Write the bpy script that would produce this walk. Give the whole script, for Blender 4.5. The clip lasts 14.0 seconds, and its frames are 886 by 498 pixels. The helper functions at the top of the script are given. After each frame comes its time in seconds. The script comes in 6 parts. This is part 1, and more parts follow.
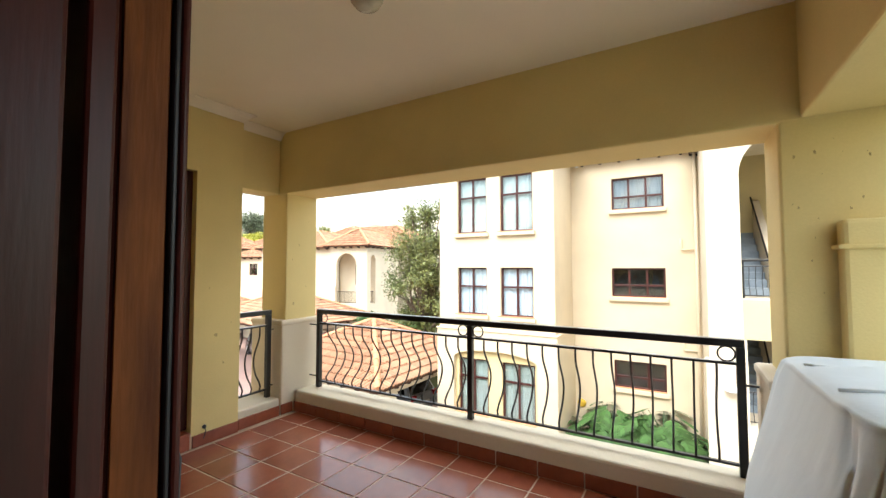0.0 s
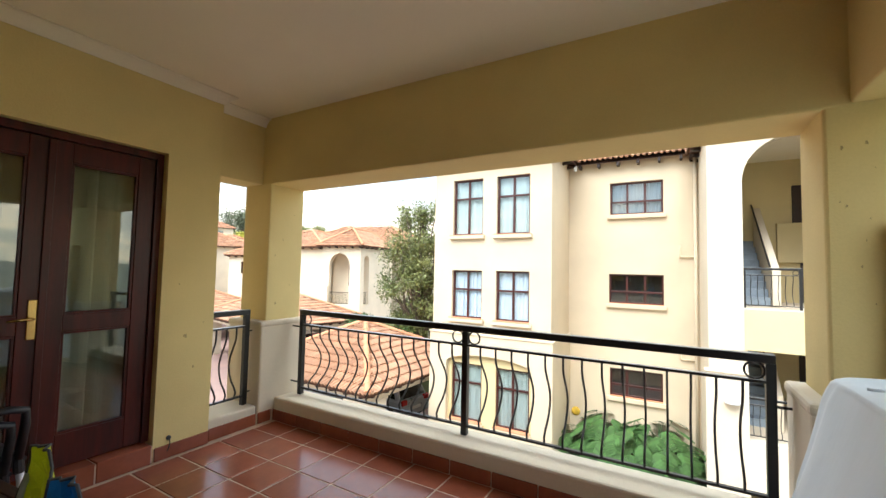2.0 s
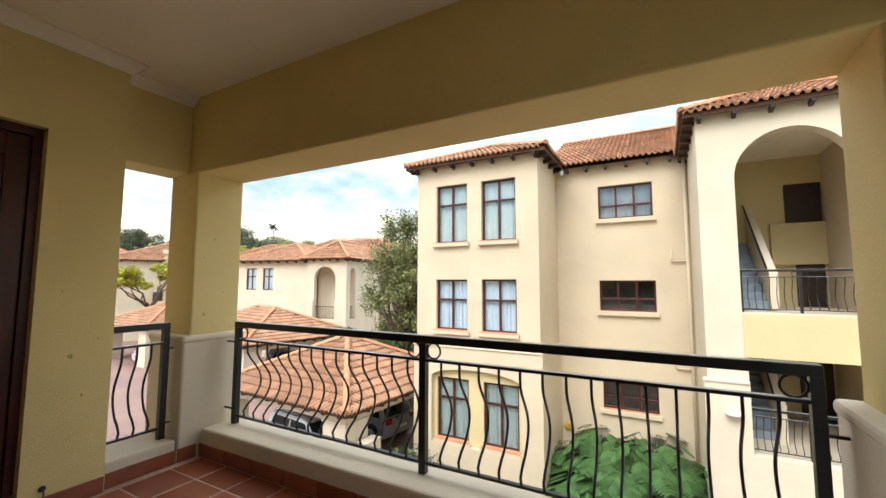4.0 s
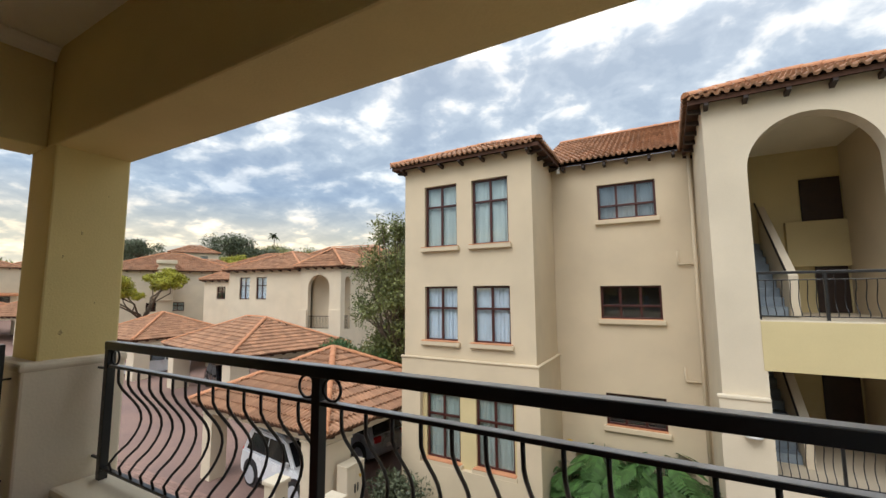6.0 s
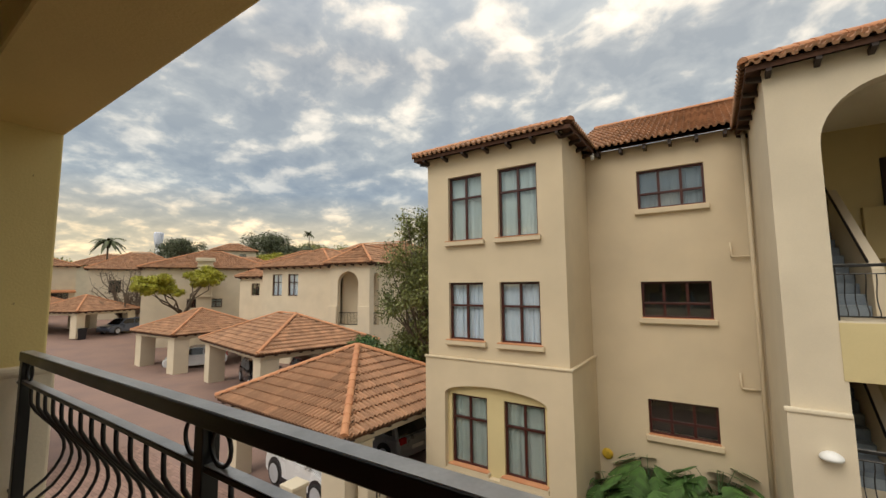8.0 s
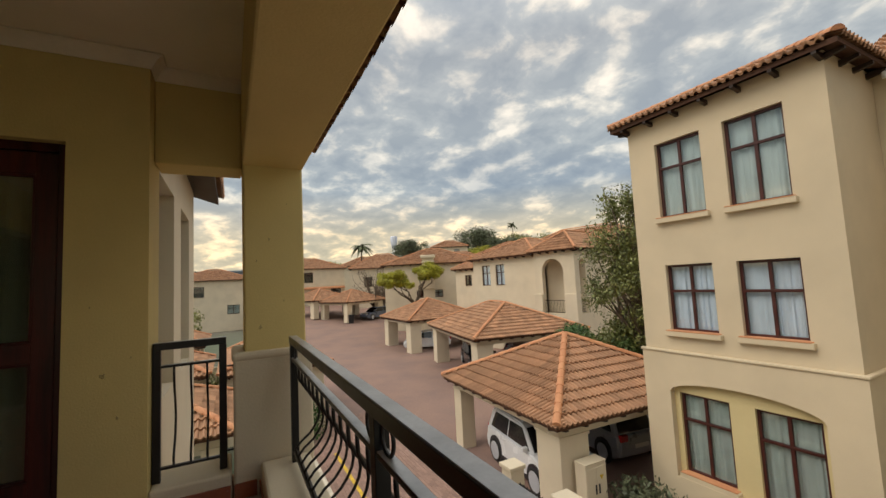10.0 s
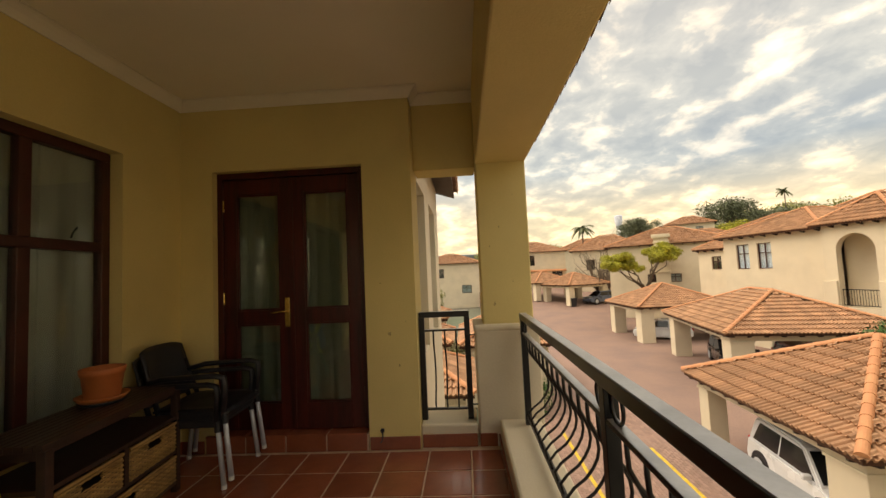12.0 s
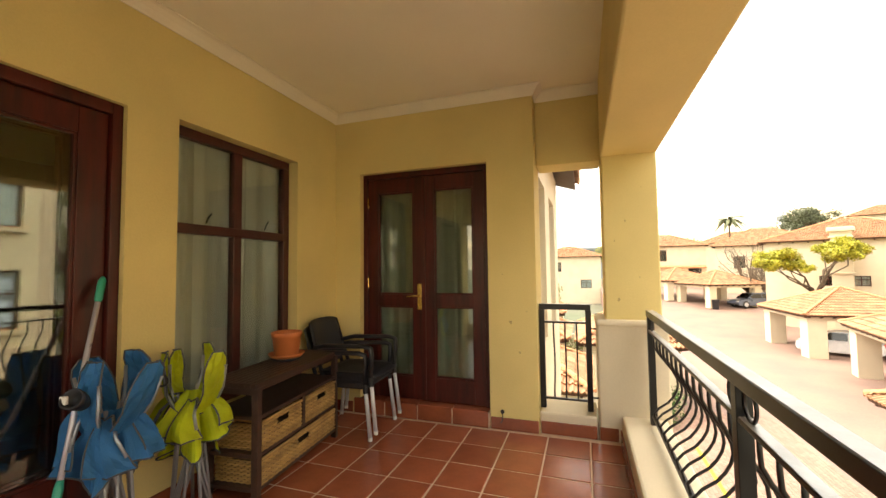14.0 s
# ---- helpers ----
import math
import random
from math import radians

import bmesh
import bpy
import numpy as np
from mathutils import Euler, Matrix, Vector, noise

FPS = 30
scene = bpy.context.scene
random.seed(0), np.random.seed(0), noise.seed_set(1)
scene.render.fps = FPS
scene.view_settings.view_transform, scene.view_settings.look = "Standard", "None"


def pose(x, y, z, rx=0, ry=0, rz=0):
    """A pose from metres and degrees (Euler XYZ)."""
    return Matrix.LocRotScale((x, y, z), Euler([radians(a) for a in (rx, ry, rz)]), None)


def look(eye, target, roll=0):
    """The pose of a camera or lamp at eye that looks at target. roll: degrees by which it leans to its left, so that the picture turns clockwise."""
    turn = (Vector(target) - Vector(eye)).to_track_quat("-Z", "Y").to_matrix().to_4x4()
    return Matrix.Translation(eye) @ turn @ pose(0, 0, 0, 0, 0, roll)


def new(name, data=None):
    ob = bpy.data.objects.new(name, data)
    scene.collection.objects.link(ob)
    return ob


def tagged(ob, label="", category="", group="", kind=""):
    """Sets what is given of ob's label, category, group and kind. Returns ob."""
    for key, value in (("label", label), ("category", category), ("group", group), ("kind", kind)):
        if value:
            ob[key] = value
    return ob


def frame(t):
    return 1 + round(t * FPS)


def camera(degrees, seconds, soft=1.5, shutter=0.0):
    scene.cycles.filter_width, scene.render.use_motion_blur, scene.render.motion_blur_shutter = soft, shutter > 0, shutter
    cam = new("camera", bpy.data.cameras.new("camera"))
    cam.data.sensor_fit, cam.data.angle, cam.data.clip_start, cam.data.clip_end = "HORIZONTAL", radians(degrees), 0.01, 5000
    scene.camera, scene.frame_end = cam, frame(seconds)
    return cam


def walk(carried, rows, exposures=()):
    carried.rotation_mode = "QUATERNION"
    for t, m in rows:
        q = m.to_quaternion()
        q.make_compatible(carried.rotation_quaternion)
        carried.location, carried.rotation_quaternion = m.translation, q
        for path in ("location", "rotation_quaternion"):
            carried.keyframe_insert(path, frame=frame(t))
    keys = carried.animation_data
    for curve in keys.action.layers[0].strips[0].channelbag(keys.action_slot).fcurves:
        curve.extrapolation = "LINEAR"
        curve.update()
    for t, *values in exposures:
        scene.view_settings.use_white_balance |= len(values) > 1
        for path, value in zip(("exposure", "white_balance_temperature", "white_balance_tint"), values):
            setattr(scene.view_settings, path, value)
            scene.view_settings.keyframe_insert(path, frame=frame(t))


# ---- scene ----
cam = camera(95.5, 14.0)
PATH = [
    (0, (0.33, 0.042, 1.418), (-0.688, 1.762, 1.508), -0.1),
    (0.5, (0.296, 0.096, 1.422), (-0.716, 1.818, 1.514), 0.1),
    (1, (0.239, 0.156, 1.42), (-0.758, 1.887, 1.52), 0.6),
    (1.5, (0.189, 0.212, 1.41), (-0.8, 1.948, 1.513), 1.1),
    (2, (0.183, 0.287, 1.395), (-0.812, 2.019, 1.499), 1.2),
    (2.5, (0.177, 0.402, 1.37), (-0.815, 2.135, 1.487), 1.0),
    (3, (0.157, 0.529, 1.343), (-0.804, 2.278, 1.478), 0.7),
    (5.5, (0.077, 1.582, 1.276), (-0.893, 3.319, 1.478), -0.4),
    (6, (0.069, 1.792, 1.279), (-0.896, 3.532, 1.486), -0.4),
    (6.5, (0.026, 1.991, 1.276), (-0.921, 3.741, 1.481), -0.4),
    (7, (-0.012, 2.153, 1.275), (-0.959, 3.903, 1.475), -0.3),
    (7.2, (-0.028, 2.219, 1.28), (-0.99, 3.961, 1.477), -0.3),
    (9.3, (-0.087, 2.607, 1.289), (-1.6, 3.904, 1.46), -1.9),
    (9.5, (-0.086, 2.614, 1.294), (-1.674, 3.818, 1.46), -2.3),
    (10, (-0.055, 2.63, 1.299), (-1.818, 3.561, 1.458), -2.9),
    (10.5, (-0.007, 2.64, 1.304), (-1.903, 3.256, 1.46), -3.1),
    (11, (0.056, 2.634, 1.305), (-1.914, 2.945, 1.452), -2.9),
    (11.5, (0.07, 2.619, 1.302), (-1.925, 2.687, 1.435), -2.7),
    (12, (0.088, 2.577, 1.295), (-1.905, 2.476, 1.422), -2.6),
    (12.5, (0.135, 2.531, 1.292), (-1.845, 2.273, 1.414), -2.4),
    (13, (0.184, 2.489, 1.279), (-1.766, 2.06, 1.394), -1.9),
    (13.5, (0.236, 2.514, 1.288), (-1.678, 1.943, 1.393), -1.1),
    (14, (0.283, 2.554, 1.296), (-1.603, 1.896, 1.397), -0.7),
]
EXPOSURES = [(0.0, 2.38, 6050, 10), (1.5, 2.26, 5950, 10), (2.0, 2.16, 5850, 10), (3.0, 1.93, 6350, 12), (5.5, 1.0, 5500, 10), (6.0, 0.74, 6100, 12),
             (6.5, 0.58, 6900, 12), (7.0, 0.48, 7000, 12), (9.5, 0.38, 7000, 12), (10.5, 0.44, 7200, 12), (11.0, 0.46, 7900, 12), (11.5, 0.58, 8500, 14),
             (12.0, 0.98, 8500, 14), (12.5, 1.52, 6500, 10), (13.0, 1.97, 6900, 9), (13.5, 2.38, 7300, 11), (14.0, 2.55, 8000, 13)]
walk(cam, [(t, look(eye, target, roll)) for t, eye, target, roll in PATH], EXPOSURES)

# ---- world and light ----
world = bpy.data.worlds.new("sky")
scene.world = world
world.use_nodes = True
wn, wl = world.node_tree.nodes, world.node_tree.links
wn.clear()
w_out = wn.new("ShaderNodeOutputWorld")
w_bg = wn.new("ShaderNodeBackground")
w_sky = wn.new("ShaderNodeTexSky")
w_sky.sky_type = "NISHITA"
w_sky.sun_disc = False
w_sky.sun_elevation = radians(48)
w_sky.sun_rotation = radians(188)
w_sky.air_density, w_sky.dust_density, w_sky.ozone_density = 1.0, 1.0, 1.5


def world_node(kind, **values):
    node = wn.new(kind)
    for key, value in values.items():
        node.inputs[key].default_value = value
    return node


def world_ramp(source, stops):
    r = wn.new("ShaderNodeValToRGB")
    while len(r.color_ramp.elements) < len(stops):
        r.color_ramp.elements.new(0.5)
    for el, (at, c) in zip(r.color_ramp.elements, stops):
        el.position, el.color = at, (*c, 1)
    wl.new(source, r.inputs["Fac"])
    return r.outputs["Color"]


def world_mix(fac, a, b, blend="MIX"):
    m = wn.new("ShaderNodeMix")
    m.data_type, m.blend_type = "RGBA", blend
    for source, key in ((fac, "Factor"), (a, "A"), (b, "B")):
        if isinstance(source, float):
            m.inputs[key].default_value = source
        else:
            wl.new(source, m.inputs[key])
    return m.outputs["Result"]


# a broken layer of cloud: flattened towards the horizon, warm low down, brighter overhead
w_co = wn.new("ShaderNodeTexCoord")
w_sep = wn.new("ShaderNodeSeparateXYZ")
wl.new(w_co.outputs["Generated"], w_sep.inputs["Vector"])
w_up = wn.new("ShaderNodeMath")
w_up.operation = "MAXIMUM"
w_up.inputs[1].default_value = 0.0
wl.new(w_sep.outputs["Z"], w_up.inputs[0])
w_den = wn.new("ShaderNodeMath")
w_den.operation = "ADD"
w_den.inputs[1].default_value = 0.30
wl.new(w_up.outputs[0], w_den.inputs[0])
w_div = wn.new("ShaderNodeVectorMath")
w_div.operation = "DIVIDE"
w_comb = wn.new("ShaderNodeCombineXYZ")
for k in "XYZ":
    wl.new(w_den.outputs[0], w_comb.inputs[k])
wl.new(w_co.outputs["Generated"], w_div.inputs[0])
wl.new(w_comb.outputs["Vector"], w_div.inputs[1])
w_n = world_node("ShaderNodeTexNoise", Scale=1.3, Detail=5.0, Roughness=0.5, Distortion=0.1)
w_n2 = world_node("ShaderNodeTexNoise", Scale=6.5, Detail=7.0, Roughness=0.54, Distortion=0.2)
wl.new(w_div.outputs["Vector"], w_n.inputs["Vector"])
wl.new(w_div.outputs["Vector"], w_n2.inputs["Vector"])
cover = world_ramp(w_n.outputs["Fac"], [(0.34, (0.6, 0.6, 0.6)), (0.55, (1, 1, 1))])
cloud = world_ramp(w_n2.outputs["Fac"], [(0.38, (3.0, 3.4, 3.75)), (0.51, (3.8, 4.15, 4.35)), (0.58, (5.6, 5.6, 5.3)), (0.68, (8.2, 7.7, 6.8))])
low = world_ramp(w_sep.outputs["Z"], [(0.0, (1.30, 1.08, 0.74)), (0.12, (1.24, 1.06, 0.80)), (0.22, (0.78, 0.85, 0.91)), (0.5, (0.92, 0.93, 0.95)), (0.75, (1.9, 1.85, 1.75)), (1.0, (2.6, 2.5, 2.35))])
sky_colour = world_mix(cover, world_mix(1.0, w_sky.outputs["Color"], world_ramp(w_sep.outputs["Z"], [(0.0, (0.6, 0.6, 0.6)), (1.0, (0.6, 0.6, 0.6))]), "MULTIPLY"), cloud)
wl.new(world_mix(1.0, sky_colour, low, "MULTIPLY"), w_bg.inputs["Color"])
w_bg.inputs["Strength"].default_value = 0.11
wl.new(w_bg.outputs["Background"], w_out.inputs["Surface"])

sun = new("sun", bpy.data.lights.new("sun", "SUN"))
sun.data.energy, sun.data.angle, sun.data.color = 1.1, radians(40), (1.0, 0.95, 0.87)
sun.matrix_world = look((-3, -22, 25), (0, 0, 0))


# ---- materials ----
def material(name, color, rough=0.6, metal=0.0, scale=6.0, vary=0.12, fine=60.0, bump=0.15, dist=0.003, second=None,
             pieces=0.0, spec=0.5, stretch=(1, 1, 1), islands=0.0, coat=0.0):
    """Colour with two scales of variation, fine relief and, for pieces, a tone of their own."""
    m = bpy.data.materials.new(name)
    m.use_nodes = True
    n, l = m.node_tree.nodes, m.node_tree.links
    b = n["Principled BSDF"]
    b.inputs["Roughness"].default_value, b.inputs["Metallic"].default_value = rough, metal
    b.inputs["Specular IOR Level"].default_value = spec
    b.inputs["Coat Weight"].default_value = coat
    co = n.new("ShaderNodeTexCoord")
    mp = n.new("ShaderNodeMapping")
    mp.inputs["Scale"].default_value = stretch
    l.new(co.outputs["Object"], mp.inputs["Vector"])
    big = n.new("ShaderNodeTexNoise")
    big.inputs["Scale"].default_value, big.inputs["Detail"].default_value = scale, 5
    small = n.new("ShaderNodeTexNoise")
    small.inputs["Scale"].default_value, small.inputs["Detail"].default_value = fine, 4
    l.new(mp.outputs["Vector"], big.inputs["Vector"])
    l.new(mp.outputs["Vector"], small.inputs["Vector"])
    if second is None:
        second = tuple(c * (1 - 2 * vary) for c in color)
    ramp = n.new("ShaderNodeValToRGB")
    ramp.color_ramp.elements[0].position, ramp.color_ramp.elements[1].position = 0.32, 0.62
    ramp.color_ramp.elements[0].color, ramp.color_ramp.elements[1].color = (*second, 1), (*color, 1)
    l.new(big.outputs["Fac"], ramp.inputs["Fac"])
    grain = n.new("ShaderNodeMapRange")
    grain.inputs["To Min"].default_value, grain.inputs["To Max"].default_value = 1 - vary, 1 + vary
    l.new(small.outputs["Fac"], grain.inputs["Value"])
    mul = n.new("ShaderNodeMix")
    mul.data_type, mul.blend_type = "RGBA", "MULTIPLY"
    mul.inputs["Factor"].default_value = 1.0
    l.new(ramp.outputs["Color"], mul.inputs["A"])
    l.new(grain.outputs["Result"], mul.inputs["B"])
    last = mul.outputs["Result"]
    if pieces or islands:
        hsv = n.new("ShaderNodeHueSaturation")
        rng = n.new("ShaderNodeMapRange")
        amount = pieces or islands
        rng.inputs["To Min"].default_value, rng.inputs["To Max"].default_value = 1 - amount, 1 + amount
        if pieces:
            l.new(n.new("ShaderNodeObjectInfo").outputs["Random"], rng.inputs["Value"])
        else:
            l.new(n.new("ShaderNodeNewGeometry").outputs["Random Per Island"], rng.inputs["Value"])
        l.new(rng.outputs["Result"], hsv.inputs["Value"])
        l.new(last, hsv.inputs["Color"])
        last = hsv.outputs["Color"]
    l.new(last, b.inputs["Base Color"])
    rr = n.new("ShaderNodeMapRange")
    rr.inputs["To Min"].default_value, rr.inputs["To Max"].default_value = max(0.02, rough - 0.1), min(1, rough + 0.1)
    l.new(big.outputs["Fac"], rr.inputs["Value"])
    l.new(rr.outputs["Result"], b.inputs["Roughness"])
    if bump:
        bm_n = n.new("ShaderNodeBump")
        bm_n.inputs["Strength"].default_value, bm_n.inputs["Distance"].default_value = bump, dist
        l.new(small.outputs["Fac"], bm_n.inputs["Height"])
        l.new(bm_n.outputs["Normal"], b.inputs["Normal"])
    return m


def glass_material(name, tint=(0.9, 0.95, 0.95), gloss=0.05):
    m = bpy.data.materials.new(name)
    m.use_nodes = True
    n, l = m.node_tree.nodes, m.node_tree.links
    n.clear()
    out = n.new("ShaderNodeOutputMaterial")
    mix = n.new("ShaderNodeMixShader")
    lw = n.new("ShaderNodeLayerWeight")
    pw = n.new("ShaderNodeMath")
    pw.operation = "POWER"
    pw.inputs[1].default_value = 4.0
    fr = n.new("ShaderNodeMapRange")
    fr.inputs["To Min"].default_value, fr.inputs["To Max"].default_value = gloss, 0.75
    l.new(lw.outputs["Facing"], pw.inputs[0])
    l.new(pw.outputs[0], fr.inputs["Value"])
    tr = n.new("ShaderNodeBsdfTransparent")
    tr.inputs["Color"].default_value = (*tint, 1)
    gl = n.new("ShaderNodeBsdfGlossy")
    gl.inputs["Roughness"].default_value = 0.02
    lw.inputs["Blend"].default_value = 0.5
    l.new(fr.outputs["Result"], mix.inputs["Fac"])
    l.new(tr.outputs["BSDF"], mix.inputs[1])
    l.new(gl.outputs["BSDF"], mix.inputs[2])
    l.new(mix.outputs["Shader"], out.inputs["Surface"])
    return m


OCHRE = material("ochre_plaster", (0.72, 0.575, 0.25), 0.85, scale=1.6, vary=0.05, fine=90, bump=0.35, dist=0.004)
CREAM = material("cream_plaster", (0.66, 0.55, 0.385), 0.9, scale=0.9, vary=0.05, fine=70, bump=0.3, dist=0.004)
PALE = material("pale_plaster", (0.70, 0.61, 0.46), 0.9, scale=0.9, vary=0.05, fine=70, bump=0.3, dist=0.004)
YELLOW = material("yellow_plaster", (0.65, 0.54, 0.29), 0.9, scale=0.9, vary=0.05, fine=70, bump=0.3, dist=0.004)
CEIL = material("ceiling_paint", (0.90, 0.83, 0.66), 0.9, scale=1.2, vary=0.03, fine=120, bump=0.1, dist=0.002)
CORNICE = material("cornice_paint", (0.84, 0.77, 0.62), 0.8, scale=3, vary=0.03, fine=60, bump=0.1, dist=0.002)
WOOD = material("mahogany", (0.075, 0.0095, 0.006), 0.36, scale=3.0, vary=0.25, fine=26, bump=0.12, dist=0.002,
                second=(0.030, 0.0055, 0.004), stretch=(6, 6, 0.6), spec=0.35)
WOOD_WORN = material("worn_mahogany", (0.24, 0.08, 0.020), 0.58, scale=5.0, vary=0.25, fine=30, bump=0.3, dist=0.003,
                     second=(0.11, 0.032, 0.010), stretch=(7, 7, 0.8), spec=0.2)
FRAME = material("window_timber", (0.068, 0.014, 0.010), 0.4, scale=4, vary=0.2, fine=40, bump=0.1)
TILE = material("terracotta_tile", (0.30, 0.085, 0.042), 0.22, scale=4.0, vary=0.10, fine=45, bump=0.06, dist=0.002,
                second=(0.23, 0.062, 0.032), pieces=0.13, coat=0.15)
GROUT = material("tile_grout", (0.55, 0.38, 0.27), 0.9, scale=9, vary=0.12, fine=120, bump=0.3)
# lighter grey for rail tops: the sky's reflection put into the colour
IRON_SHEEN = material("iron_top_sky_sheen", (0.52, 0.51, 0.50), 0.36, metal=0.5, scale=8, vary=0.15, fine=90, bump=0.12, dist=0.001)
IRON = material("black_iron", (0.012, 0.011, 0.012), 0.33, scale=8, vary=0.25, fine=90, bump=0.12, dist=0.001)
GLASS = glass_material("window_glass", gloss=0.07)
GLASS_DOOR = glass_material("door_glass", tint=(0.76, 0.82, 0.78), gloss=0.12)
CURTAIN = material("sheer_curtain", (0.50, 0.48, 0.40), 0.9, scale=2, vary=0.08, fine=200, bump=0.2, stretch=(8, 8, 0.5))
CURTAIN_BLUE = material("white_curtain", (0.72, 0.76, 0.88), 0.9, scale=3, vary=0.08, fine=160, bump=0.2, stretch=(6, 6, 0.5))
CURTAIN_PALE = material("pale_grey_curtain", (0.56, 0.61, 0.61), 0.9, scale=3, vary=0.10, fine=160, bump=0.2, stretch=(6, 6, 0.5))
CURTAIN_GREY = material("grey_curtain", (0.42, 0.46, 0.44), 0.9, scale=3, vary=0.08, fine=160, bump=0.2, stretch=(6, 6, 0.5))
# near-black colour standing in for the shade of unlit rooms
DARK = material("room_shade_black", (0.05, 0.045, 0.04), 0.9, scale=2, vary=0.2, fine=30)
ROOM = material("room_paint", (0.28, 0.22, 0.16), 0.9, scale=2, vary=0.06, fine=60)
ROOF = material("clay_roof_tile", (0.43, 0.238, 0.135), 0.75, scale=2.2, vary=0.16, fine=35, bump=0.4, dist=0.004,
                second=(0.31, 0.165, 0.092), islands=0.20)
ROOF_PIECE = material("clay_tile_piece", (0.43, 0.238, 0.135), 0.75, scale=2.2, vary=0.16, fine=35, bump=0.4, dist=0.004,
                      second=(0.31, 0.165, 0.092), pieces=0.20)
RIDGE = material("clay_ridge", (0.56, 0.265, 0.13), 0.75, scale=3, vary=0.14, fine=35, bump=0.35, dist=0.004, islands=0.12, second=(0.5, 0.21, 0.10))
ROOFBASE = material("roof_underlay", (0.10, 0.045, 0.026), 0.9, scale=3, vary=0.15, fine=30)
RAFTER = material("dark_rafter", (0.035, 0.018, 0.012), 0.6, scale=5, vary=0.2, fine=40)
PAVE = material("brick_paving", (0.27, 0.17, 0.135), 0.85, scale=0.5, vary=0.16, fine=14, bump=0.5, dist=0.01, second=(0.21, 0.135, 0.115))
PAVER = material("paver", (0.27, 0.17, 0.135), 0.85, scale=1.5, vary=0.12, fine=40, bump=0.3, islands=0.18, second=(0.27, 0.165, 0.13))
KERB = material("kerb_concrete", (0.62, 0.56, 0.46), 0.9, scale=2, vary=0.12, fine=50, bump=0.3)
LINE = material("yellow_line_paint", (0.72, 0.47, 0.04), 0.7, scale=5, vary=0.2, fine=40)
SOIL = material("garden_soil", (0.10, 0.09, 0.045), 0.95, scale=1, vary=0.25, fine=12, bump=0.6, dist=0.02, second=(0.07, 0.10, 0.03))
LEAF = material("leaf_green", (0.085, 0.14, 0.032), 0.55, scale=3, vary=0.2, fine=30, bump=0, islands=0.35)
LEAF_TREE = material("leaf_olive", (0.25, 0.25, 0.075), 0.6, scale=0.8, vary=0.2, fine=30, bump=0, islands=0.4, second=(0.14, 0.165, 0.05))
LEAF_LIME = material("leaf_lime", (0.40, 0.39, 0.035), 0.6, scale=1, vary=0.2, fine=30, bump=0, islands=0.3)
LEAF_GROVE = material("leaf_grove", (0.19, 0.205, 0.06), 0.55, scale=0.9, vary=0.2, fine=30, bump=0, islands=0.45, second=(0.10, 0.125, 0.035))
LEAF_PALM = material("leaf_palm", (0.13, 0.15, 0.075), 0.6, scale=1, vary=0.2, fine=30, bump=0, islands=0.3)
LEAF_DARK = material("leaf_dark", (0.105, 0.125, 0.065), 0.6, scale=1, vary=0.2, fine=30, bump=0, islands=0.4)
LEAF_FERN = material("leaf_fern", (0.055, 0.13, 0.028), 0.62, scale=2, vary=0.2, fine=30, bump=0, islands=0.35)
BARK = material("bark", (0.16, 0.12, 0.085), 0.9, scale=5, vary=0.25, fine=30, bump=0.6, dist=0.01)
COVER = material("pale_cover_cloth", (0.74, 0.82, 0.88), 0.5, scale=2.2, vary=0.03, fine=8, bump=0.2, dist=0.02, stretch=(1, 1, 0.35))
POLE = material("lilac_enamel", (0.55, 0.53, 0.60), 0.3, metal=0.35, scale=5, vary=0.05, fine=90, bump=0.03)
BLACKPLASTIC = material("black_plastic", (0.015, 0.016, 0.022), 0.42, scale=5, vary=0.1, fine=120, bump=0.12, dist=0.001)
ALU = material("brushed_aluminium", (0.60, 0.64, 0.70), 0.5, metal=0.45, scale=5, vary=0.05, fine=120, bump=0.04)
STEEL = material("grey_steel_tube", (0.35, 0.38, 0.42), 0.35, metal=0.6, scale=5, vary=0.1, fine=90, bump=0.05)
BRASS = material("brass", (0.72, 0.48, 0.16), 0.25, metal=1.0, scale=5, vary=0.1, fine=60, bump=0.04)
TABLEWOOD = material("dark_slatted_wood", (0.055, 0.026, 0.018), 0.5, scale=3, vary=0.2, fine=30, bump=0.3, stretch=(1, 8, 8))
WICKER = material("wicker", (0.45, 0.28, 0.10), 0.65, scale=8, vary=0.22, fine=80, bump=0.4, islands=0.25, second=(0.29, 0.165, 0.06))
POT = material("orange_clay_pot", (0.58, 0.17, 0.055), 0.6, scale=4, vary=0.08, fine=80, bump=0.08)
BLUECLOTH = material("blue_canvas", (0.05, 0.27, 0.60), 0.8, scale=6, vary=0.14, fine=220, bump=0.25, dist=0.001)
LIMECLOTH = material("lime_canvas", (0.70, 0.78, 0.04), 0.8, scale=6, vary=0.14, fine=220, bump=0.25, dist=0.001)
PIPING = material("grey_piping", (0.08, 0.09, 0.10), 0.8, scale=6, vary=0.1, fine=90)
TEAL = material("teal_plastic", (0.015, 0.33, 0.22), 0.4, scale=5, vary=0.08, fine=60, bump=0.05)
WHITEPLASTIC = material("white_plastic", (0.8, 0.8, 0.78), 0.4, scale=5, vary=0.03, fine=60, bump=0.03)
FROST = material("frosted_lamp_glass", (0.55, 0.52, 0.40), 0.25, scale=20, vary=0.08, fine=120, bump=0.3)
CARWHITE = material("white_car_paint", (0.72, 0.74, 0.77), 0.25, scale=2, vary=0.02, fine=50, bump=0, coat=0.6)
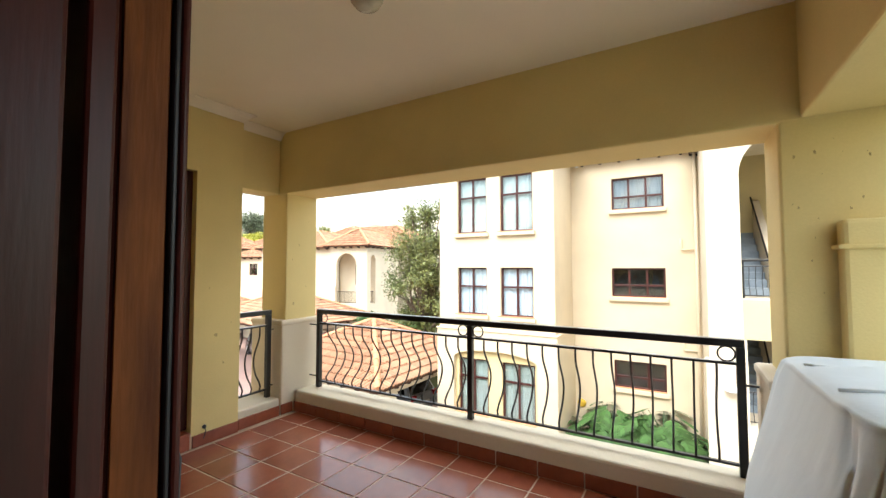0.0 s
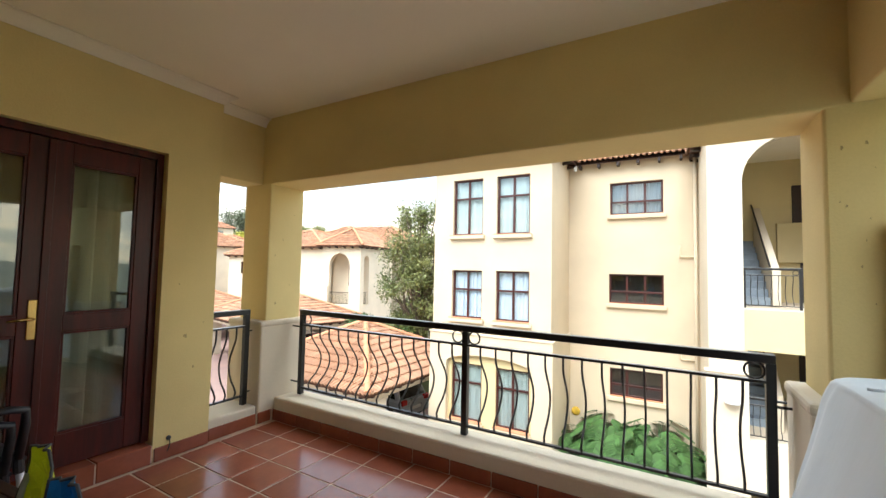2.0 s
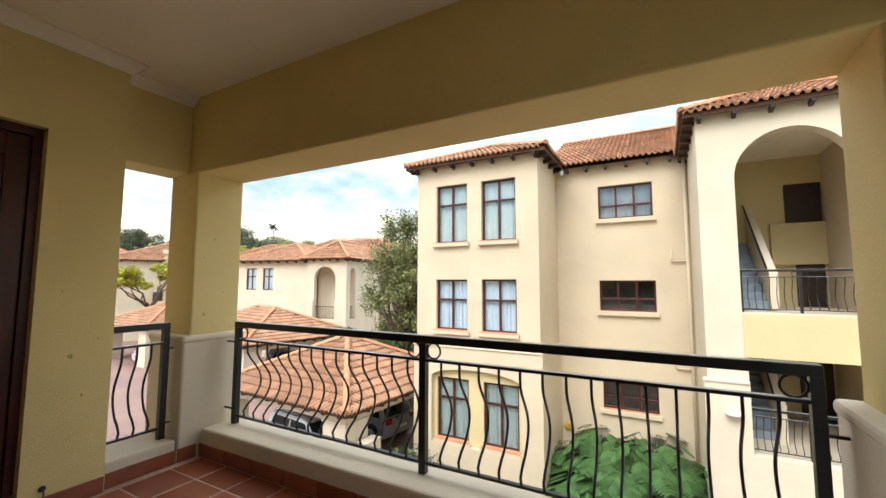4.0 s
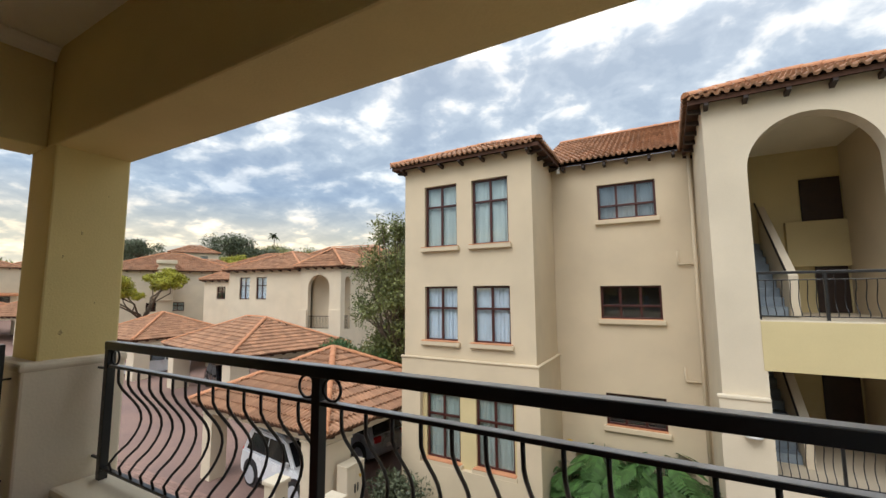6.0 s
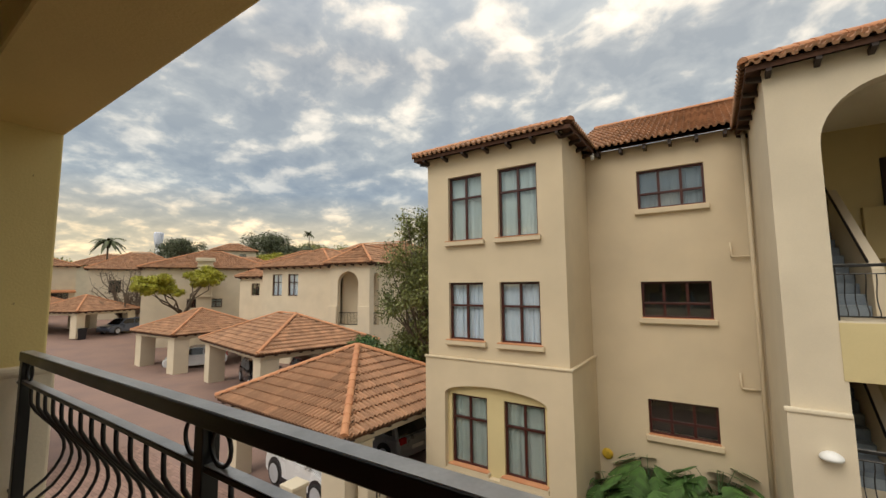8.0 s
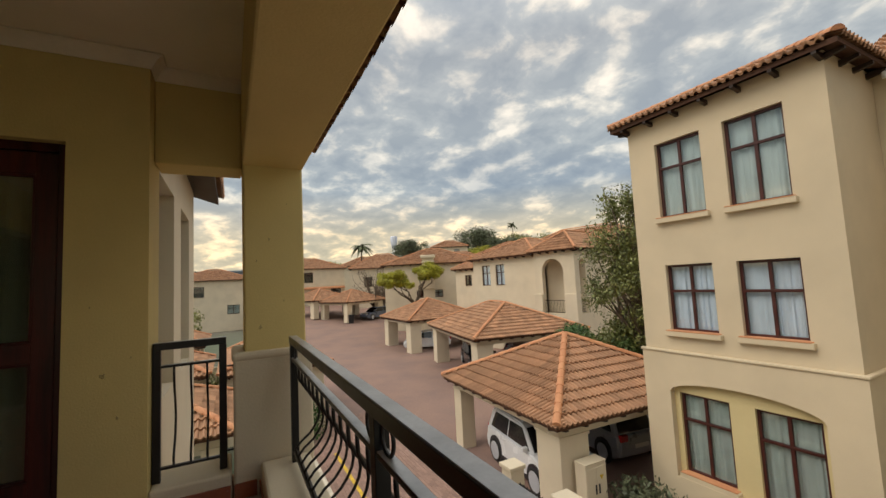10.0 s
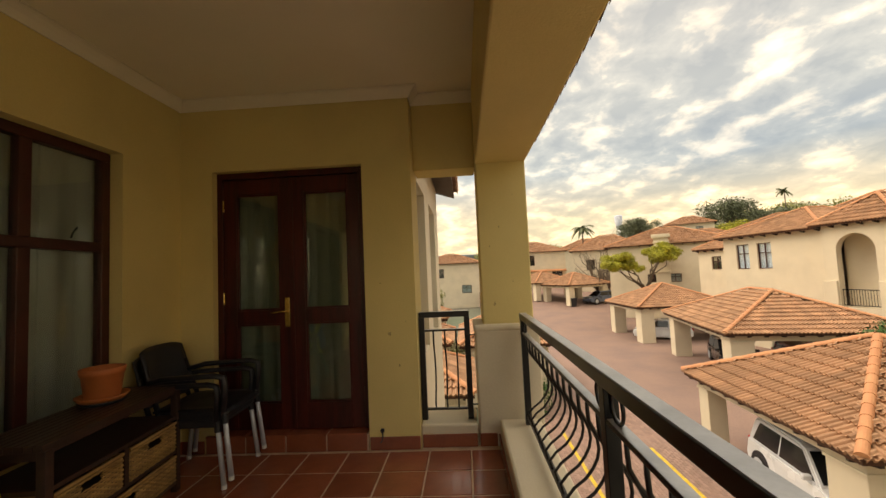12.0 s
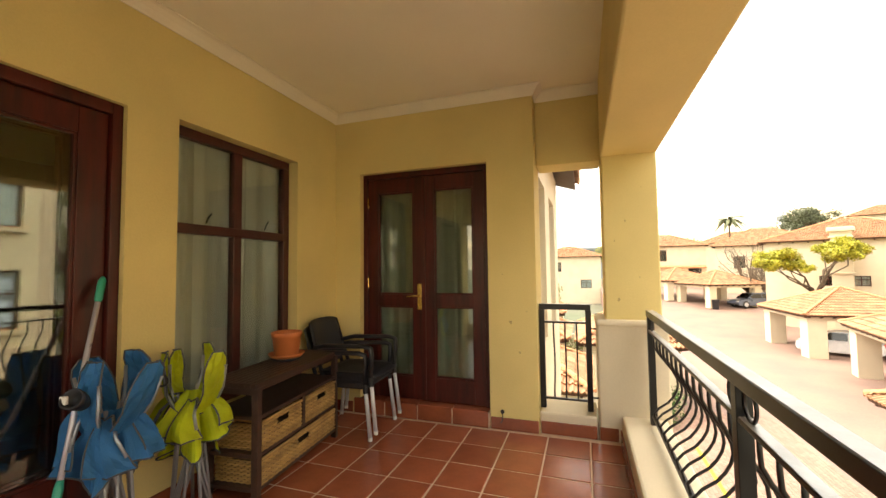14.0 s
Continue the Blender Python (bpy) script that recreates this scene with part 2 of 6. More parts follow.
CARSILVER = material("silver_car_paint", (0.42, 0.44, 0.47), 0.3, metal=0.4, scale=2, vary=0.03, fine=50, bump=0, coat=0.6)
CARDARK = material("dark_car_paint", (0.03, 0.032, 0.04), 0.25, scale=2, vary=0.05, fine=50, bump=0, coat=0.6)
CARBLUE = material("slate_blue_car_paint", (0.10, 0.13, 0.20), 0.3, metal=0.3, scale=2, vary=0.05, fine=50, bump=0, coat=0.6)
CARRED = material("red_car_paint", (0.22, 0.02, 0.03), 0.3, scale=2, vary=0.05, fine=50, bump=0, coat=0.6)
CARGLASS = material("tinted_car_glass", (0.012, 0.014, 0.016), 0.08, scale=2, vary=0.05, fine=20, bump=0, spec=0.8)
TYRE = material("tyre_rubber", (0.018, 0.018, 0.018), 0.85, scale=8, vary=0.15, fine=60)
REDLIGHT = material("red_lamp_lens", (0.5, 0.015, 0.015), 0.2, scale=8, vary=0.1, fine=60)
CLEARLIGHT = material("clear_lamp_lens", (0.6, 0.62, 0.64), 0.15, scale=8, vary=0.1, fine=60)
# blue-grey of the sky reflected in panes, put into a sheet's colour
SKY_PANE = material("blue_grey_sky_sheet", (0.22, 0.25, 0.29), 0.5, scale=3, vary=0.08, fine=90, bump=0.05)
BLUESTAIR = material("blue_grey_tile", (0.24, 0.29, 0.34), 0.4, scale=5, vary=0.12, fine=40)
HILL = material("far_hillside", (0.10, 0.12, 0.075), 1.0, scale=0.05, vary=0.25, fine=0.8, bump=0, second=(0.14, 0.12, 0.10))
SCUFF = material("bare_plaster_scuff", (0.50, 0.38, 0.17), 0.95, scale=20, vary=0.2, fine=90)


# ---- building blocks ----
def obj(name, bm, mat, parent=None, label="", smooth=False):
    me = bpy.data.meshes.new(name)
    if smooth:
        for f in bm.faces:
            f.smooth = True
    bm.to_mesh(me)
    bm.free()
    me.materials.append(mat)
    ob = new(name, me)
    if parent is not None:
        ob.parent = parent
    if label:
        ob["label"] = label
    return ob


part = obj


def thing(name, m, label, category, group="", kind=""):
    ob = new(name)
    ob.empty_display_size = 0.1
    ob.matrix_world = m
    return tagged(ob, label, category, group, kind)


def box(x0, x1, y0, y1, z0, z1, bevel=0.0, bm=None):
    bm = bm or bmesh.new()
    r = bmesh.ops.create_cube(bm, size=1.0)
    m = Matrix.Translation(((x0 + x1) / 2, (y0 + y1) / 2, (z0 + z1) / 2)) @ Matrix.Diagonal((x1 - x0, y1 - y0, z1 - z0, 1))
    bmesh.ops.transform(bm, matrix=m, verts=r["verts"])
    if bevel:
        es = list({e for v in r["verts"] for e in v.link_edges})
        bmesh.ops.bevel(bm, geom=es, offset=bevel, segments=2, affect="EDGES", profile=0.5)
    return bm


def tube(points, radius, sides=8, bm=None, closed=False, flat=1.0):
    """A round bar along points; radius may be one number or one per point."""
    bm = bm or bmesh.new()
    pts = [Vector(p) for p in points]
    n = len(pts)
    rings = []
    side = None
    for i, p in enumerate(pts):
        a = pts[(i - 1) % n] if (closed or i > 0) else p
        b = pts[(i + 1) % n] if (closed or i < n - 1) else p
        d = (b - a).normalized()
        if side is None:
            ref = Vector((0, 0, 1)) if abs(d.z) < 0.9 else Vector((1, 0, 0))
            side = d.cross(ref).normalized()
        else:
            side = (side - d * side.dot(d)).normalized()
        up = side.cross(d)
        r = radius[i] if isinstance(radius, (list, tuple)) else radius
        rings.append([bm.verts.new(p + (side * math.cos(k * 2 * math.pi / sides) + up * flat * math.sin(k * 2 * math.pi / sides)) * r) for k in range(sides)])
    for i in range(n if closed else n - 1):
        q, w = rings[i], rings[(i + 1) % n]
        for k in range(sides):
            bm.faces.new((q[k], q[(k + 1) % sides], w[(k + 1) % sides], w[k]))
    if not closed:
        bm.faces.new(rings[0][::-1])
        bm.faces.new(rings[-1])
    return bm


def lathe(profile, sides=24, bm=None):
    """Turn (radius, z) pairs round the z axis."""
    bm = bm or bmesh.new()
    rings = [[bm.verts.new((r * math.cos(2 * math.pi * k / sides), r * math.sin(2 * math.pi * k / sides), z)) for k in range(sides)] for r, z in profile]
    for a, b in zip(rings, rings[1:]):
        for k in range(sides):
            bm.faces.new((a[k], a[(k + 1) % sides], b[(k + 1) % sides], b[k]))
    bm.faces.new(rings[0][::-1])
    bm.faces.new(rings[-1])
    return bm


def wall_panel(length, z0, z1, thick, openings=()):
    """A wall from u = 0 to length in the local xz plane, outer face at y = 0, depth towards +y.
    openings: (u0, u1, za, zb, rise); rise > 0 arches the head over that height."""
    bm = bmesh.new()
    us = sorted({0.0, length, *[o[0] for o in openings], *[o[1] for o in openings]})
    zs = sorted({z0, z1, *[o[2] for o in openings], *[o[3] for o in openings]})
    nu, nz = len(us) - 1, len(zs) - 1

    def solid(i, k):
        if not (0 <= i < nu and 0 <= k < nz):
            return False
        cu, cz = (us[i] + us[i + 1]) / 2, (zs[k] + zs[k + 1]) / 2
        return not any(o[0] < cu < o[1] and o[2] < cz < o[3] for o in openings)

    cache = {}

    def v(u, y, z):
        key = (round(u, 5), round(y, 5), round(z, 5))
        if key not in cache:
            cache[key] = bm.verts.new(key)
        return cache[key]

    def quad(*p):
        try:
            bm.faces.new([v(*q) for q in p])
        except ValueError:
            pass

    for i in range(nu):
        for k in range(nz):
            if not solid(i, k):
                continue
            a, b, c, d = us[i], us[i + 1], zs[k], zs[k + 1]
            quad((a, 0, c), (b, 0, c), (b, 0, d), (a, 0, d))
            quad((a, thick, c), (a, thick, d), (b, thick, d), (b, thick, c))
            if not solid(i - 1, k):
                quad((a, 0, c), (a, 0, d), (a, thick, d), (a, thick, c))
            if not solid(i + 1, k):
                quad((b, 0, c), (b, thick, c), (b, thick, d), (b, 0, d))
            if not solid(i, k - 1):
                quad((a, 0, c), (a, thick, c), (b, thick, c), (b, 0, c))
            if not solid(i, k + 1):
                quad((a, 0, d), (b, 0, d), (b, thick, d), (a, thick, d))
    for u0, u1, za, zb, rise in openings:
        if rise <= 0:
            continue
        c, rx, seg = (u0 + u1) / 2, (u1 - u0) / 2, 20
        arc = [(c - rx * math.cos(math.pi * s / seg), zb - rise + rise * math.sin(math.pi * s / seg)) for s in range(seg + 1)]
        for (ua, ha), (ub, hb) in zip(arc, arc[1:]):
            top = zb - 0.0005
            for y, flip in ((0.0, False), (thick, True)):
                p = [(ua, y, ha), (ub, y, hb), (ub, y, top), (ua, y, top)]
                f = [bm.verts.new(q) for q in (p[::-1] if flip else p)]
                bm.faces.new(f)
            f = [bm.verts.new(q) for q in ((ua, 0, ha), (ua, thick, ha), (ub, thick, hb), (ub, 0, hb))]
            bm.faces.new(f)
    bmesh.ops.recalc_face_normals(bm, faces=bm.faces)
    return bm


def curtain_mesh(width, z0, z1, folds, depth=0.03, gap=None, seed=0):
    """A hanging cloth in the local xz plane; gap leaves an opening (u0, u1)."""
    bm = bmesh.new()
    rnd = random.Random(seed)
    n = folds * 6
    ph = [rnd.uniform(0.6, 1.4) for _ in range(folds + 1)]
    cols = []
    for i in range(n + 1):
        u = width * i / n
        s = math.sin(i / 6 * 2 * math.pi * 0.5 * ph[i // 6]) * depth
        cols.append((u, s, [bm.verts.new((u, s * (0.6 + 0.4 * (1 - k / 4)), z0 + (z1 - z0) * k / 4)) for k in range(5)]))
    for (ua, _, a), (ub, _, b) in zip(cols, cols[1:]):
        if gap and gap[0] < (ua + ub) / 2 < gap[1]:
            continue
        for k in range(4):
            bm.faces.new((a[k], b[k], b[k + 1], a[k + 1]))
    return bm


def joined(name, verts, faces, base, mats, mat, parent=None, label="", kind=""):
    """One mesh out of many placed copies of a small piece."""
    v = np.array(verts)
    vs, fs = [], []
    for i, m in enumerate(mats):
        a = np.array(m)
        vs.append(v @ a[:3, :3].T + a[:3, 3])
        fs.extend([tuple(k + i * len(v) for k in f) for f in faces])
    me = bpy.data.meshes.new(name)
    me.from_pydata(np.concatenate(vs).tolist() if vs else [], [], fs)
    me.materials.append(mat)
    ob = new(name, me)
    if parent is not None:
        ob.parent = parent
    return tagged(ob, label, kind=kind)


# ---- clay roofs ----
TW, TL = 0.30, 0.33


def roof_tile_piece(w=TW, length=TL):
    """One curved clay tile, u across, v up the slope, proud at its lower edge."""
    prof = [(-0.5, 0.0), (-0.40, 0.004), (-0.34, 0.042), (-0.25, 0.058), (-0.16, 0.042), (-0.10, 0.004), (0.10, 0.0), (0.16, 0.042), (0.25, 0.058), (0.34, 0.042), (0.40, 0.004), (0.5, 0.0)]
    lo = [(u * w, 0.0, h + 0.062) for u, h in prof]
    hi = [(u * w, length * 1.06, h + 0.004) for u, h in prof]
    edge = [(u * w, 0.004, h + 0.012) for u, h in prof]
    v = lo + hi + edge
    n = len(prof)
    f = [(i, i + 1, n + i + 1, n + i) for i in range(n - 1)] + [(2 * n + i, 2 * n + i + 1, i + 1, i) for i in range(n - 1)]
    return v, f


TILE_V, TILE_F = roof_tile_piece()


def slope_tiles(p0, p1, q0, q1, tw=TW, tl=TL):
    """Poses of the tiles on a slope with eave p0-p1 and top edge q0-q1 (seen from outside, left to right)."""
    p0, p1, q0, q1 = map(Vector, (p0, p1, q0, q1))
    u = (p1 - p0).normalized()
    a = q0 - p0
    v = (a - u * a.dot(u)).normalized()
    w = u.cross(v)
    length, rise = (p1 - p0).length, (a - u * a.dot(u)).length
    l_off, r_off = (q0 - p0).dot(u), (q1 - p0).dot(u)
    out = []
    rows = max(1, round(rise / tl))
    for r in range(rows):
        s = (r + 0.35) / rows
        left, right = l_off * s, length + (r_off - length) * s
        k0, k1 = math.floor(left / tw + 0.3), math.ceil(right / tw - 0.3)
        for k in range(k0, k1):
            c = (k + 0.5) * tw
            if c < left - 0.12 or c > right + 0.12:
                continue
            o = p0 + u * c + v * (rise * r / rows - 0.06)
            m = Matrix((( u.x, v.x, w.x, o.x), (u.y, v.y, w.y, o.y), (u.z, v.z, w.z, o.z), (0, 0, 0, 1)))
            jig = Matrix.Rotation(random.uniform(-0.012, 0.012), 4, "Z")
            out.append(m @ jig)
    return out


def ridge_caps(a, b, step=0.36, r=0.10):
    """Half-round caps from a down to b, as one mesh."""
    a, b = Vector(a), Vector(b)
    bm = bmesh.new()
    d = b - a
    n = max(1, round(d.length / step))
    q = d.to_track_quat("Y", "Z").to_matrix()
    for i in range(n):
        o = a + d * (i / n)
        ln = d.length / n * 1.08
        ring = []
        for y, rr in ((0, r * 0.86), (ln, r)):
            ring.append([bm.verts.new(o + q @ Vector((rr * math.cos(t), y, rr * math.sin(t) * 0.9 + 0.03))) for t in [math.pi * k / 8 for k in range(9)]])
        for k in range(8):
            bm.faces.new((ring[0][k], ring[0][k + 1], ring[1][k + 1], ring[1][k]))
        bm.faces.new(ring[1])
    return bm


def hip_slopes(w, d, rise):
    """Corner and ridge points of a hip roof round the origin, w along x, d along y, eaves at z = 0."""
    x, y = w / 2, d / 2
    if w >= d:
        ra, rb = Vector((-(x - y) - 0.02, 0, rise)), Vector((x - y + 0.02, 0, rise))
    else:
        ra, rb = Vector((0, -(y - x), rise)), Vector((0, y - x, rise))
    a, b, c, e = Vector((-x, -y, 0)), Vector((x, -y, 0)), Vector((x, y, 0)), Vector((-x, y, 0))
    if w >= d:
        return [(a, b, ra, rb), (b, c, rb, rb), (c, e, rb, ra), (e, a, ra, ra)], [(ra, a), (rb, b), (rb, c), (ra, e), (ra, rb)]
    return [(a, b, ra, ra), (b, c, ra, rb), (c, e, rb, rb), (e, a, rb, ra)], [(ra, a), (ra, b), (rb, c), (rb, e), (ra, rb)]


def hip_roof(parent, w, d, rise, z, name="roof", pieces=(), tiles=True, overhang_rafters=True, rafter_gap=0.62, at=(0, 0), single_caps=False):
    """A hip roof as a part: underlay, tiles, ridge caps, rafter ends. pieces: slopes whose tiles are single objects."""
    slopes, ridges = hip_slopes(w, d, rise)
    off = Vector((at[0], at[1], z))
    bm = bmesh.new()
    for p0, p1, q0, q1 in slopes:
        pts = [p0, p1, q1] if (q0 - q1).length < 0.05 else [p0, p1, q1, q0]
        bm.faces.new([bm.verts.new(p + off) for p in pts])
        pts2 = [p + off - Vector((0, 0, 0.09)) for p in pts]
        bm.faces.new([bm.verts.new(p) for p in pts2[::-1]])
        bm.faces.new([bm.verts.new(p) for p in (p0 + off - Vector((0, 0, 0.09)), p1 + off - Vector((0, 0, 0.09)), p1 + off, p0 + off)])
    roof = obj(name, bm, ROOFBASE if tiles else ROOF, parent, "terracotta hip roof of curved clay tiles")
    if tiles:
        rest = []
        for i, (p0, p1, q0, q1) in enumerate(slopes):
            poses = [Matrix.Translation(off) @ m for m in slope_tiles(p0, p1, q0, q1)]
            if i in pieces:
                me = bpy.data.meshes.get("roof_tile_mesh")
                if me is None:
                    me = bpy.data.meshes.new("roof_tile_mesh")
                    me.from_pydata(TILE_V, [], TILE_F)
                    me.materials.append(ROOF_PIECE)
                for m in poses:
                    o = new("roof_tile", me)
                    o.parent = roof
                    o.matrix_basis = m
            else:
                rest += poses
        if rest:
            joined("roof_tiles", TILE_V, TILE_F, None, rest, ROOF, roof, kind="stuff")
    caps = bmesh.new()
    up = Vector((0, 0, 0.05))
    for a, b in ridges:
        if (a - b).length < 0.1:
            continue
        if single_caps:
            n = max(1, round((b - a).length / 0.36))
            for i in range(n):
                obj("ridge_cap", ridge_caps(a.lerp(b, i / n) + off + up, a.lerp(b, (i + 1) / n) + off + up, step=9), RIDGE, roof)
            continue
        t = ridge_caps(a + off + up, b + off + up)
        me = bpy.data.meshes.new("tmp")
        t.to_mesh(me)
        t.free()
        caps.from_mesh(me)
        bpy.data.meshes.remove(me)
    if single_caps:
        caps.free()
    else:
        obj("ridge_capping", caps, RIDGE if tiles else ROOF, roof)["kind"] = "stuff"
    if overhang_rafters:
        mesh = None
        for p0, p1, q0, q1 in slopes[:]:
            n = max(2, round((p1 - p0).length / rafter_gap))
            u = (p1 - p0).normalized()
            inn = Vector((-u.y, u.x, 0))
            for i in range(n):
                c = p0 + off + u * ((i + 0.5) / n * (p1 - p0).length) + inn * 0.16
                if mesh is None:
                    b2 = box(-0.035, 0.035, -0.15, 0.17, -0.20, -0.085)
                    for vv in b2.verts:
                        if vv.co.y < 0 and vv.co.z < -0.15:
                            vv.co.z += 0.06
                    mesh = bpy.data.meshes.new("rafter_end")
                    b2.to_mesh(mesh)
                    b2.free()
                    mesh.materials.append(RAFTER)
                o = new("rafter_end", mesh)
                o.parent = roof
                o.matrix_basis = Matrix.Translation(c) @ Matrix.Rotation(math.atan2(u.y, u.x), 4, "Z")
    return roof


# ---- windows and doors ----
def timber_window(parent, m, w, h, cols=2, split=0.62, cloth=None, sill=True, bar=0.055, sill_mat=None, seed=0, name="window", cell=None):
    """A window in an opening; origin at its lower left corner, outwards is local -y."""
    win = new(name)
    win.matrix_world = m
    if parent is not None:
        win.parent = parent
    fr = bmesh.new()
    for a in ((0, w, 0, bar), (0, w, h - bar, h), (0, bar, bar, h - bar), (w - bar, w, bar, h - bar)):
        box(a[0], a[1], 0.0, 0.06, a[2], a[3], 0.006, fr)
    part("window_frame", fr, FRAME, win, "dark red-brown timber frame")
    for c in range(1, cols):
        x = w * c / cols
        part("mullion", box(x - bar * 0.55, x + bar * 0.55, 0.003, 0.057, bar, h - bar, 0.005), FRAME, win)
    if split:
        part("transom", box(bar, w - bar, -0.003, 0.063, h * split - bar * 0.5, h * split + bar * 0.5, 0.005), FRAME, win)
    rows = [(bar, h * split - bar / 2), (h * split + bar / 2, h - bar)] if split else [(bar, h - bar)]
    for c in range(cols):
        for za, zb in rows:
            p = part("pane", box(w * c / cols + bar * 0.5, w * (c + 1) / cols - bar * 0.5, 0.026, 0.032, za, zb), GLASS, win)
            p.visible_shadow = False
    if cloth is not None:
        part("curtain", curtain_mesh(w - 0.02, 0.02, h - 0.02, max(5, int(w * 9)), 0.025, seed=seed), cloth, win).location = (0.01, 0.10, 0)
    # near-black sheet close behind the panes, in place of a shaded room
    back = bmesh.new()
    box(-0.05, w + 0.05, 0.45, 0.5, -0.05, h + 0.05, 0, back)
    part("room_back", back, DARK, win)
    if sill:
        part("window_sill", box(-0.07, w + 0.07, -0.09, 0.10, -0.085, -0.004, 0.012), sill_mat or PALE, win)
    return win


def world_child(ob, parent):
    """Keep a child's coordinates those of the world."""
    ob.matrix_parent_inverse = parent.matrix_basis.inverted()
    return ob


def wpart(name, bm, mat, parent, label="", smooth=False):
    return world_child(obj(name, bm, mat, parent, label, smooth), parent)


def structure(name, bm, mat, label="", category="wall", smooth=False):
    return tagged(obj(name, bm, mat, None, "", smooth), label, category, kind="structure")


def placed(bm, m):
    bmesh.ops.transform(bm, matrix=m, verts=bm.verts)
    return bm


G = -4.35          # ground level below the balcony
CZ = 2.785          # balcony ceiling
XW = -3.01         # wall with the double door
YH = 0.320         # house wall
YB = 2.70          # inner face of the front beam
ZB = 2.16          # underside of the beams

# ---- balcony shell ----
floor = structure("floor", box(-3.45, 1.43, 0.02, 3.07, -0.30, -0.004), GROUT, "terracotta tiled balcony floor with sandy grout", "floor")
structure("ceiling", box(-3.3, 1.38, 0.0, 2.75, CZ, CZ + 0.15), CEIL, "off-white painted balcony ceiling", "ceiling")

# house wall with the sliding door and the window
DX0, DX1, DZ = -1.13, 1.02, 2.175
WX0, WX1, WZ0, WZ1 = -2.46, -1.415, 0.42, 2.205
bm = wall_panel(4.83, -0.3, CZ + 0.2, 0.25, [(WX0 + 3.40, WX1 + 3.40, WZ0, WZ1, 0), (DX0 + 3.40, DX1 + 3.40, -0.3, DZ, 0)])
placed(bm, pose(-3.40, YH, 0) @ Matrix.Diagonal((1, -1, 1, 1)))
bmesh.ops.recalc_face_normals(bm, faces=bm.faces)
structure("wall_house", bm, OCHRE, "ochre plastered house wall with window and door openings")

# wall with the double door
FY0, FY1, FZ0, FZ1 = 0.585, 1.80, 0.135, 2.20
bm = wall_panel(2.19 - 0.055, -0.3, CZ + 0.2, 0.38, [(FY0 - 0.055, FY1 - 0.055, -0.3, FZ1, 0)])
placed(bm, pose(XW, 0.055, 0, 0, 0, 90))
structure("wall_side", bm, OCHRE, "ochre plastered wall beside the double door")

# beams and columns
structure("beam_front", box(-3.45, 1.44, YB, 3.095, ZB, CZ + 0.2, 0.012), OCHRE, "ochre plastered front beam", "beam")
structure("beam_side", box(-3.45, -3.175, 2.192, YB - 0.002, ZB, CZ + 0.2, 0.008), OCHRE, "short ochre plastered side beam", "beam")
structure("beam_far_side", box(0.865, 1.40, 0.33, YB - 0.002, ZB + 0.01, CZ + 0.2, 0.012), OCHRE, "ochre plastered side beam", "beam")
structure("column_corner", box(-3.44, -3.065, YB + 0.003, 3.09, 0.88, ZB + 0.05, 0.012), OCHRE, "ochre plastered corner column", "column")
bm = box(-3.50, -3.025, 2.635, 3.125, -0.3, 0.86, 0.015)
box(-3.51, -3.016, 2.625, 3.135, 0.845, 0.90, 0.02, bm)
structure("column_base", bm, PALE, "cream plastered column plinth with a rounded top", "column")
structure("column_scuffed", box(0.775, 1.42, YB + 0.003, 3.09, 0.80, ZB + 0.05, 0.014), OCHRE, "ochre plastered column with scuffed surface", "column")
bm = box(0.70, 1.50, 2.66, 3.11, -0.3, 0.80, 0.015)
box(0.69, 1.51, 2.65, 3.12, 0.785, 0.845, 0.02, bm)
structure("column_base_far", bm, PALE, "cream plastered column plinth with a rounded top", "column")
bm = box(0.98, 1.42, 2.60, YB, 0.0, 1.64, 0.02)
box(0.96, 1.44, 2.585, YB, 1.50, 1.52, 0.006, bm)
structure("pier_low", bm, OCHRE, "ochre plastered low pier with a ledge", "pier")
structure("kerb_side", box(1.30, 1.42, 0.31, 2.60, -0.3, 0.20, 0.015), PALE, "cream plastered upstand", "wall")
# upstand below the railing, side upstand below the small rail
structure("upstand_front", box(-3.015, 0.69, 2.79, 3.09, -0.3, 0.20, 0.018), PALE, "cream plastered upstand below the railing", "wall")
structure("upstand_side", box(-3.40, -3.03, 2.192, 2.622, -0.3, 0.165, 0.015), PALE, "cream plastered sill below the small rail", "wall")

# scuffs in the plaster
def scuff(x, y, z, nx, s, seed):
    rnd = random.Random(seed)
    bm = bmesh.new()
    n = 9
    pts = []
    for k in range(n):
        a = 2 * math.pi * k / n
        r = s * rnd.uniform(0.35, 1.0)
        pts.append((math.cos(a) * r * 0.6, math.sin(a) * r))
    top = [bm.verts.new((0.0012, u, w)) for u, w in pts]
    out = [bm.verts.new((-0.001, u * 1.3, w * 1.3)) for u, w in pts]
    bm.faces.new(top)
    for k in range(n):
        bm.faces.new((out[k], out[(k + 1) % n], top[(k + 1) % n], top[k]))
    ob = structure("trim", bm, SCUFF, "small scuff in the plaster", "plaster scuff")
    ob.matrix_basis = pose(x, y, z, 0, 0, nx)


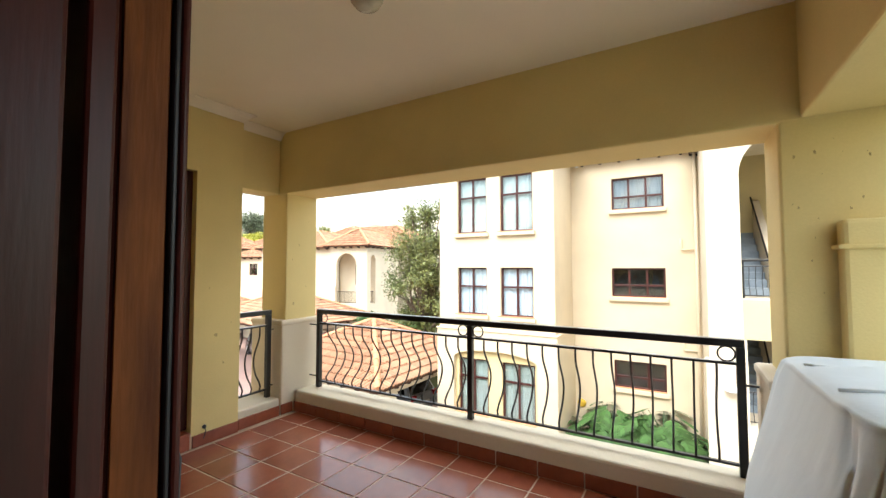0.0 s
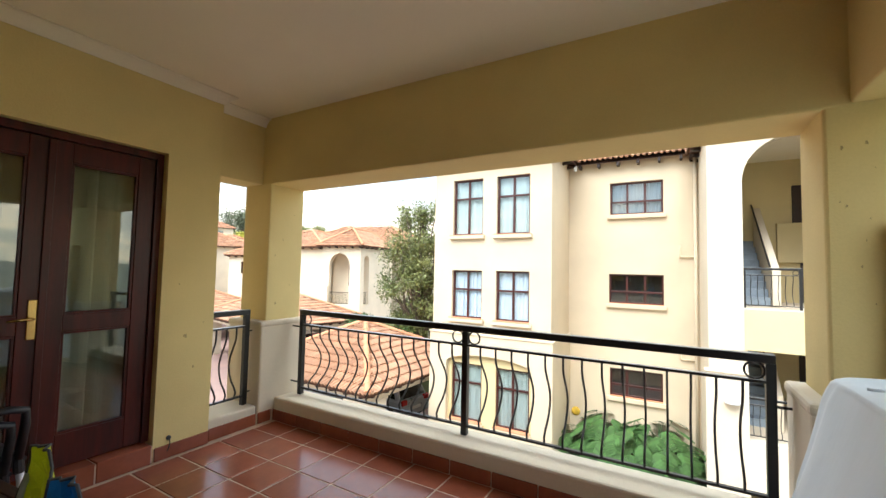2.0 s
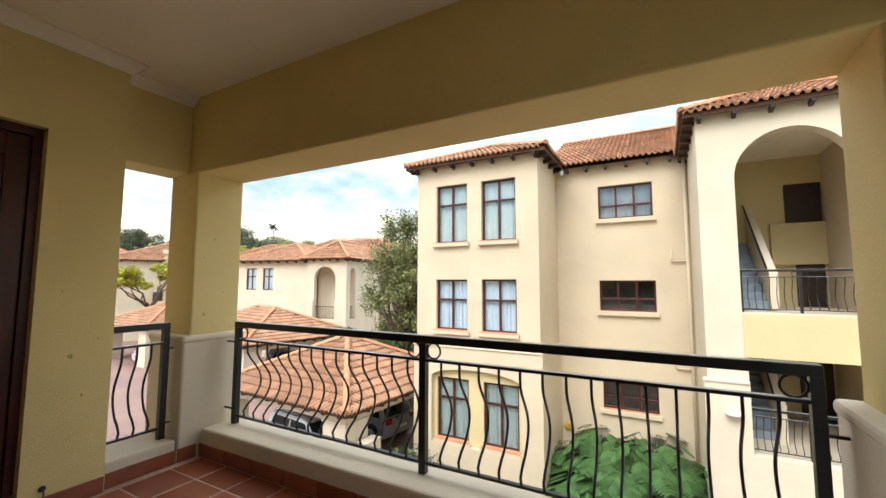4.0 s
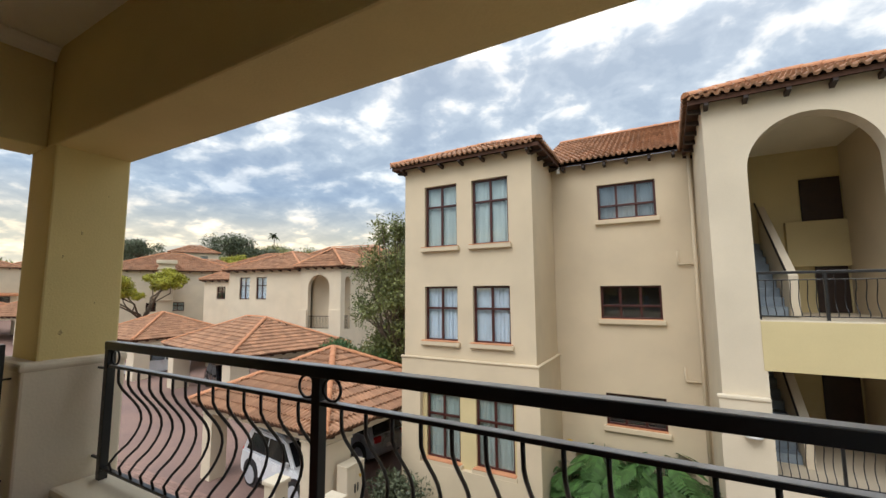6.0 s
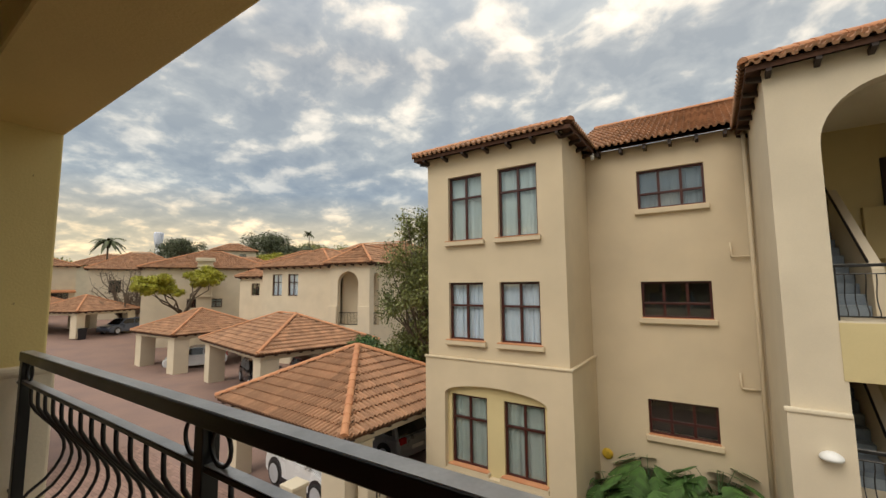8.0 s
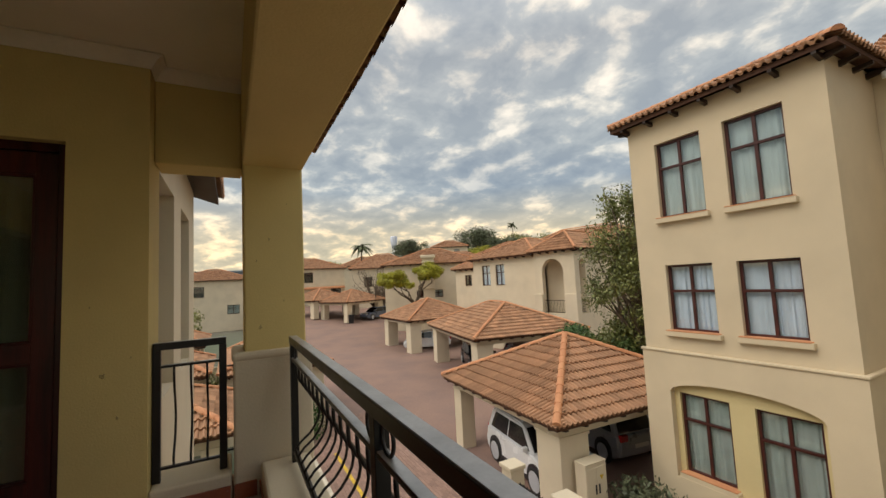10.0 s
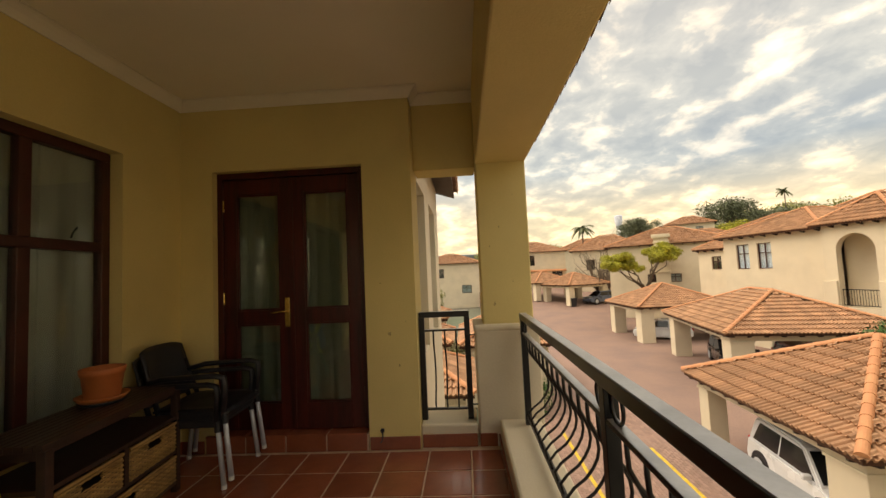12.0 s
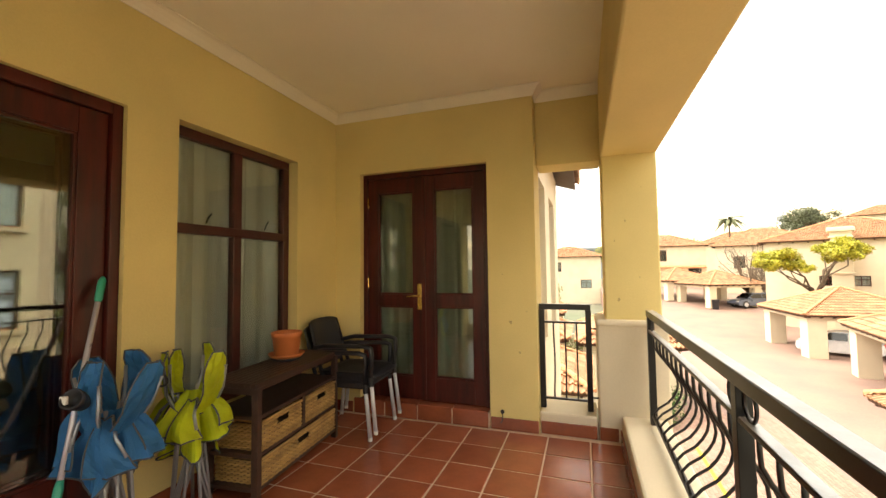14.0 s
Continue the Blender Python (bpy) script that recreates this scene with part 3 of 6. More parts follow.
rnd = random.Random(4)
for i in range(26):
    scuff(0.80 + rnd.random() * 0.55, YB + 0.002, 1.2 + rnd.random() * 0.85, -90, rnd.choice((0.003, 0.005, 0.009)), i)
for i, (y, z) in enumerate(((1.98, 0.86), (2.05, 0.62), (1.92, 1.25), (2.11, 0.95))):
    scuff(XW + 0.001, y, z, 0, (0.02, 0.012, 0.008, 0.007)[i], 40 + i)
for i, (y, z) in enumerate(((2.86, 1.65), (2.95, 1.22), (2.80, 1.05), (2.98, 1.9), (2.78, 1.5))):
    scuff(-3.065, y, z, 0, (0.012, 0.008, 0.02, 0.007, 0.009)[i], 60 + i)

# cove cornice along the ceiling
def cornice(a, b, out, ext=(0, 0)):
    """A cove from a to b; out points into the room."""
    a, b, out = Vector(a), Vector(b), Vector(out)
    prof = [(0.0, -0.075), (0.008, -0.075), (0.014, -0.062), (0.03, -0.038), (0.052, -0.016), (0.066, -0.008), (0.075, -0.008), (0.075, 0.0)]
    bm = bmesh.new()
    run = (b - a).normalized()
    rings = [[bm.verts.new(p + out * o + run * o * k + Vector((0, 0, z))) for o, z in prof] for p, k in ((a, -ext[0]), (b, ext[1]))]
    for k in range(len(prof) - 1):
        bm.faces.new((rings[0][k], rings[1][k], rings[1][k + 1], rings[0][k + 1]))
    bmesh.ops.recalc_face_normals(bm, faces=bm.faces)
    return structure("cornice", bm, CORNICE, "off-white cove cornice", "cornice")


cornice((XW, YH + 0.002, CZ - 0.002), (0.865, YH + 0.002, CZ - 0.002), (0, 1, 0))
cornice((XW + 0.002, YH, CZ - 0.002), (XW + 0.002, 2.192, CZ - 0.002), (1, 0, 0), (0, 1))
cornice((XW + 0.002, 2.192, CZ - 0.002), (-3.175, 2.192, CZ - 0.002), (0, 1, 0), (1, 0))
cornice((-3.173, 2.194, CZ - 0.002), (-3.173, YB, CZ - 0.002), (1, 0, 0))

TP = 0.307
# door step and skirting pieces
structure("door_step", box(-3.30, -3.0, FY0 - 0.06, FY1 - 0.002, -0.2, 0.118, 0.006), GROUT, "grouted bed of the tiled door step", "step")


def tile_mesh(a, b, t, bevel=0.004):
    bm = box(0, a, 0, b, 0, t)
    top = [f for f in bm.faces if f.normal.z > 0.9][0]
    bmesh.ops.bevel(bm, geom=list(top.edges), offset=bevel, segments=1, affect="EDGES")
    me = bpy.data.meshes.new("tile")
    bm.to_mesh(me)
    bm.free()
    me.materials.append(TILE)
    return me


step = bpy.data.objects["door_step"]
n = 4
for i in range(n):
    w = (FY1 - FY0 + 0.05) / n
    y = FY0 - 0.055 + i * w
    o = new("tile", tile_mesh(0.30, w - 0.012, 0.014))
    o.parent, o.matrix_basis = step, pose(-3.285, y, 0.118)
    o = new("tile", tile_mesh(0.128, w - 0.012, 0.012))
    o.parent, o.matrix_basis = step, pose(-3.001, y, 0.128, 0, 90, 0)

skirt = structure("skirting", box(XW - 0.002, XW + 0.004, FY1 + 0.004, 2.188, 0.0, 0.09), GROUT, "terracotta skirting tiles", "skirting")
runs = [((XW + 0.004, FY1 + 0.004), (XW + 0.004, 2.19), 90), ((-3.03, 2.20), (-3.03, 2.62), 90), ((-3.028, 2.632), (-3.028, 2.77), 90),
        ((-3.01, 2.787), (0.685, 2.787), 0), ((-1.47 - 1.54, YH + 0.002), (DX0 - 0.02, YH + 0.002), 180), ((XW + 0.004, YH + 0.004), (XW + 0.004, FY0 - 0.07), 90)]
for (xa, ya), (xb, yb), turn in runs:
    ln = math.hypot(xb - xa, yb - ya)
    k = max(1, round(ln / TP))
    for i in range(k):
        w = ln / k - 0.008
        bm = box(0.004, 0.004 + w, -0.012, 0.0, 0.0, 0.095, 0.003)
        o = obj("tile", bm, TILE, skirt)
        if turn == 90:
            o.matrix_basis = pose(xa, ya + ln * i / k, 0, 0, 0, 90)
        elif turn == 0:
            o.matrix_basis = pose(xa + ln * i / k, ya, 0)
        else:
            o.matrix_basis = pose(xa + ln * (i + 1) / k, ya, 0, 0, 0, 180)

# floor tiles
TP = 0.304
shared = tile_mesh(TP - 0.011, TP - 0.011, 0.012, 0.003)
xs = [-2.657 + TP * i for i in range(-1, 14)]
ys = [0.138 + TP * j for j in range(0, 10)]
for x in xs:
    for y in ys:
        x0, x1 = max(x, -2.995), min(x + TP, 1.295)
        y0, y1 = max(y, 0.325), min(y + TP, 2.787)
        if x1 - x0 < 0.03 or y1 - y0 < 0.03:
            continue
        full = x1 - x0 > TP - 0.001 and y1 - y0 > TP - 0.001
        o = new("tile", shared if full else tile_mesh(x1 - x0 - 0.011, y1 - y0 - 0.011, 0.012, 0.003))
        o.parent, o.matrix_basis = floor, pose(x0, y0, -0.0125 + random.uniform(-0.0006, 0.0006), random.uniform(-0.12, 0.12), random.uniform(-0.12, 0.12), 0)

# room behind the house wall
bm = wall_panel(5.2, -0.3, 2.9, 0.1)
structure("wall_room_back", placed(bm, pose(-3.5, -3.6, 0)), ROOM, "plain room wall")
structure("wall_room_side", box(-3.5, -3.4, -3.5, 0.05, -0.3, 2.9), ROOM, "plain room wall")
structure("wall_room_end", box(1.6, 1.7, -3.5, 0.05, -0.3, 2.9), ROOM, "plain room wall")
structure("floor_room", box(-3.4, 1.6, -3.5, 0.01, -0.3, -0.02), TILE, "tiled room floor", "floor")
structure("ceiling_room", box(-3.4, 1.6, -3.5, -0.005, 2.6, 2.75), CEIL, "plain room ceiling", "ceiling")


# ---- double door ----
def door_leaf(name, parent, w, h, stile=0.10, rail=(0.20, 0.11, 0.13), mid=0.88, glass=GLASS_DOOR, mat=WOOD, thick=0.045):
    """A glazed timber leaf in the local xz plane, front at y = 0; one pane above and one below the middle rail."""
    leaf = new(name)
    leaf.parent = parent
    part("stile", box(0, stile, 0, thick, 0, h, 0.004), mat, leaf)
    part("stile", box(w - stile, w, 0, thick, 0, h, 0.004), mat, leaf)
    part("bottom_rail", box(stile, w - stile, 0.002, thick - 0.002, 0, rail[0], 0.004), mat, leaf)
    part("middle_rail", box(stile, w - stile, 0.002, thick - 0.002, mid - rail[1] / 2, mid + rail[1] / 2, 0.004), mat, leaf)
    part("top_rail", box(stile, w - stile, 0.002, thick - 0.002, h - rail[2], h, 0.004), mat, leaf)
    for za, zb in ((rail[0], mid - rail[1] / 2), (mid + rail[1] / 2, h - rail[2])):
        bead = bmesh.new()
        for a in ((stile, w - stile, za, za + 0.014), (stile, w - stile, zb - 0.014, zb), (stile, stile + 0.014, za, zb), (w - stile - 0.014, w - stile, za, zb)):
            box(a[0], a[1], 0.008, thick - 0.008, a[2], a[3], 0.003, bead)
        part("glazing_bead", bead, mat, leaf)
        p = part("pane", box(stile + 0.01, w - stile - 0.01, thick / 2 - 0.003, thick / 2 + 0.003, za + 0.01, zb - 0.01), glass, leaf)
        p.visible_shadow = False
    return leaf


DW = FY1 - FY0
door = thing("door_1", pose(XW - 0.06, FY0, FZ0, 0, 0, 90), "closed dark mahogany double door with two glazed leaves", "door", kind="structure")
fr = bmesh.new()
box(0, 0.045, 0, 0.09, 0, FZ1 - FZ0, 0.004, fr)
box(DW - 0.045, DW, 0, 0.09, 0, FZ1 - FZ0, 0.004, fr)
box(0.045, DW - 0.045, 0, 0.09, FZ1 - FZ0 - 0.05, FZ1 - FZ0, 0.004, fr)
part("door_frame", fr, WOOD, door)
lw = (DW - 0.09) / 2
for k in range(2):
    leaf = door_leaf("door_leaf", door, lw - 0.003, FZ1 - FZ0 - 0.055)
    leaf.location = (0.046 + k * lw, 0.02, 0.003)
part("meeting_bead", box(DW / 2 - 0.018, DW / 2 + 0.018, 0.004, 0.02, 0.01, FZ1 - FZ0 - 0.06, 0.004), WOOD, door)
hd = bmesh.new()
box(0, 0.042, -0.012, 0.0, 0, 0.235, 0.005, hd)
plate = part("handle_plate", hd, BRASS, door, "polished brass handle plate")
plate.location = (DW / 2 - 0.062, 0.02, 0.80)
lever = tube([(0.018, -0.01, 0.125), (0.018, -0.045, 0.125), (0.0, -0.05, 0.126), (-0.09, -0.05, 0.118)], [0.009, 0.009, 0.009, 0.006], 8)
part("handle", lever, BRASS, plate, "brass lever handle", True)
for z in (0.25, 1.0, 1.75):
    hg = tube([(0.046, 0.012, z), (0.046, 0.012, z + 0.09)], 0.008, 8)
    part("hinge", hg, BRASS, door)
cur = part("curtain", curtain_mesh(DW, 0.02, FZ1 - FZ0, 11, 0.022, seed=5), CURTAIN, door, "sheer grey-beige curtain")
cur.location = (0, 0.13, 0)
# near-black sheet behind the leaves, its colour giving the unlit interior
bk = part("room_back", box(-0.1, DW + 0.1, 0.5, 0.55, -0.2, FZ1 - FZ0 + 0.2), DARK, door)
# door hold-back hook
hook = thing("door_hook", pose(XW, 1.90, 0.14), "small dark door stay hanging on the plaster", "door stay")
part("eyelet", placed(lathe([(0.004, 0), (0.016, 0.002), (0.016, 0.01), (0.008, 0.014)], 12), pose(0, 0, 0, 0, 90, 0)), IRON, hook)
part("stay", tube([(0.014, 0, 0.0), (0.02, 0.004, -0.03), (0.018, -0.002, -0.07), (0.022, -0.014, -0.085)], 0.004, 6), IRON, hook)

# ---- house window ----
ww, wh = WX1 - WX0, WZ1 - WZ0
win = timber_window(None, pose(WX1, YH - 0.085, WZ0, 0, 0, 180), ww, wh, cols=2, split=0.645, cloth=CURTAIN, sill=False, bar=0.062, seed=2, name="window_1")
tagged(win, "dark mahogany framed window with sheer curtain behind", "window", kind="structure")
for x in (0.30, 0.82):
    st = tube([(x, 0.045, wh * 0.645 + 0.05), (x + 0.02, 0.05, wh * 0.645 + 0.09), (x + 0.05, 0.055, wh * 0.645 + 0.12)], 0.006, 6)
    part("window_stay", st, IRON, win)
structure("window_sill", box(WX0 - 0.0, WX1 + 0.0, YH - 0.08, YH + 0.025, WZ0 - 0.05, WZ0 - 0.003, 0.006), TILE, "terracotta tiled window sill", "sill")

# ---- sliding door ----
slide = thing("door_2", pose(DX1, YH, 0.0, 0, 0, 180), "open mahogany sliding door with large panes", "door", kind="structure")
sw = DX1 - DX0
fr = bmesh.new()
box(0, 0.05, 0.03, 0.235, 0, DZ, 0.004, fr)
box(sw - 0.05, sw, 0.03, 0.235, 0, DZ, 0.004, fr)
box(0.05, sw - 0.05, 0.03, 0.235, DZ - 0.06, DZ, 0.004, fr)
box(0.0, sw, 0.02, 0.235, -0.05, 0.012, 0.004, fr)
part("door_frame", fr, WOOD, slide)
for k, (xa, ya, lw2) in enumerate(((DX0 + 0.055, 0.155, 1.005), (DX0 + 0.052, 0.262, 0.934))):
    leaf = door_leaf("door_leaf", slide, lw2, DZ - 0.075, stile=0.13, rail=(0.22, 0.11, 0.13), mid=0.30, mat=WOOD, thick=0.05)
    leaf.matrix_basis = pose(DX1, YH, 0, 0, 0, 180).inverted() @ pose(xa + lw2, ya, 0.014, 0, 0, 180)
    if k == 1:
        part("worn_edge", box(-0.004, 0.0, 0.004, 0.046, 0.002, DZ - 0.08, 0.001), WOOD_WORN, leaf, "worn orange-brown timber edge")
        part("weather_strip", box(-0.006, 0.030, -0.006, 0.0, 0.0, DZ - 0.078, 0.002), BLACKPLASTIC, leaf, "black weather strip")
        part("outer_bead", box(-0.008, 0.045, -0.016, -0.006, 0.0, DZ - 0.078, 0.004), WOOD, leaf, "moulded timber bead")
        part("inner_bead", box(-0.006, 0.060, 0.05, 0.075, 0.0, DZ - 0.078, 0.004), WOOD, leaf, "moulded timber bead")

# ---- railing ----
def baluster_points(h, bulge):
    pts = []
    for i in range(15):
        s = i / 14
        z = h * (1 - s)
        y = bulge * (math.sin(math.pi * min(1, max(0, (s - 0.12) / 0.88))) ** 1.6) if s > 0.12 else 0.0
        y -= 0.035 * math.exp(-((s - 0.90) / 0.07) ** 2) * (1 if bulge else 0)
        pts.append((0, y, z))
    return pts


def railing(name, m, posts, h, top=0.045, second=0.125, foot=0.055, gap=0.116, bulge=0.12, label="", rings=(), leg=0.0, count=None):
    """A wrought-iron rail along local x with its feet at z = 0; bars bulge towards local +y."""
    r = thing(name, m, label, "railing")
    x0, x1 = posts[0], posts[-1]
    part("top_rail", box(x0 - 0.02, x1 + 0.02, -0.026, 0.026, h - top, h - 0.001, 0.004), IRON, r)
    # thin pale strip paints the sky's sheen onto the black top face
    part("rail_top", box(x0 - 0.016, x1 + 0.016, -0.022, 0.022, h - 0.003, h + 0.001), IRON_SHEEN, r, "grey upper face with the sky's sheen painted in")
    part("second_rail", box(x0, x1, -0.019, 0.019, h - second - 0.016, h - second - 0.001, 0.003), IRON, r)
    # same painted sheen on the second rail
    part("rail_top", box(x0 + 0.02, x1 - 0.02, -0.016, 0.016, h - second - 0.003, h - second + 0.001), IRON_SHEEN, r, "grey upper face with the sky's sheen painted in")
    part("bottom_rail", box(x0, x1, -0.014, 0.014, foot, foot + 0.016, 0.003), IRON, r)
    for x in posts:
        part("post", box(x - 0.022, x + 0.022, -0.022, 0.022, leg, h - top, 0.003), IRON, r)
    hb = h - second - 0.016 - foot - 0.016
    bar = None
    for a, b in zip(posts, posts[1:]):
        n = count or round((b - a) / gap)
        for i in range(1, n):
            if bar is None:
                bm = tube(baluster_points(hb, bulge), 0.0075, 6)
                bar = obj("baluster", bm, IRON, r, "", True)
                o = bar
            else:
                o = new("baluster", bar.data)
                o.parent = r
            o.location = (a + (b - a) * i / n, 0, foot + 0.016)
    ring_mesh = None
    for x in rings:
        rr = (second - top) / 2 - 0.001
        if ring_mesh is None:
            pts = [(rr * math.cos(2 * math.pi * k / 24), 0, rr * math.sin(2 * math.pi * k / 24)) for k in range(24)]
            o = obj("ring", tube(pts, 0.006, 6, closed=True), IRON, r, "", True)
            ring_mesh = o.data
        else:
            o = new("ring", ring_mesh)
            o.parent = r
        o.location = (x, 0, h - top - rr)
    return r


main_rail = railing("railing", pose(0, 2.985, 0.20), (-2.89, -1.155, 0.615), 0.79, bulge=0.135, second=0.135,
                    label="black wrought-iron balcony railing with bellied bars and rings", rings=(-2.822, -1.223, -1.087, 0.547))
part("wall_bracket", box(0.60, 0.72, -0.006, 0.006, 0.52, 0.532), IRON, main_rail)
part("wall_bracket", box(-3.05, -2.93, -0.006, 0.006, 0.10, 0.112), IRON, main_rail)
part("wall_bracket", box(-3.05, -2.93, -0.006, 0.006, 0.62, 0.632), IRON, main_rail)
small_rail = railing("side_railing", pose(-3.15, 2.395, 0.165, 0, 0, 90), (-0.18, 0.18), 0.838, bulge=0.09, second=0.14, foot=0.07,
                     label="narrow black wrought-iron rail with bellied bars", count=4)
for x in (-0.25, 0.18):
    for z in (0.10, 0.64):
        part("wall_bracket", box(x, x + 0.07, -0.005, 0.005, z, z + 0.011), IRON, small_rail)

# ---- ceiling lamp ----
lamp = thing("ceiling_lamp", pose(-0.965, 1.50, CZ), "round bulkhead ceiling lamp with frosted glass", "ceiling lamp")
part("lamp_base", lathe([(0.02, 0), (0.095, -0.002), (0.098, -0.02), (0.085, -0.03), (0.02, -0.03)][::-1], 28), WHITEPLASTIC, lamp, "", True)
part("glass_bowl", lathe([(0.004, -0.105), (0.03, -0.103), (0.06, -0.09), (0.078, -0.065), (0.084, -0.03)], 28), FROST, lamp, "frosted glass bowl", True)

# ---- own roof edge above the beam ----
eave = thing("roof_edge", pose(-1.0, 3.2, 2.6), "terracotta tile edge of the own roof above the beam", "roof", kind="structure")
bm = bmesh.new()
rows = []
for x in (-3.9, 1.6):
    rows.append([bm.verts.new(p) for p in ((x, 3.06, 2.62), (x, 3.30, 2.565), (x, 3.30, 2.60), (x, 0.0, 3.9), (x, -0.3, 3.9))])
for k in range(4):
    bm.faces.new((rows[0][k], rows[1][k], rows[1][k + 1], rows[0][k + 1]))
wpart("underlay", bm, ROOFBASE, eave)
poses = slope_tiles((1.6, 3.30, 2.60), (-3.9, 3.30, 2.60), (1.6, 1.0, 3.5), (-3.9, 1.0, 3.5))
o = joined("roof_tiles", TILE_V, TILE_F, None, poses, ROOF, eave, kind="stuff")
world_child(o, eave)
structure("wall_upper", box(-3.45, 1.44, 2.80, 3.03, CZ + 0.2, 2.72 + 0.2), OCHRE, "plaster above the beam")

# ---- own building below and beside ----
structure("wall_below", box(-3.45, 1.44, 2.80, 3.06, G - 0.2, -0.3), CREAM, "cream plastered wall below the balcony")
wing = thing("wing_building", pose(-5.0, 1.0, G), "cream plastered neighbouring wing with tall recessed windows", "building")
WY = 2.09
bm = wall_panel(4.2, G - 0.2, 2.95, 0.3, [(0.65, 1.70, 0.40, 2.35, 0), (2.35, 3.40, 0.40, 2.35, 0)])
wpart("wall", placed(bm, pose(-3.45, WY, 0) @ Matrix.Diagonal((-1, -1, 1, 1))), PALE, wing)
for a, b in ((0.65, 1.70), (2.35, 3.40)):
    w = timber_window(wing, pose(-3.45 - a, WY - 0.16, 0.40, 0, 0, 180), b - a, 1.90, cols=1, split=0.6, cloth=CURTAIN_GREY, seed=int(a * 9), sill_mat=TILE)
    world_child(w, wing)
wpart("end_wall", box(-7.65, -7.35, -3.0, WY - 0.302, G - 0.2, 2.95), PALE, wing)
# added near-black sheet that paints the wing's inside as unlit
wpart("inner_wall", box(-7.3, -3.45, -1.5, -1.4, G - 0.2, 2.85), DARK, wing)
bm = bmesh.new()
wr = [[bm.verts.new(p) for p in ((x, WY - 0.05, 2.95), (x, 2.44, 2.82), (x, 2.44, 2.90), (x, 0.2, 3.8), (x, 0.2, 2.95))] for x in (-8.0, -3.5)]
for k in range(5):
    bm.faces.new((wr[0][k], wr[1][k], wr[1][(k + 1) % 5], wr[0][(k + 1) % 5]))
bm.faces.new(wr[0])
bm.faces.new(wr[1][::-1])
wroof = wpart("roof", bm, RAFTER, wing, "dark timber eave of a tiled roof")
o = joined("roof_tiles", TILE_V, TILE_F, None, slope_tiles((-3.5, 2.44, 2.90), (-8.0, 2.44, 2.90), (-3.5, 0.2, 3.8), (-8.0, 0.2, 3.8)), ROOF, wroof, kind="stuff")

# ---- apartment building opposite ----
apt = thing("apartment_building", pose(-3.0, 13.5, G), "three-storey cream apartment building with terracotta roofs", "building")
BX0, BX1, BY, RY = -6.52, -2.745, 11.415, 13.50
up_z0, up_z1, mid_z0, mid_z1, lo_z0, lo_z1 = 2.48, 4.22, -0.065, 1.40, -3.15, -1.44
wa, wb, wc, wd = -5.855, -4.838, -4.387, -3.37
ops = []
for a, b in ((wa, wb), (wc, wd)):
    ops += [(a - BX0, b - BX0, up_z0, up_z1, 0), (a - BX0, b - BX0, mid_z0, mid_z1, 0)]
ops += [(wa - 0.12 - BX0, wd + 0.10 - BX0, lo_z0 - 0.10, -1.14, 0.28)]
wpart("bay_wall", placed(wall_panel(BX1 - BX0, G - 0.3, 4.84, 0.3, ops), pose(BX0, BY, 0)), CREAM, apt)
sub = [(0.12, 0.12 + wb - wa, lo_z0, lo_z1 + 0.0, 0), (0.12 + wc - wa, 0.12 + wd - wa, lo_z0, lo_z1, 0)]
wpart("recess_panel", placed(wall_panel(wd - wa + 0.22, lo_z0 - 0.10, -1.12, 0.15, sub), pose(wa - 0.12, BY + 0.09, 0)), YELLOW, apt, "yellow recessed panel under a shallow arch")
for i, (a, b) in enumerate(((wa, wb), (wc, wd))):
    for k, (za, zb, cl, y) in enumerate(((up_z0, up_z1, CURTAIN_PALE, BY + 0.09), (mid_z0, mid_z1, CURTAIN_BLUE, BY + 0.09), (lo_z0, lo_z1, CURTAIN_GREY, BY + 0.15))):
        w = timber_window(apt, pose(a, y, za), b - a, zb - za, cols=2, split=0.66 if k != 1 else 0.60, cloth=cl, sill=False, seed=i * 3 + k)
        world_child(w, apt)
        o = wpart("window_sill", box(a - 0.08, b + 0.08, y - 0.20, y + 0.03, za - 0.12, za - 0.004, 0.015), CREAM, apt)
        wpart("sill_tiles", box(a - 0.05, b + 0.05, y - 0.205, y + 0.001, za - 0.004, za + 0.014), RIDGE, apt)
for x0, x1, y0, y1, nm in ((BX1 - 0.3, BX1, BY + 0.302, 17.0, "bay_side_wall"), (BX0, BX0 + 0.3, BY + 0.302, 20.0, "bay_side_wall")):
    wpart(nm, box(x0, x1, y0, y1, G - 0.3, 4.84), CREAM, apt)
# stepped band at the first floor
lz = -0.55
pl = wall_panel(BX1 - BX0 + 0.12, G - 0.3, lz, 0.058, [(o[0] + 0.06, o[1] + 0.06, o[2], o[3], o[4]) for o in ops if o[2] < -1])
wpart("plinth", placed(pl, pose(BX0 - 0.06, BY - 0.06, 0)), CREAM, apt)
wpart("plinth", box(BX1 + 0.002, BX1 + 0.06, BY - 0.002, RY, G - 0.3, lz, 0.01), CREAM, apt)
wpart("plinth_band", box(BX0 - 0.09, BX1 + 0.09, BY - 0.09, BY - 0.001, lz - 0.01, lz + 0.05, 0.02), CREAM, apt)
wpart("plinth_band", box(BX1 + 0.001, BX1 + 0.09, BY + 0.0, RY, lz - 0.01, lz + 0.05, 0.02), CREAM, apt)
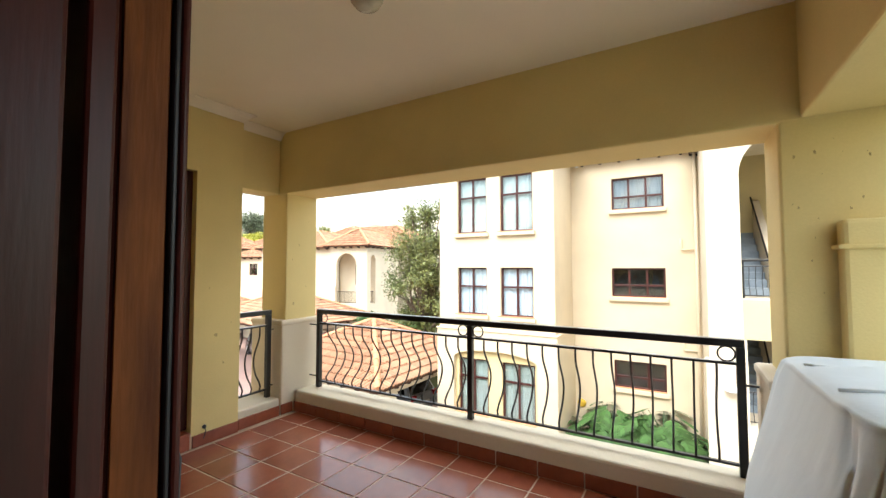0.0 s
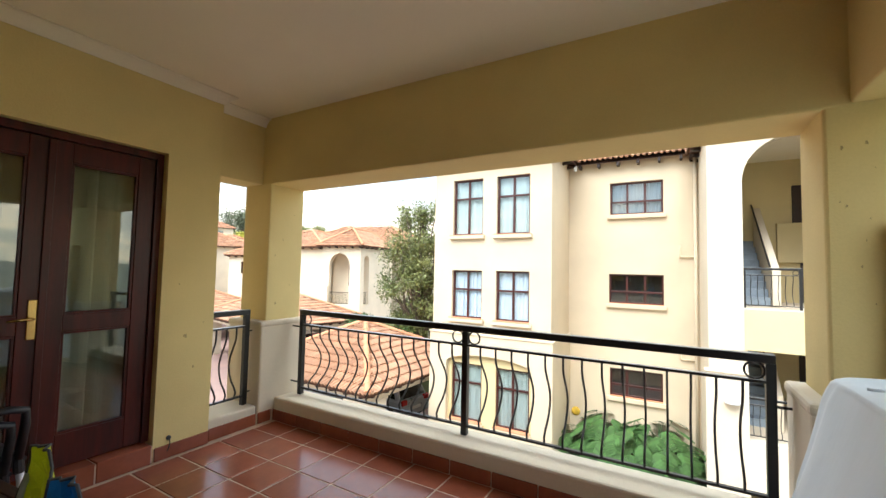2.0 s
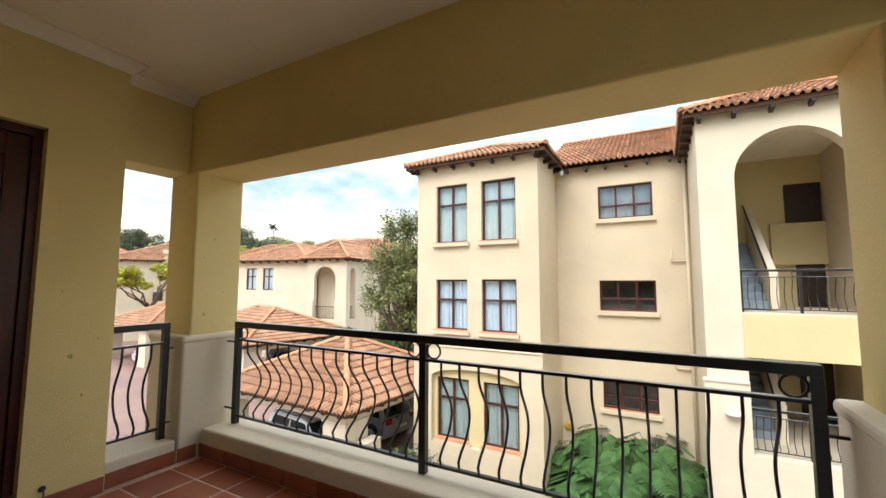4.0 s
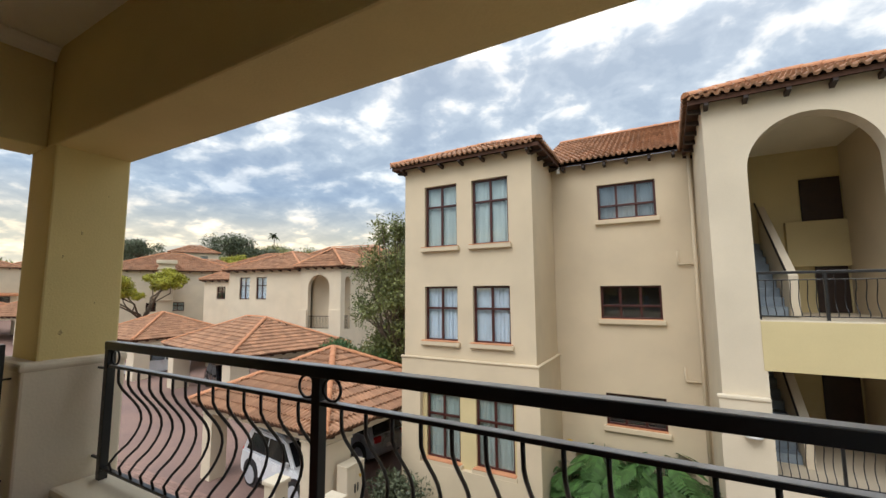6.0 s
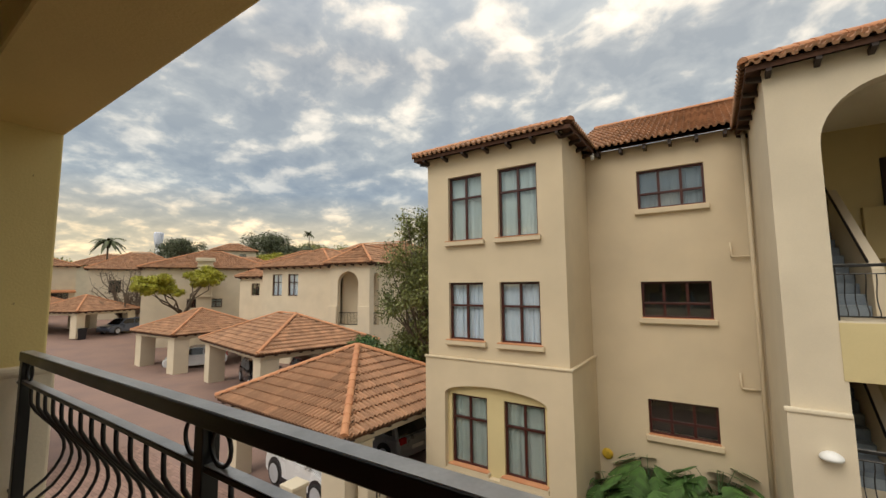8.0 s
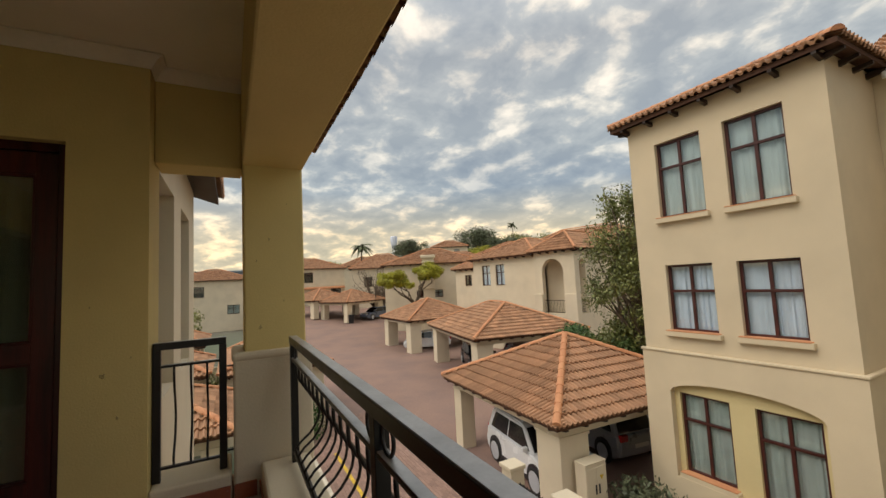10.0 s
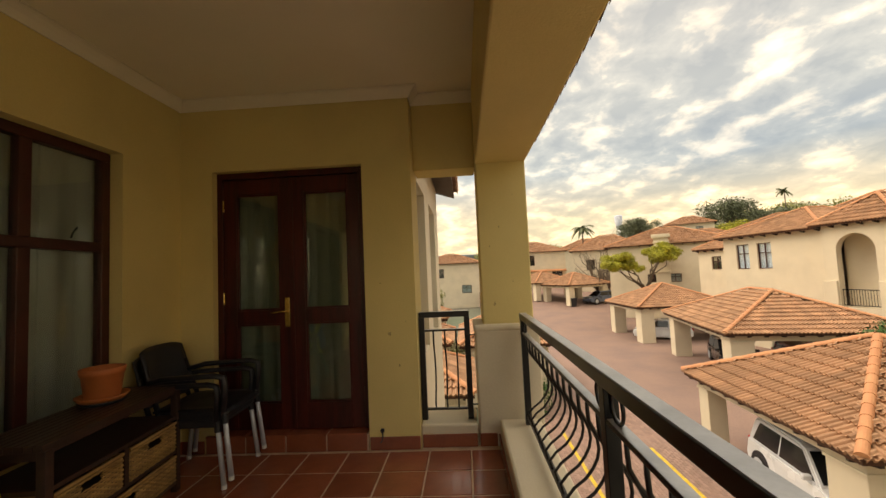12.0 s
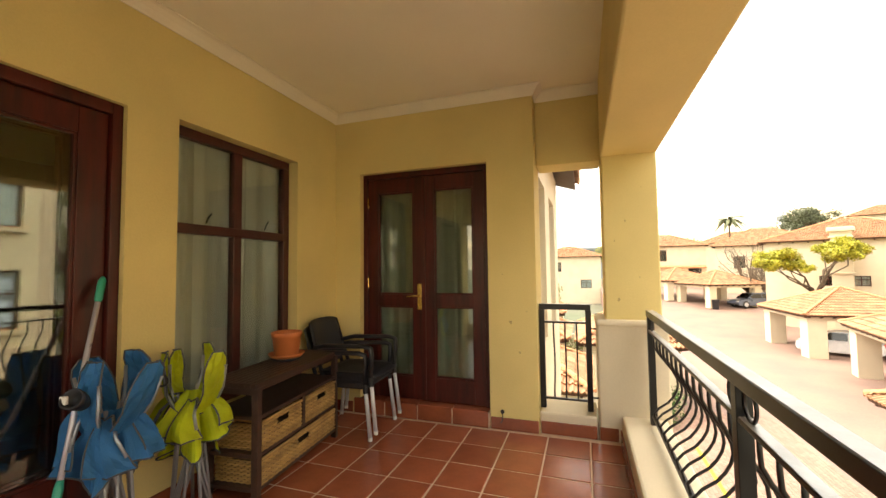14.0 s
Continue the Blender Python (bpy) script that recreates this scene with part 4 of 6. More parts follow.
# recessed middle part
rw = [(-1.51, -0.07, 3.18, 4.17), (-1.54, -0.07, 0.50, 1.38), (-1.52, -0.11, -2.25, -1.43)]
wpart("middle_wall", placed(wall_panel(3.7, G - 0.3, 4.84, 0.3, [(a + 2.742, b + 2.742, c, d, 0) for a, b, c, d in rw]), pose(-2.742, RY, 0)), CREAM, apt)
for i, (a, b, c, d) in enumerate(rw):
    # top window: sheet behind the glass paints in the reflected sky
    w = timber_window(apt, pose(a, RY + 0.08, c), b - a, d - c, cols=3, split=0.40, cloth=SKY_PANE if i == 0 else None, sill=False, seed=20 + i)
    world_child(w, apt)
    wpart("window_sill", box(a - 0.07, b + 0.07, RY - 0.10, RY + 0.06, c - 0.13, c - 0.004, 0.015), CREAM, apt)
    wpart("sill_tiles", box(a - 0.01, b + 0.01, RY - 0.03, RY + 0.08, c - 0.004, c + 0.012), RIDGE, apt)
# stair tower
SX0, SX1, SY = 0.80, 3.86, 10.45
spans = [(1.41 - SX0, 3.21 - SX0, 0.75, 4.25, 0.9), (1.46 - SX0, 3.24 - SX0, -1.86, -0.09, 0), (1.46 - SX0, 3.24 - SX0, G - 0.3, -2.85, 0)]
wpart("tower_wall", placed(wall_panel(SX1 - SX0, G - 0.3, 4.72, 0.32, spans), pose(SX0, SY, 0)), PALE, apt)
wpart("tower_side_wall", box(SX0, SX0 + 0.3, SY + 0.322, 17, G - 0.3, 4.72), PALE, apt)
wpart("tower_side_wall", box(SX1 - 0.3, SX1, SY + 0.322, 17, G - 0.3, 4.72), CREAM, apt)
for za, zb in ((-0.09, 0.73), (-2.85, -1.88)):
    wpart("parapet", box(1.412, 3.208, SY - 0.012, SY - 0.003, za, zb, 0.004), YELLOW, apt, "yellow parapet band")
wpart("tower_plinth", placed(wall_panel(SX1 - SX0 + 0.12, G - 0.3, -0.58, 0.06, [(a + 0.06, b + 0.06, c, min(d, -0.58), 0) for a, b, c, d, e in spans[1:]]), pose(SX0 - 0.06, SY - 0.062, 0)), PALE, apt)
wpart("tower_band", box(SX0 - 0.09, 1.46, SY - 0.09, SY - 0.001, -0.59, -0.52, 0.02), PALE, apt)
for z in (0.58, -2.04):
    wpart("landing", box(SX0 + 0.3, SX1 - 0.3, SY + 0.322, 14.0, z, z + 0.16), PALE, apt)
wpart("tower_ceiling", box(SX0 + 0.3, SX1 - 0.3, SY + 0.322, 14.0, 4.45, 4.6), CEIL, apt)
wpart("tower_back_wall", box(SX0 + 0.3, SX1 - 0.3, 13.7, 13.85, G, 4.45), YELLOW, apt)
for xa, xb, za, zb in ((2.83, 3.52, 2.78, 3.75), (2.97, 3.50, 0.75, 1.76), (2.9, 3.5, -1.88, -0.5)):
    wpart("door_panel", box(xa, xb, 13.62, 13.69, za, zb, 0.01), RAFTER, apt, "dark timber door")
wpart("half_landing_wall", box(2.50, SX1 - 0.302, 13.55, 13.69, 1.76, 2.78, 0.01), YELLOW, apt)
for z0 in (0.76, -1.89):
    for k in range(9):
        wpart("stair_step", box(1.12, 2.02, 11.55 + k * 0.26, 11.84 + k * 0.26, z0 + k * 0.175 - (0.3 if k else 0), z0 + (k + 1) * 0.175, 0.008), BLUESTAIR, apt)
    bm = bmesh.new()
    pv = [(11.4, z0), (11.4, z0 + 0.75), (13.68, z0 + 2.45), (13.68, z0 + 1.3), (12.0, z0)]
    q = [[bm.verts.new((x, y, z)) for y, z in pv] for x in (2.03, 2.17)]
    bm.faces.new(q[0])
    bm.faces.new(q[1][::-1])
    for k in range(5):
        bm.faces.new((q[0][k], q[1][k], q[1][(k + 1) % 5], q[0][(k + 1) % 5]))
    bmesh.ops.recalc_face_normals(bm, faces=bm.faces)
    wpart("stair_wall", bm, PALE, apt)
    wpart("handrail", tube([(1.99, 11.4, z0 + 0.86), (1.99, 13.66, z0 + 2.54)], 0.02, 8), IRON, apt)
for z in (0.75, -1.86):
    r = railing("landing_railing", pose(0, SY + 0.16, z), (1.44, 2.33, 3.19), 0.82, bulge=0.08, second=0.14,
                label="black wrought-iron landing railing with wavy bars", rings=(2.26, 2.40))
# roofs
def world_roof(parent, cx, cy, w, d, rise, z, **kw):
    e = new("roof_frame")
    e.parent = parent
    e.matrix_parent_inverse = parent.matrix_basis.inverted()
    e.location = (cx, cy, z)
    return hip_roof(e, w, d, rise, 0.0, **kw)


world_roof(apt, (BX0 + BX1) / 2, BY - 0.28 + 4.5, BX1 - BX0 + 0.56, 9.0, 0.95, 4.86, single_caps=True)
world_roof(apt, (SX0 + SX1) / 2, SY - 0.22 + 4.5, SX1 - SX0 + 0.44, 9.0, 0.85, 4.74, single_caps=True)
bm = bmesh.new()
s0, s1, t0, t1 = Vector((-3.1, RY - 0.28, 4.86)), Vector((1.1, RY - 0.28, 4.86)), Vector((-3.1, 16.5, 6.62)), Vector((1.1, 16.5, 6.62))
bm.faces.new([bm.verts.new(p) for p in (s0, s1, t1, t0)])
bm.faces.new([bm.verts.new(p - Vector((0, 0, 0.1))) for p in (t0, t1, s1, s0)])
mroof = wpart("roof", bm, ROOFBASE, apt)
o = joined("roof_tiles", TILE_V, TILE_F, None, slope_tiles(s0, s1, t0, t1), ROOF, mroof, kind="stuff")
for k in range(12):
    wpart("ridge_cap", ridge_caps(t0.lerp(t1, k / 12), t0.lerp(t1, (k + 1) / 12), step=9), RIDGE, apt)
for k in range(6):
    wpart("rafter_end", box(-2.4 + k * 0.55, -2.33 + k * 0.55, RY - 0.26, RY, 4.66, 4.78), RAFTER, apt)
wpart("back_wall", box(BX0, SX1, 20.0, 20.3, G, 4.84), CREAM, apt)
# pipes, dish, wall lamp
wpart("down_pipe", tube([(0.71, RY - 0.07, 4.7), (0.71, RY - 0.07, G)], 0.045, 10), CREAM, apt, smooth=True)
for z in (1.90, -0.95):
    wpart("waste_pipe", tube([(0.70, RY - 0.06, z), (0.36, RY - 0.06, z), (0.33, RY - 0.06, z + 0.02), (0.33, RY - 0.06, z + 0.33)], 0.024, 8), CREAM, apt, smooth=True)
wpart("gutter_outlet", tube([(-2.50, RY - 0.25, 4.76), (-2.50, RY - 0.25, 4.60)], 0.05, 10), WHITEPLASTIC, apt)
wl_ = thing("wall_lamp", pose(1.18, SY - 0.062, -1.16), "small white wall lamp on the stair tower", "wall lamp")
part("lamp_shade", placed(lathe([(0.13, 0.0), (0.135, 0.03), (0.11, 0.07), (0.06, 0.10), (0.02, 0.11)], 20), pose(0, -0.06, 0)), WHITEPLASTIC, wl_, "", True)
dish = thing("meter_disc", pose(-2.50, RY - 0.01, -2.9, 0, 0, -90), "small yellow round disc on the wall", "wall disc")
part("disc", placed(lathe([(0.13, 0), (0.13, 0.02), (0.10, 0.05), (0.03, 0.06)], 20), pose(0, 0, 0, 0, 90, 0)), LINE, dish, "", True)

# ---- ground and driveway ----
def ground_height(x, y):
    d = math.hypot(x, y)
    a = math.atan2(y, -x)
    s = max(0.0, min(1.0, (d - 75) / 150))
    s = s * s * (3 - 2 * s)
    side = 0.30 + 0.70 * max(0.0, math.sin(min(max(a, 0.0), math.pi) * 1.15)) if a > -0.5 else 0.3
    return G + s * 13 * side


bm = bmesh.new()
rings = []
radii = [0.5, 4, 8, 14, 22, 32, 45, 60, 75, 90, 110, 130, 150, 180, 220, 300, 500, 1000, 2500]
NA = 96
for r in radii:
    rings.append([bm.verts.new((r * math.cos(2 * math.pi * k / NA), r * math.sin(2 * math.pi * k / NA), ground_height(r * math.cos(2 * math.pi * k / NA), r * math.sin(2 * math.pi * k / NA)))) for k in range(NA)])
for a, b in zip(rings, rings[1:]):
    for k in range(NA):
        bm.faces.new((a[k], a[(k + 1) % NA], b[(k + 1) % NA], b[k]))
bm.faces.new(rings[0])
bmesh.ops.recalc_face_normals(bm, faces=bm.faces)
structure("ground", bm, HILL, "earth and far hillside", "ground", True)


def drive_height(x):
    return G + 0.02 + 0.08 * max(0.0, -x - 36)


bm = bmesh.new()
xs_d = [-7.0 - 2.0 * k for k in range(35)]
top = [[bm.verts.new((x, y, drive_height(x))) for y in (4.9, 30)] for x in xs_d]
low = [[bm.verts.new((x, y, G - 0.1)) for y in (4.9, 30)] for x in xs_d]
for p, q, u, w in zip(top, top[1:], low, low[1:]):
    bm.faces.new((p[0], p[1], q[1], q[0]))
    for k in (0, 1):
        bm.faces.new((p[k], q[k], w[k], u[k]))
bm.faces.new((top[0][0], top[0][1], low[0][1], low[0][0]))
bm.faces.new((top[-1][0], top[-1][1], low[-1][1], low[-1][0]))
bmesh.ops.recalc_face_normals(bm, faces=bm.faces)
drive = structure("road", bm, PAVE, "reddish brick-paved driveway rising towards its end", "driveway")
structure("pavement", box(-7.0, 4, 3.1, 9.6, G - 0.1, G + 0.015), PAVE, "brick paving below the balcony", "paving")
structure("garden_bed", box(-7.0, 3.9, 9.602, 13.3, G - 0.1, G + 0.03), SOIL, "planted garden bed at the foot of the building", "garden bed")
# single pavers where the driveway passes nearest
pv = [(-0.098, -0.048, 0), (0.098, -0.048, 0), (0.098, 0.048, 0), (-0.098, 0.048, 0), (-0.092, -0.042, 0.008), (0.092, -0.042, 0.008), (0.092, 0.042, 0.008), (-0.092, 0.042, 0.008)]
pf = [(4, 5, 6, 7), (0, 1, 5, 4), (1, 2, 6, 5), (2, 3, 7, 6), (3, 0, 4, 7)]
poses = []
for i in range(-18 * 5, -7 * 5):
    for j in range(51, 90):
        x, y = i * 0.2 + (0.1 if j % 2 else 0), j * 0.1
        poses.append(pose(x, y, G + 0.021 + random.uniform(-0.001, 0.002), 0, 0, random.uniform(-1, 1)))
joined("pavers", pv, pf, None, poses, PAVER, drive, kind="stuff")
for i, (x, y, ln, t) in enumerate(((-10.6, 8.05, 4.8, 0), (-11.8, 5.7, 5.2, 0))):
    o = tagged(obj("bay_line", box(-ln / 2, ln / 2, -0.05, 0.05, 0, 0.004), LINE), "worn yellow parking line on the paving", "road marking", kind="structure")
    o.matrix_basis = pose(x, y, G + 0.031, 0, 0, t)
for i in range(14):
    o = tagged(obj("kerb_stone", box(0, 0.97, -0.13, 0.13, 0, 0.14, 0.02), KERB), "pale concrete kerb stone beside the driveway", "kerb", "kerb stones", "structure")
    o.matrix_basis = pose(-18.0 + i, 4.88, G)


# ---- carports ----
def carport(cx, cy, w, d, turn, rise, ze=-1.5, pieces=(), label="cream carport on square piers with a terracotta hip roof", post=0.5, tiles=True, g=G, near=None):
    c = thing("carport", pose(cx, cy, g, 0, 0, turn), label, "carport", "carports along the driveway")
    h = ze - g
    for sx in (-1, 1):
        for sy in (-1, 1):
            x, y = sx * (w / 2 - 0.26 - post / 2), sy * (d / 2 - 0.26 - post / 2)
            big = 0.36 if near == (sx, sy) else 0.0
            x0, x1, y0, y1 = x - post / 2 - big * (sx > 0), x + post / 2 + big * (sx < 0), y - post / 2 - big * (sy > 0), y + post / 2 + big * (sy < 0)
            part("pier", box(x0, x1, y0, y1, 0, h - 0.40, 0.015), PALE, c)
            part("pier_cap", box(x0 - 0.03, x1 + 0.03, y0 - 0.03, y1 + 0.03, h - 0.40, h - 0.34, 0.01), PALE, c)
    for sy in (-1, 1):
        y = sy * (d / 2 - 0.42)
        part("beam", box(-w / 2 + 0.26, w / 2 - 0.26, y - 0.16, y + 0.16, h - 0.34, h - 0.03, 0.01), PALE, c)
    for sx in (-1, 1):
        x = sx * (w / 2 - 0.42)
        part("beam", box(x - 0.16, x + 0.16, -d / 2 + 0.582, d / 2 - 0.582, h - 0.34, h - 0.04, 0.01), PALE, c)
    hip_roof(c, w, d, rise, h, pieces=pieces, tiles=tiles, single_caps=True)
    return c


carport(-9.85, 12.03, 5.95, 5.95, -3.0, 1.40, ze=-2.04, pieces=(0, 1), near=(1, -1))
carport(-21.6, 17.72, 9.2, 6.9, -11, 1.5, ze=-1.76, post=0.9)
carport(-33.2, 18.3, 6.7, 6.7, 0, 1.5, ze=-1.73, post=0.95)
carport(-52.9, 16.6, 6.2, 6.2, 22, 1.45, ze=-0.68, g=drive_height(-50.5), post=0.75)
carport(-57.8, 13.5, 6.2, 6.2, 22, 1.45, ze=-0.40, g=drive_height(-55.5), post=0.75)
carport(-20.2, 4.2, 6.4, 4.0, 0, 1.0, ze=-1.75)
carport(-13.6, 0.6, 4.4, 4.2, 0, 1.0, ze=-2.1)
carport(-19.0, -0.2, 4.4, 4.2, 0, 1.0, ze=-1.6)
carport(-25.0, -0.6, 4.4, 4.2, 0, 1.0, ze=-1.2)

# ---- low entrance piers with a gate panel, meter box ----
for i, (x, y) in enumerate(((-7.45, 7.96), (-5.85, 7.96))):
    p = thing("gate_pier", pose(x, y, G), "low cream plastered gate pier with a cap", "gate pier", "gate piers")
    part("shaft", box(-0.17, 0.17, -0.17, 0.17, 0, 1.58, 0.01), PALE, p)
    part("cap", box(-0.21, 0.21, -0.21, 0.21, 1.58, 1.67, 0.02), PALE, p)
gp = thing("garden_fence", pose(-6.65, 7.96, G), "low black iron fence panel between piers", "fence")
for z in (0.25, 1.30):
    part("rail", box(-0.60, 0.60, -0.012, 0.012, z, z + 0.03), IRON, gp)
for k in range(11):
    part("bar", box(-0.56 + k * 0.112, -0.546 + k * 0.112, -0.007, 0.007, 0.1, 1.36), IRON, gp)
mb = thing("meter_box", pose(-6.96, 9.72, G + 0.03), "cream electrical meter box on the carport pier", "meter box")
part("case", box(-0.16, 0.16, -0.30, 0.34, 0, 1.42, 0.02), PALE, mb)
part("case_lid", box(-0.165, 0.168, -0.305, 0.345, 1.42, 1.45, 0.01), PALE, mb)
for y in (-0.27, 0.03):
    part("panel_door", box(0.158, 0.168, y, y + 0.28, 0.25, 1.34, 0.003), PALE, mb)
part("warning_sign", placed(lathe([(0.0, 0.0), (0.07, 0.0), (0.07, 0.004), (0.0, 0.004)], 3), pose(0.169, 0.17, 1.12, 0, 90, 0)), LINE, mb, "small yellow triangular warning sign")
for y in (-0.04, 0.06):
    part("vent", box(0.166, 0.174, y, y + 0.045, 0.78, 0.98), IRON, mb)


# ---- vehicles ----
def car(x, y, turn, paint, length=4.1, width=1.75, height=1.5, suv=False, label="", g=G):
    """A parked car heading along its local +x."""
    c = thing("car", pose(x, y, g + 0.03, 0, 0, turn), label, "car")
    L, W, H = length, width, height
    s = L / 4.1
    gc = 0.2
    belt = H * 0.60
    low = [(-2.02 * s, gc + 0.12), (-2.05 * s, 0.55), (-2.0 * s, belt), (0.75 * s, belt), (1.15 * s, belt - 0.01), (1.82 * s, belt - 0.12), (2.0 * s, belt - 0.24), (2.05 * s, 0.52), (2.0 * s, gc + 0.05), (1.7 * s, gc), (-1.7 * s, gc)]
    bm = bmesh.new()
    rows = []
    for yy, k in ((-W / 2, 0.97), (-W / 2 + 0.07, 1.0), (0.0, 1.01), (W / 2 - 0.07, 1.0), (W / 2, 0.97)):
        rows.append([bm.verts.new((px * k, yy * (1.0 if pz < belt - 0.1 else 0.96), pz if k > 0.98 else pz * 0.99 + 0.005)) for px, pz in low])
    n = len(low)
    for a, b in zip(rows, rows[1:]):
        for k in range(n):
            bm.faces.new((a[k], a[(k + 1) % n], b[(k + 1) % n], b[k]))
    bm.faces.new(rows[0])
    bm.faces.new(rows[-1][::-1])
    bmesh.ops.recalc_face_normals(bm, faces=bm.faces)
    es = [e for e in bm.edges if len(e.link_faces) == 2 and e.calc_face_angle() > 0.5]
    bmesh.ops.bevel(bm, geom=es, offset=0.03, segments=2, affect="EDGES")
    part("body", bm, paint, c)
    # cabin
    back = -1.95 * s if suv else -1.9 * s
    cab = [(back, belt - 0.01), (back + (0.16 if suv else 0.3), H - 0.05), (back + 0.5, H), (0.1 * s, H - 0.01), (0.42 * s, H - 0.07), (1.12 * s, belt - 0.02)]
    bm = bmesh.new()
    rows = []
    for sg in (-1, 1):
        rows.append([bm.verts.new((px, sg * (W / 2 - 0.06 - (pz - belt) * 0.22), pz)) for px, pz in cab])
    m = len(cab)
    for k in range(m):
        bm.faces.new((rows[0][k], rows[0][(k + 1) % m], rows[1][(k + 1) % m], rows[1][k]))
    bm.faces.new(rows[0][::-1])
    bm.faces.new(rows[1])
    bmesh.ops.recalc_face_normals(bm, faces=bm.faces)
    bmesh.ops.bevel(bm, geom=list(bm.edges), offset=0.035, segments=2, affect="EDGES")
    part("cabin", bm, paint, c)

    def pane(name, quad, out):
        b = bmesh.new()
        o = Vector(out) * 0.012
        q = [Vector(p) for p in quad]
        f0 = [b.verts.new(p + o) for p in q]
        f1 = [b.verts.new(p - o) for p in q]
        b.faces.new(f0)
        b.faces.new(f1[::-1])
        for k in range(4):
            b.faces.new((f0[k], f0[(k + 1) % 4], f1[(k + 1) % 4], f1[k]))
        bmesh.ops.recalc_face_normals(b, faces=b.faces)
        return part(name, b, CARGLASS, c)

    def ys(z):
        return W / 2 - 0.06 - (z - belt) * 0.22
    zt, zb = H - 0.10, belt + 0.05
    for sg in (-1, 1):
        for xa, xb, xta, xtb in ((back + 0.22, -0.52 * s, back + 0.42, -0.50 * s), (-0.44 * s, 0.92 * s, -0.44 * s, 0.36 * s)):
            pane("side_window", [(xa, sg * ys(zb), zb), (xb, sg * ys(zb), zb), (xtb, sg * ys(zt), zt), (xta, sg * ys(zt), zt)], (0, sg, 0.2))
    pane("windscreen", [(1.06 * s, -ys(zb) + 0.08, zb - 0.01), (1.06 * s, ys(zb) - 0.08, zb - 0.01), (0.47 * s, ys(zt) - 0.08, H - 0.10), (0.47 * s, -ys(zt) + 0.08, H - 0.10)], (0.6, 0, 0.7))
    bx = back + (0.16 if suv else 0.3)
    pane("rear_window", [(back + 0.015, -ys(zb) + 0.1, zb), (back + 0.015, ys(zb) - 0.1, zb), (bx - 0.02, ys(zt) - 0.1, H - 0.1), (bx - 0.02, -ys(zt) + 0.1, H - 0.1)], (-1, 0, 0.3))
    for px in (-1.28 * s, 1.28 * s):
        for sg in (-1, 1):
            r = 0.34 if suv else 0.31
            wh = part("wheel", placed(lathe([(0.12, -0.10), (r - 0.05, -0.105), (r, -0.07), (r, 0.07), (r - 0.05, 0.105), (0.12, 0.10)], 24), pose(px, sg * (W / 2 - 0.07), r, 90, 0, 0)), TYRE, c, "black tyre", True)
            rim = lathe([(r - 0.11, -0.112), (r - 0.08, -0.112), (r - 0.08, 0.112), (r - 0.11, 0.112)], 20)
            for k in range(5):
                sp = box(0.0, r - 0.09, -0.022, 0.022, -0.114, 0.114)
                sp.transform(Matrix.Rotation(k * 2 * math.pi / 5 + 0.3, 4, "Z"))
                me = bpy.data.meshes.new("tmp")
                sp.to_mesh(me)
                sp.free()
                rim.from_mesh(me)
                bpy.data.meshes.remove(me)
            part("rim", placed(rim, pose(px, sg * (W / 2 - 0.07), r, 90, 0, 0)), ALU, wh, "alloy rim")
            # flat black disc on the body side, in place of a shaded wheel well
            part("wheel_arch", placed(lathe([(0.0, -0.02), (r + 0.06, -0.02), (r + 0.06, 0.02), (0.0, 0.02)], 24), pose(px, sg * (W / 2 - 0.012), r + 0.02, 90, 0, 0)), BLACKPLASTIC, c)
    for sg in (-1, 1):
        part("tail_light", box(-2.07 * s, -1.93 * s, sg * (W / 2 - 0.22) - 0.13, sg * (W / 2 - 0.22) + 0.13, 0.74, 0.92, 0.02), REDLIGHT, c)
        part("headlight", box(1.86 * s, 2.02 * s, sg * (W / 2 - 0.26) - 0.17, sg * (W / 2 - 0.26) + 0.17, 0.60, 0.72, 0.02), CLEARLIGHT, c)
        part("mirror", box(0.72 * s, 0.86 * s, sg * (W / 2 + 0.02) - 0.09, sg * (W / 2 + 0.02) + 0.09, belt + 0.03, belt + 0.15, 0.03), paint, c)
        part("door_handle", box(-0.75 * s, -0.58 * s, sg * (W / 2 - 0.005) - 0.015, sg * (W / 2 - 0.005) + 0.015, belt - 0.10, belt - 0.07, 0.005), paint, c)
        if suv:
            part("sill", box(-0.92 * s, 0.92 * s, sg * (W / 2 - 0.01) - 0.02, sg * (W / 2 - 0.01) + 0.02, gc + 0.01, gc + 0.14, 0.008), BLACKPLASTIC, c)
            part("window_trim", box(-1.55 * s, 0.95 * s, sg * (W / 2 - 0.062) - 0.012, sg * (W / 2 - 0.062) + 0.012, belt + 0.005, belt + 0.03, 0.004), ALU, c)
            part("roof_rail", tube([(back + 0.35, sg * (W / 2 - 0.28), H + 0.01), (back + 0.5, sg * (W / 2 - 0.28), H + 0.045), (0.05, sg * (W / 2 - 0.28), H + 0.04), (0.2, sg * (W / 2 - 0.28), H)], 0.016, 6), ALU, c)
    part("number_plate", box(-2.075 * s, -2.055 * s, -0.25, 0.25, 0.52, 0.63), WHITEPLASTIC, c)
    part("bumper", box(1.80 * s, 2.05 * s, -W / 2 + 0.08, W / 2 - 0.08, 0.24, 0.44, 0.04), BLACKPLASTIC, c)
    return c


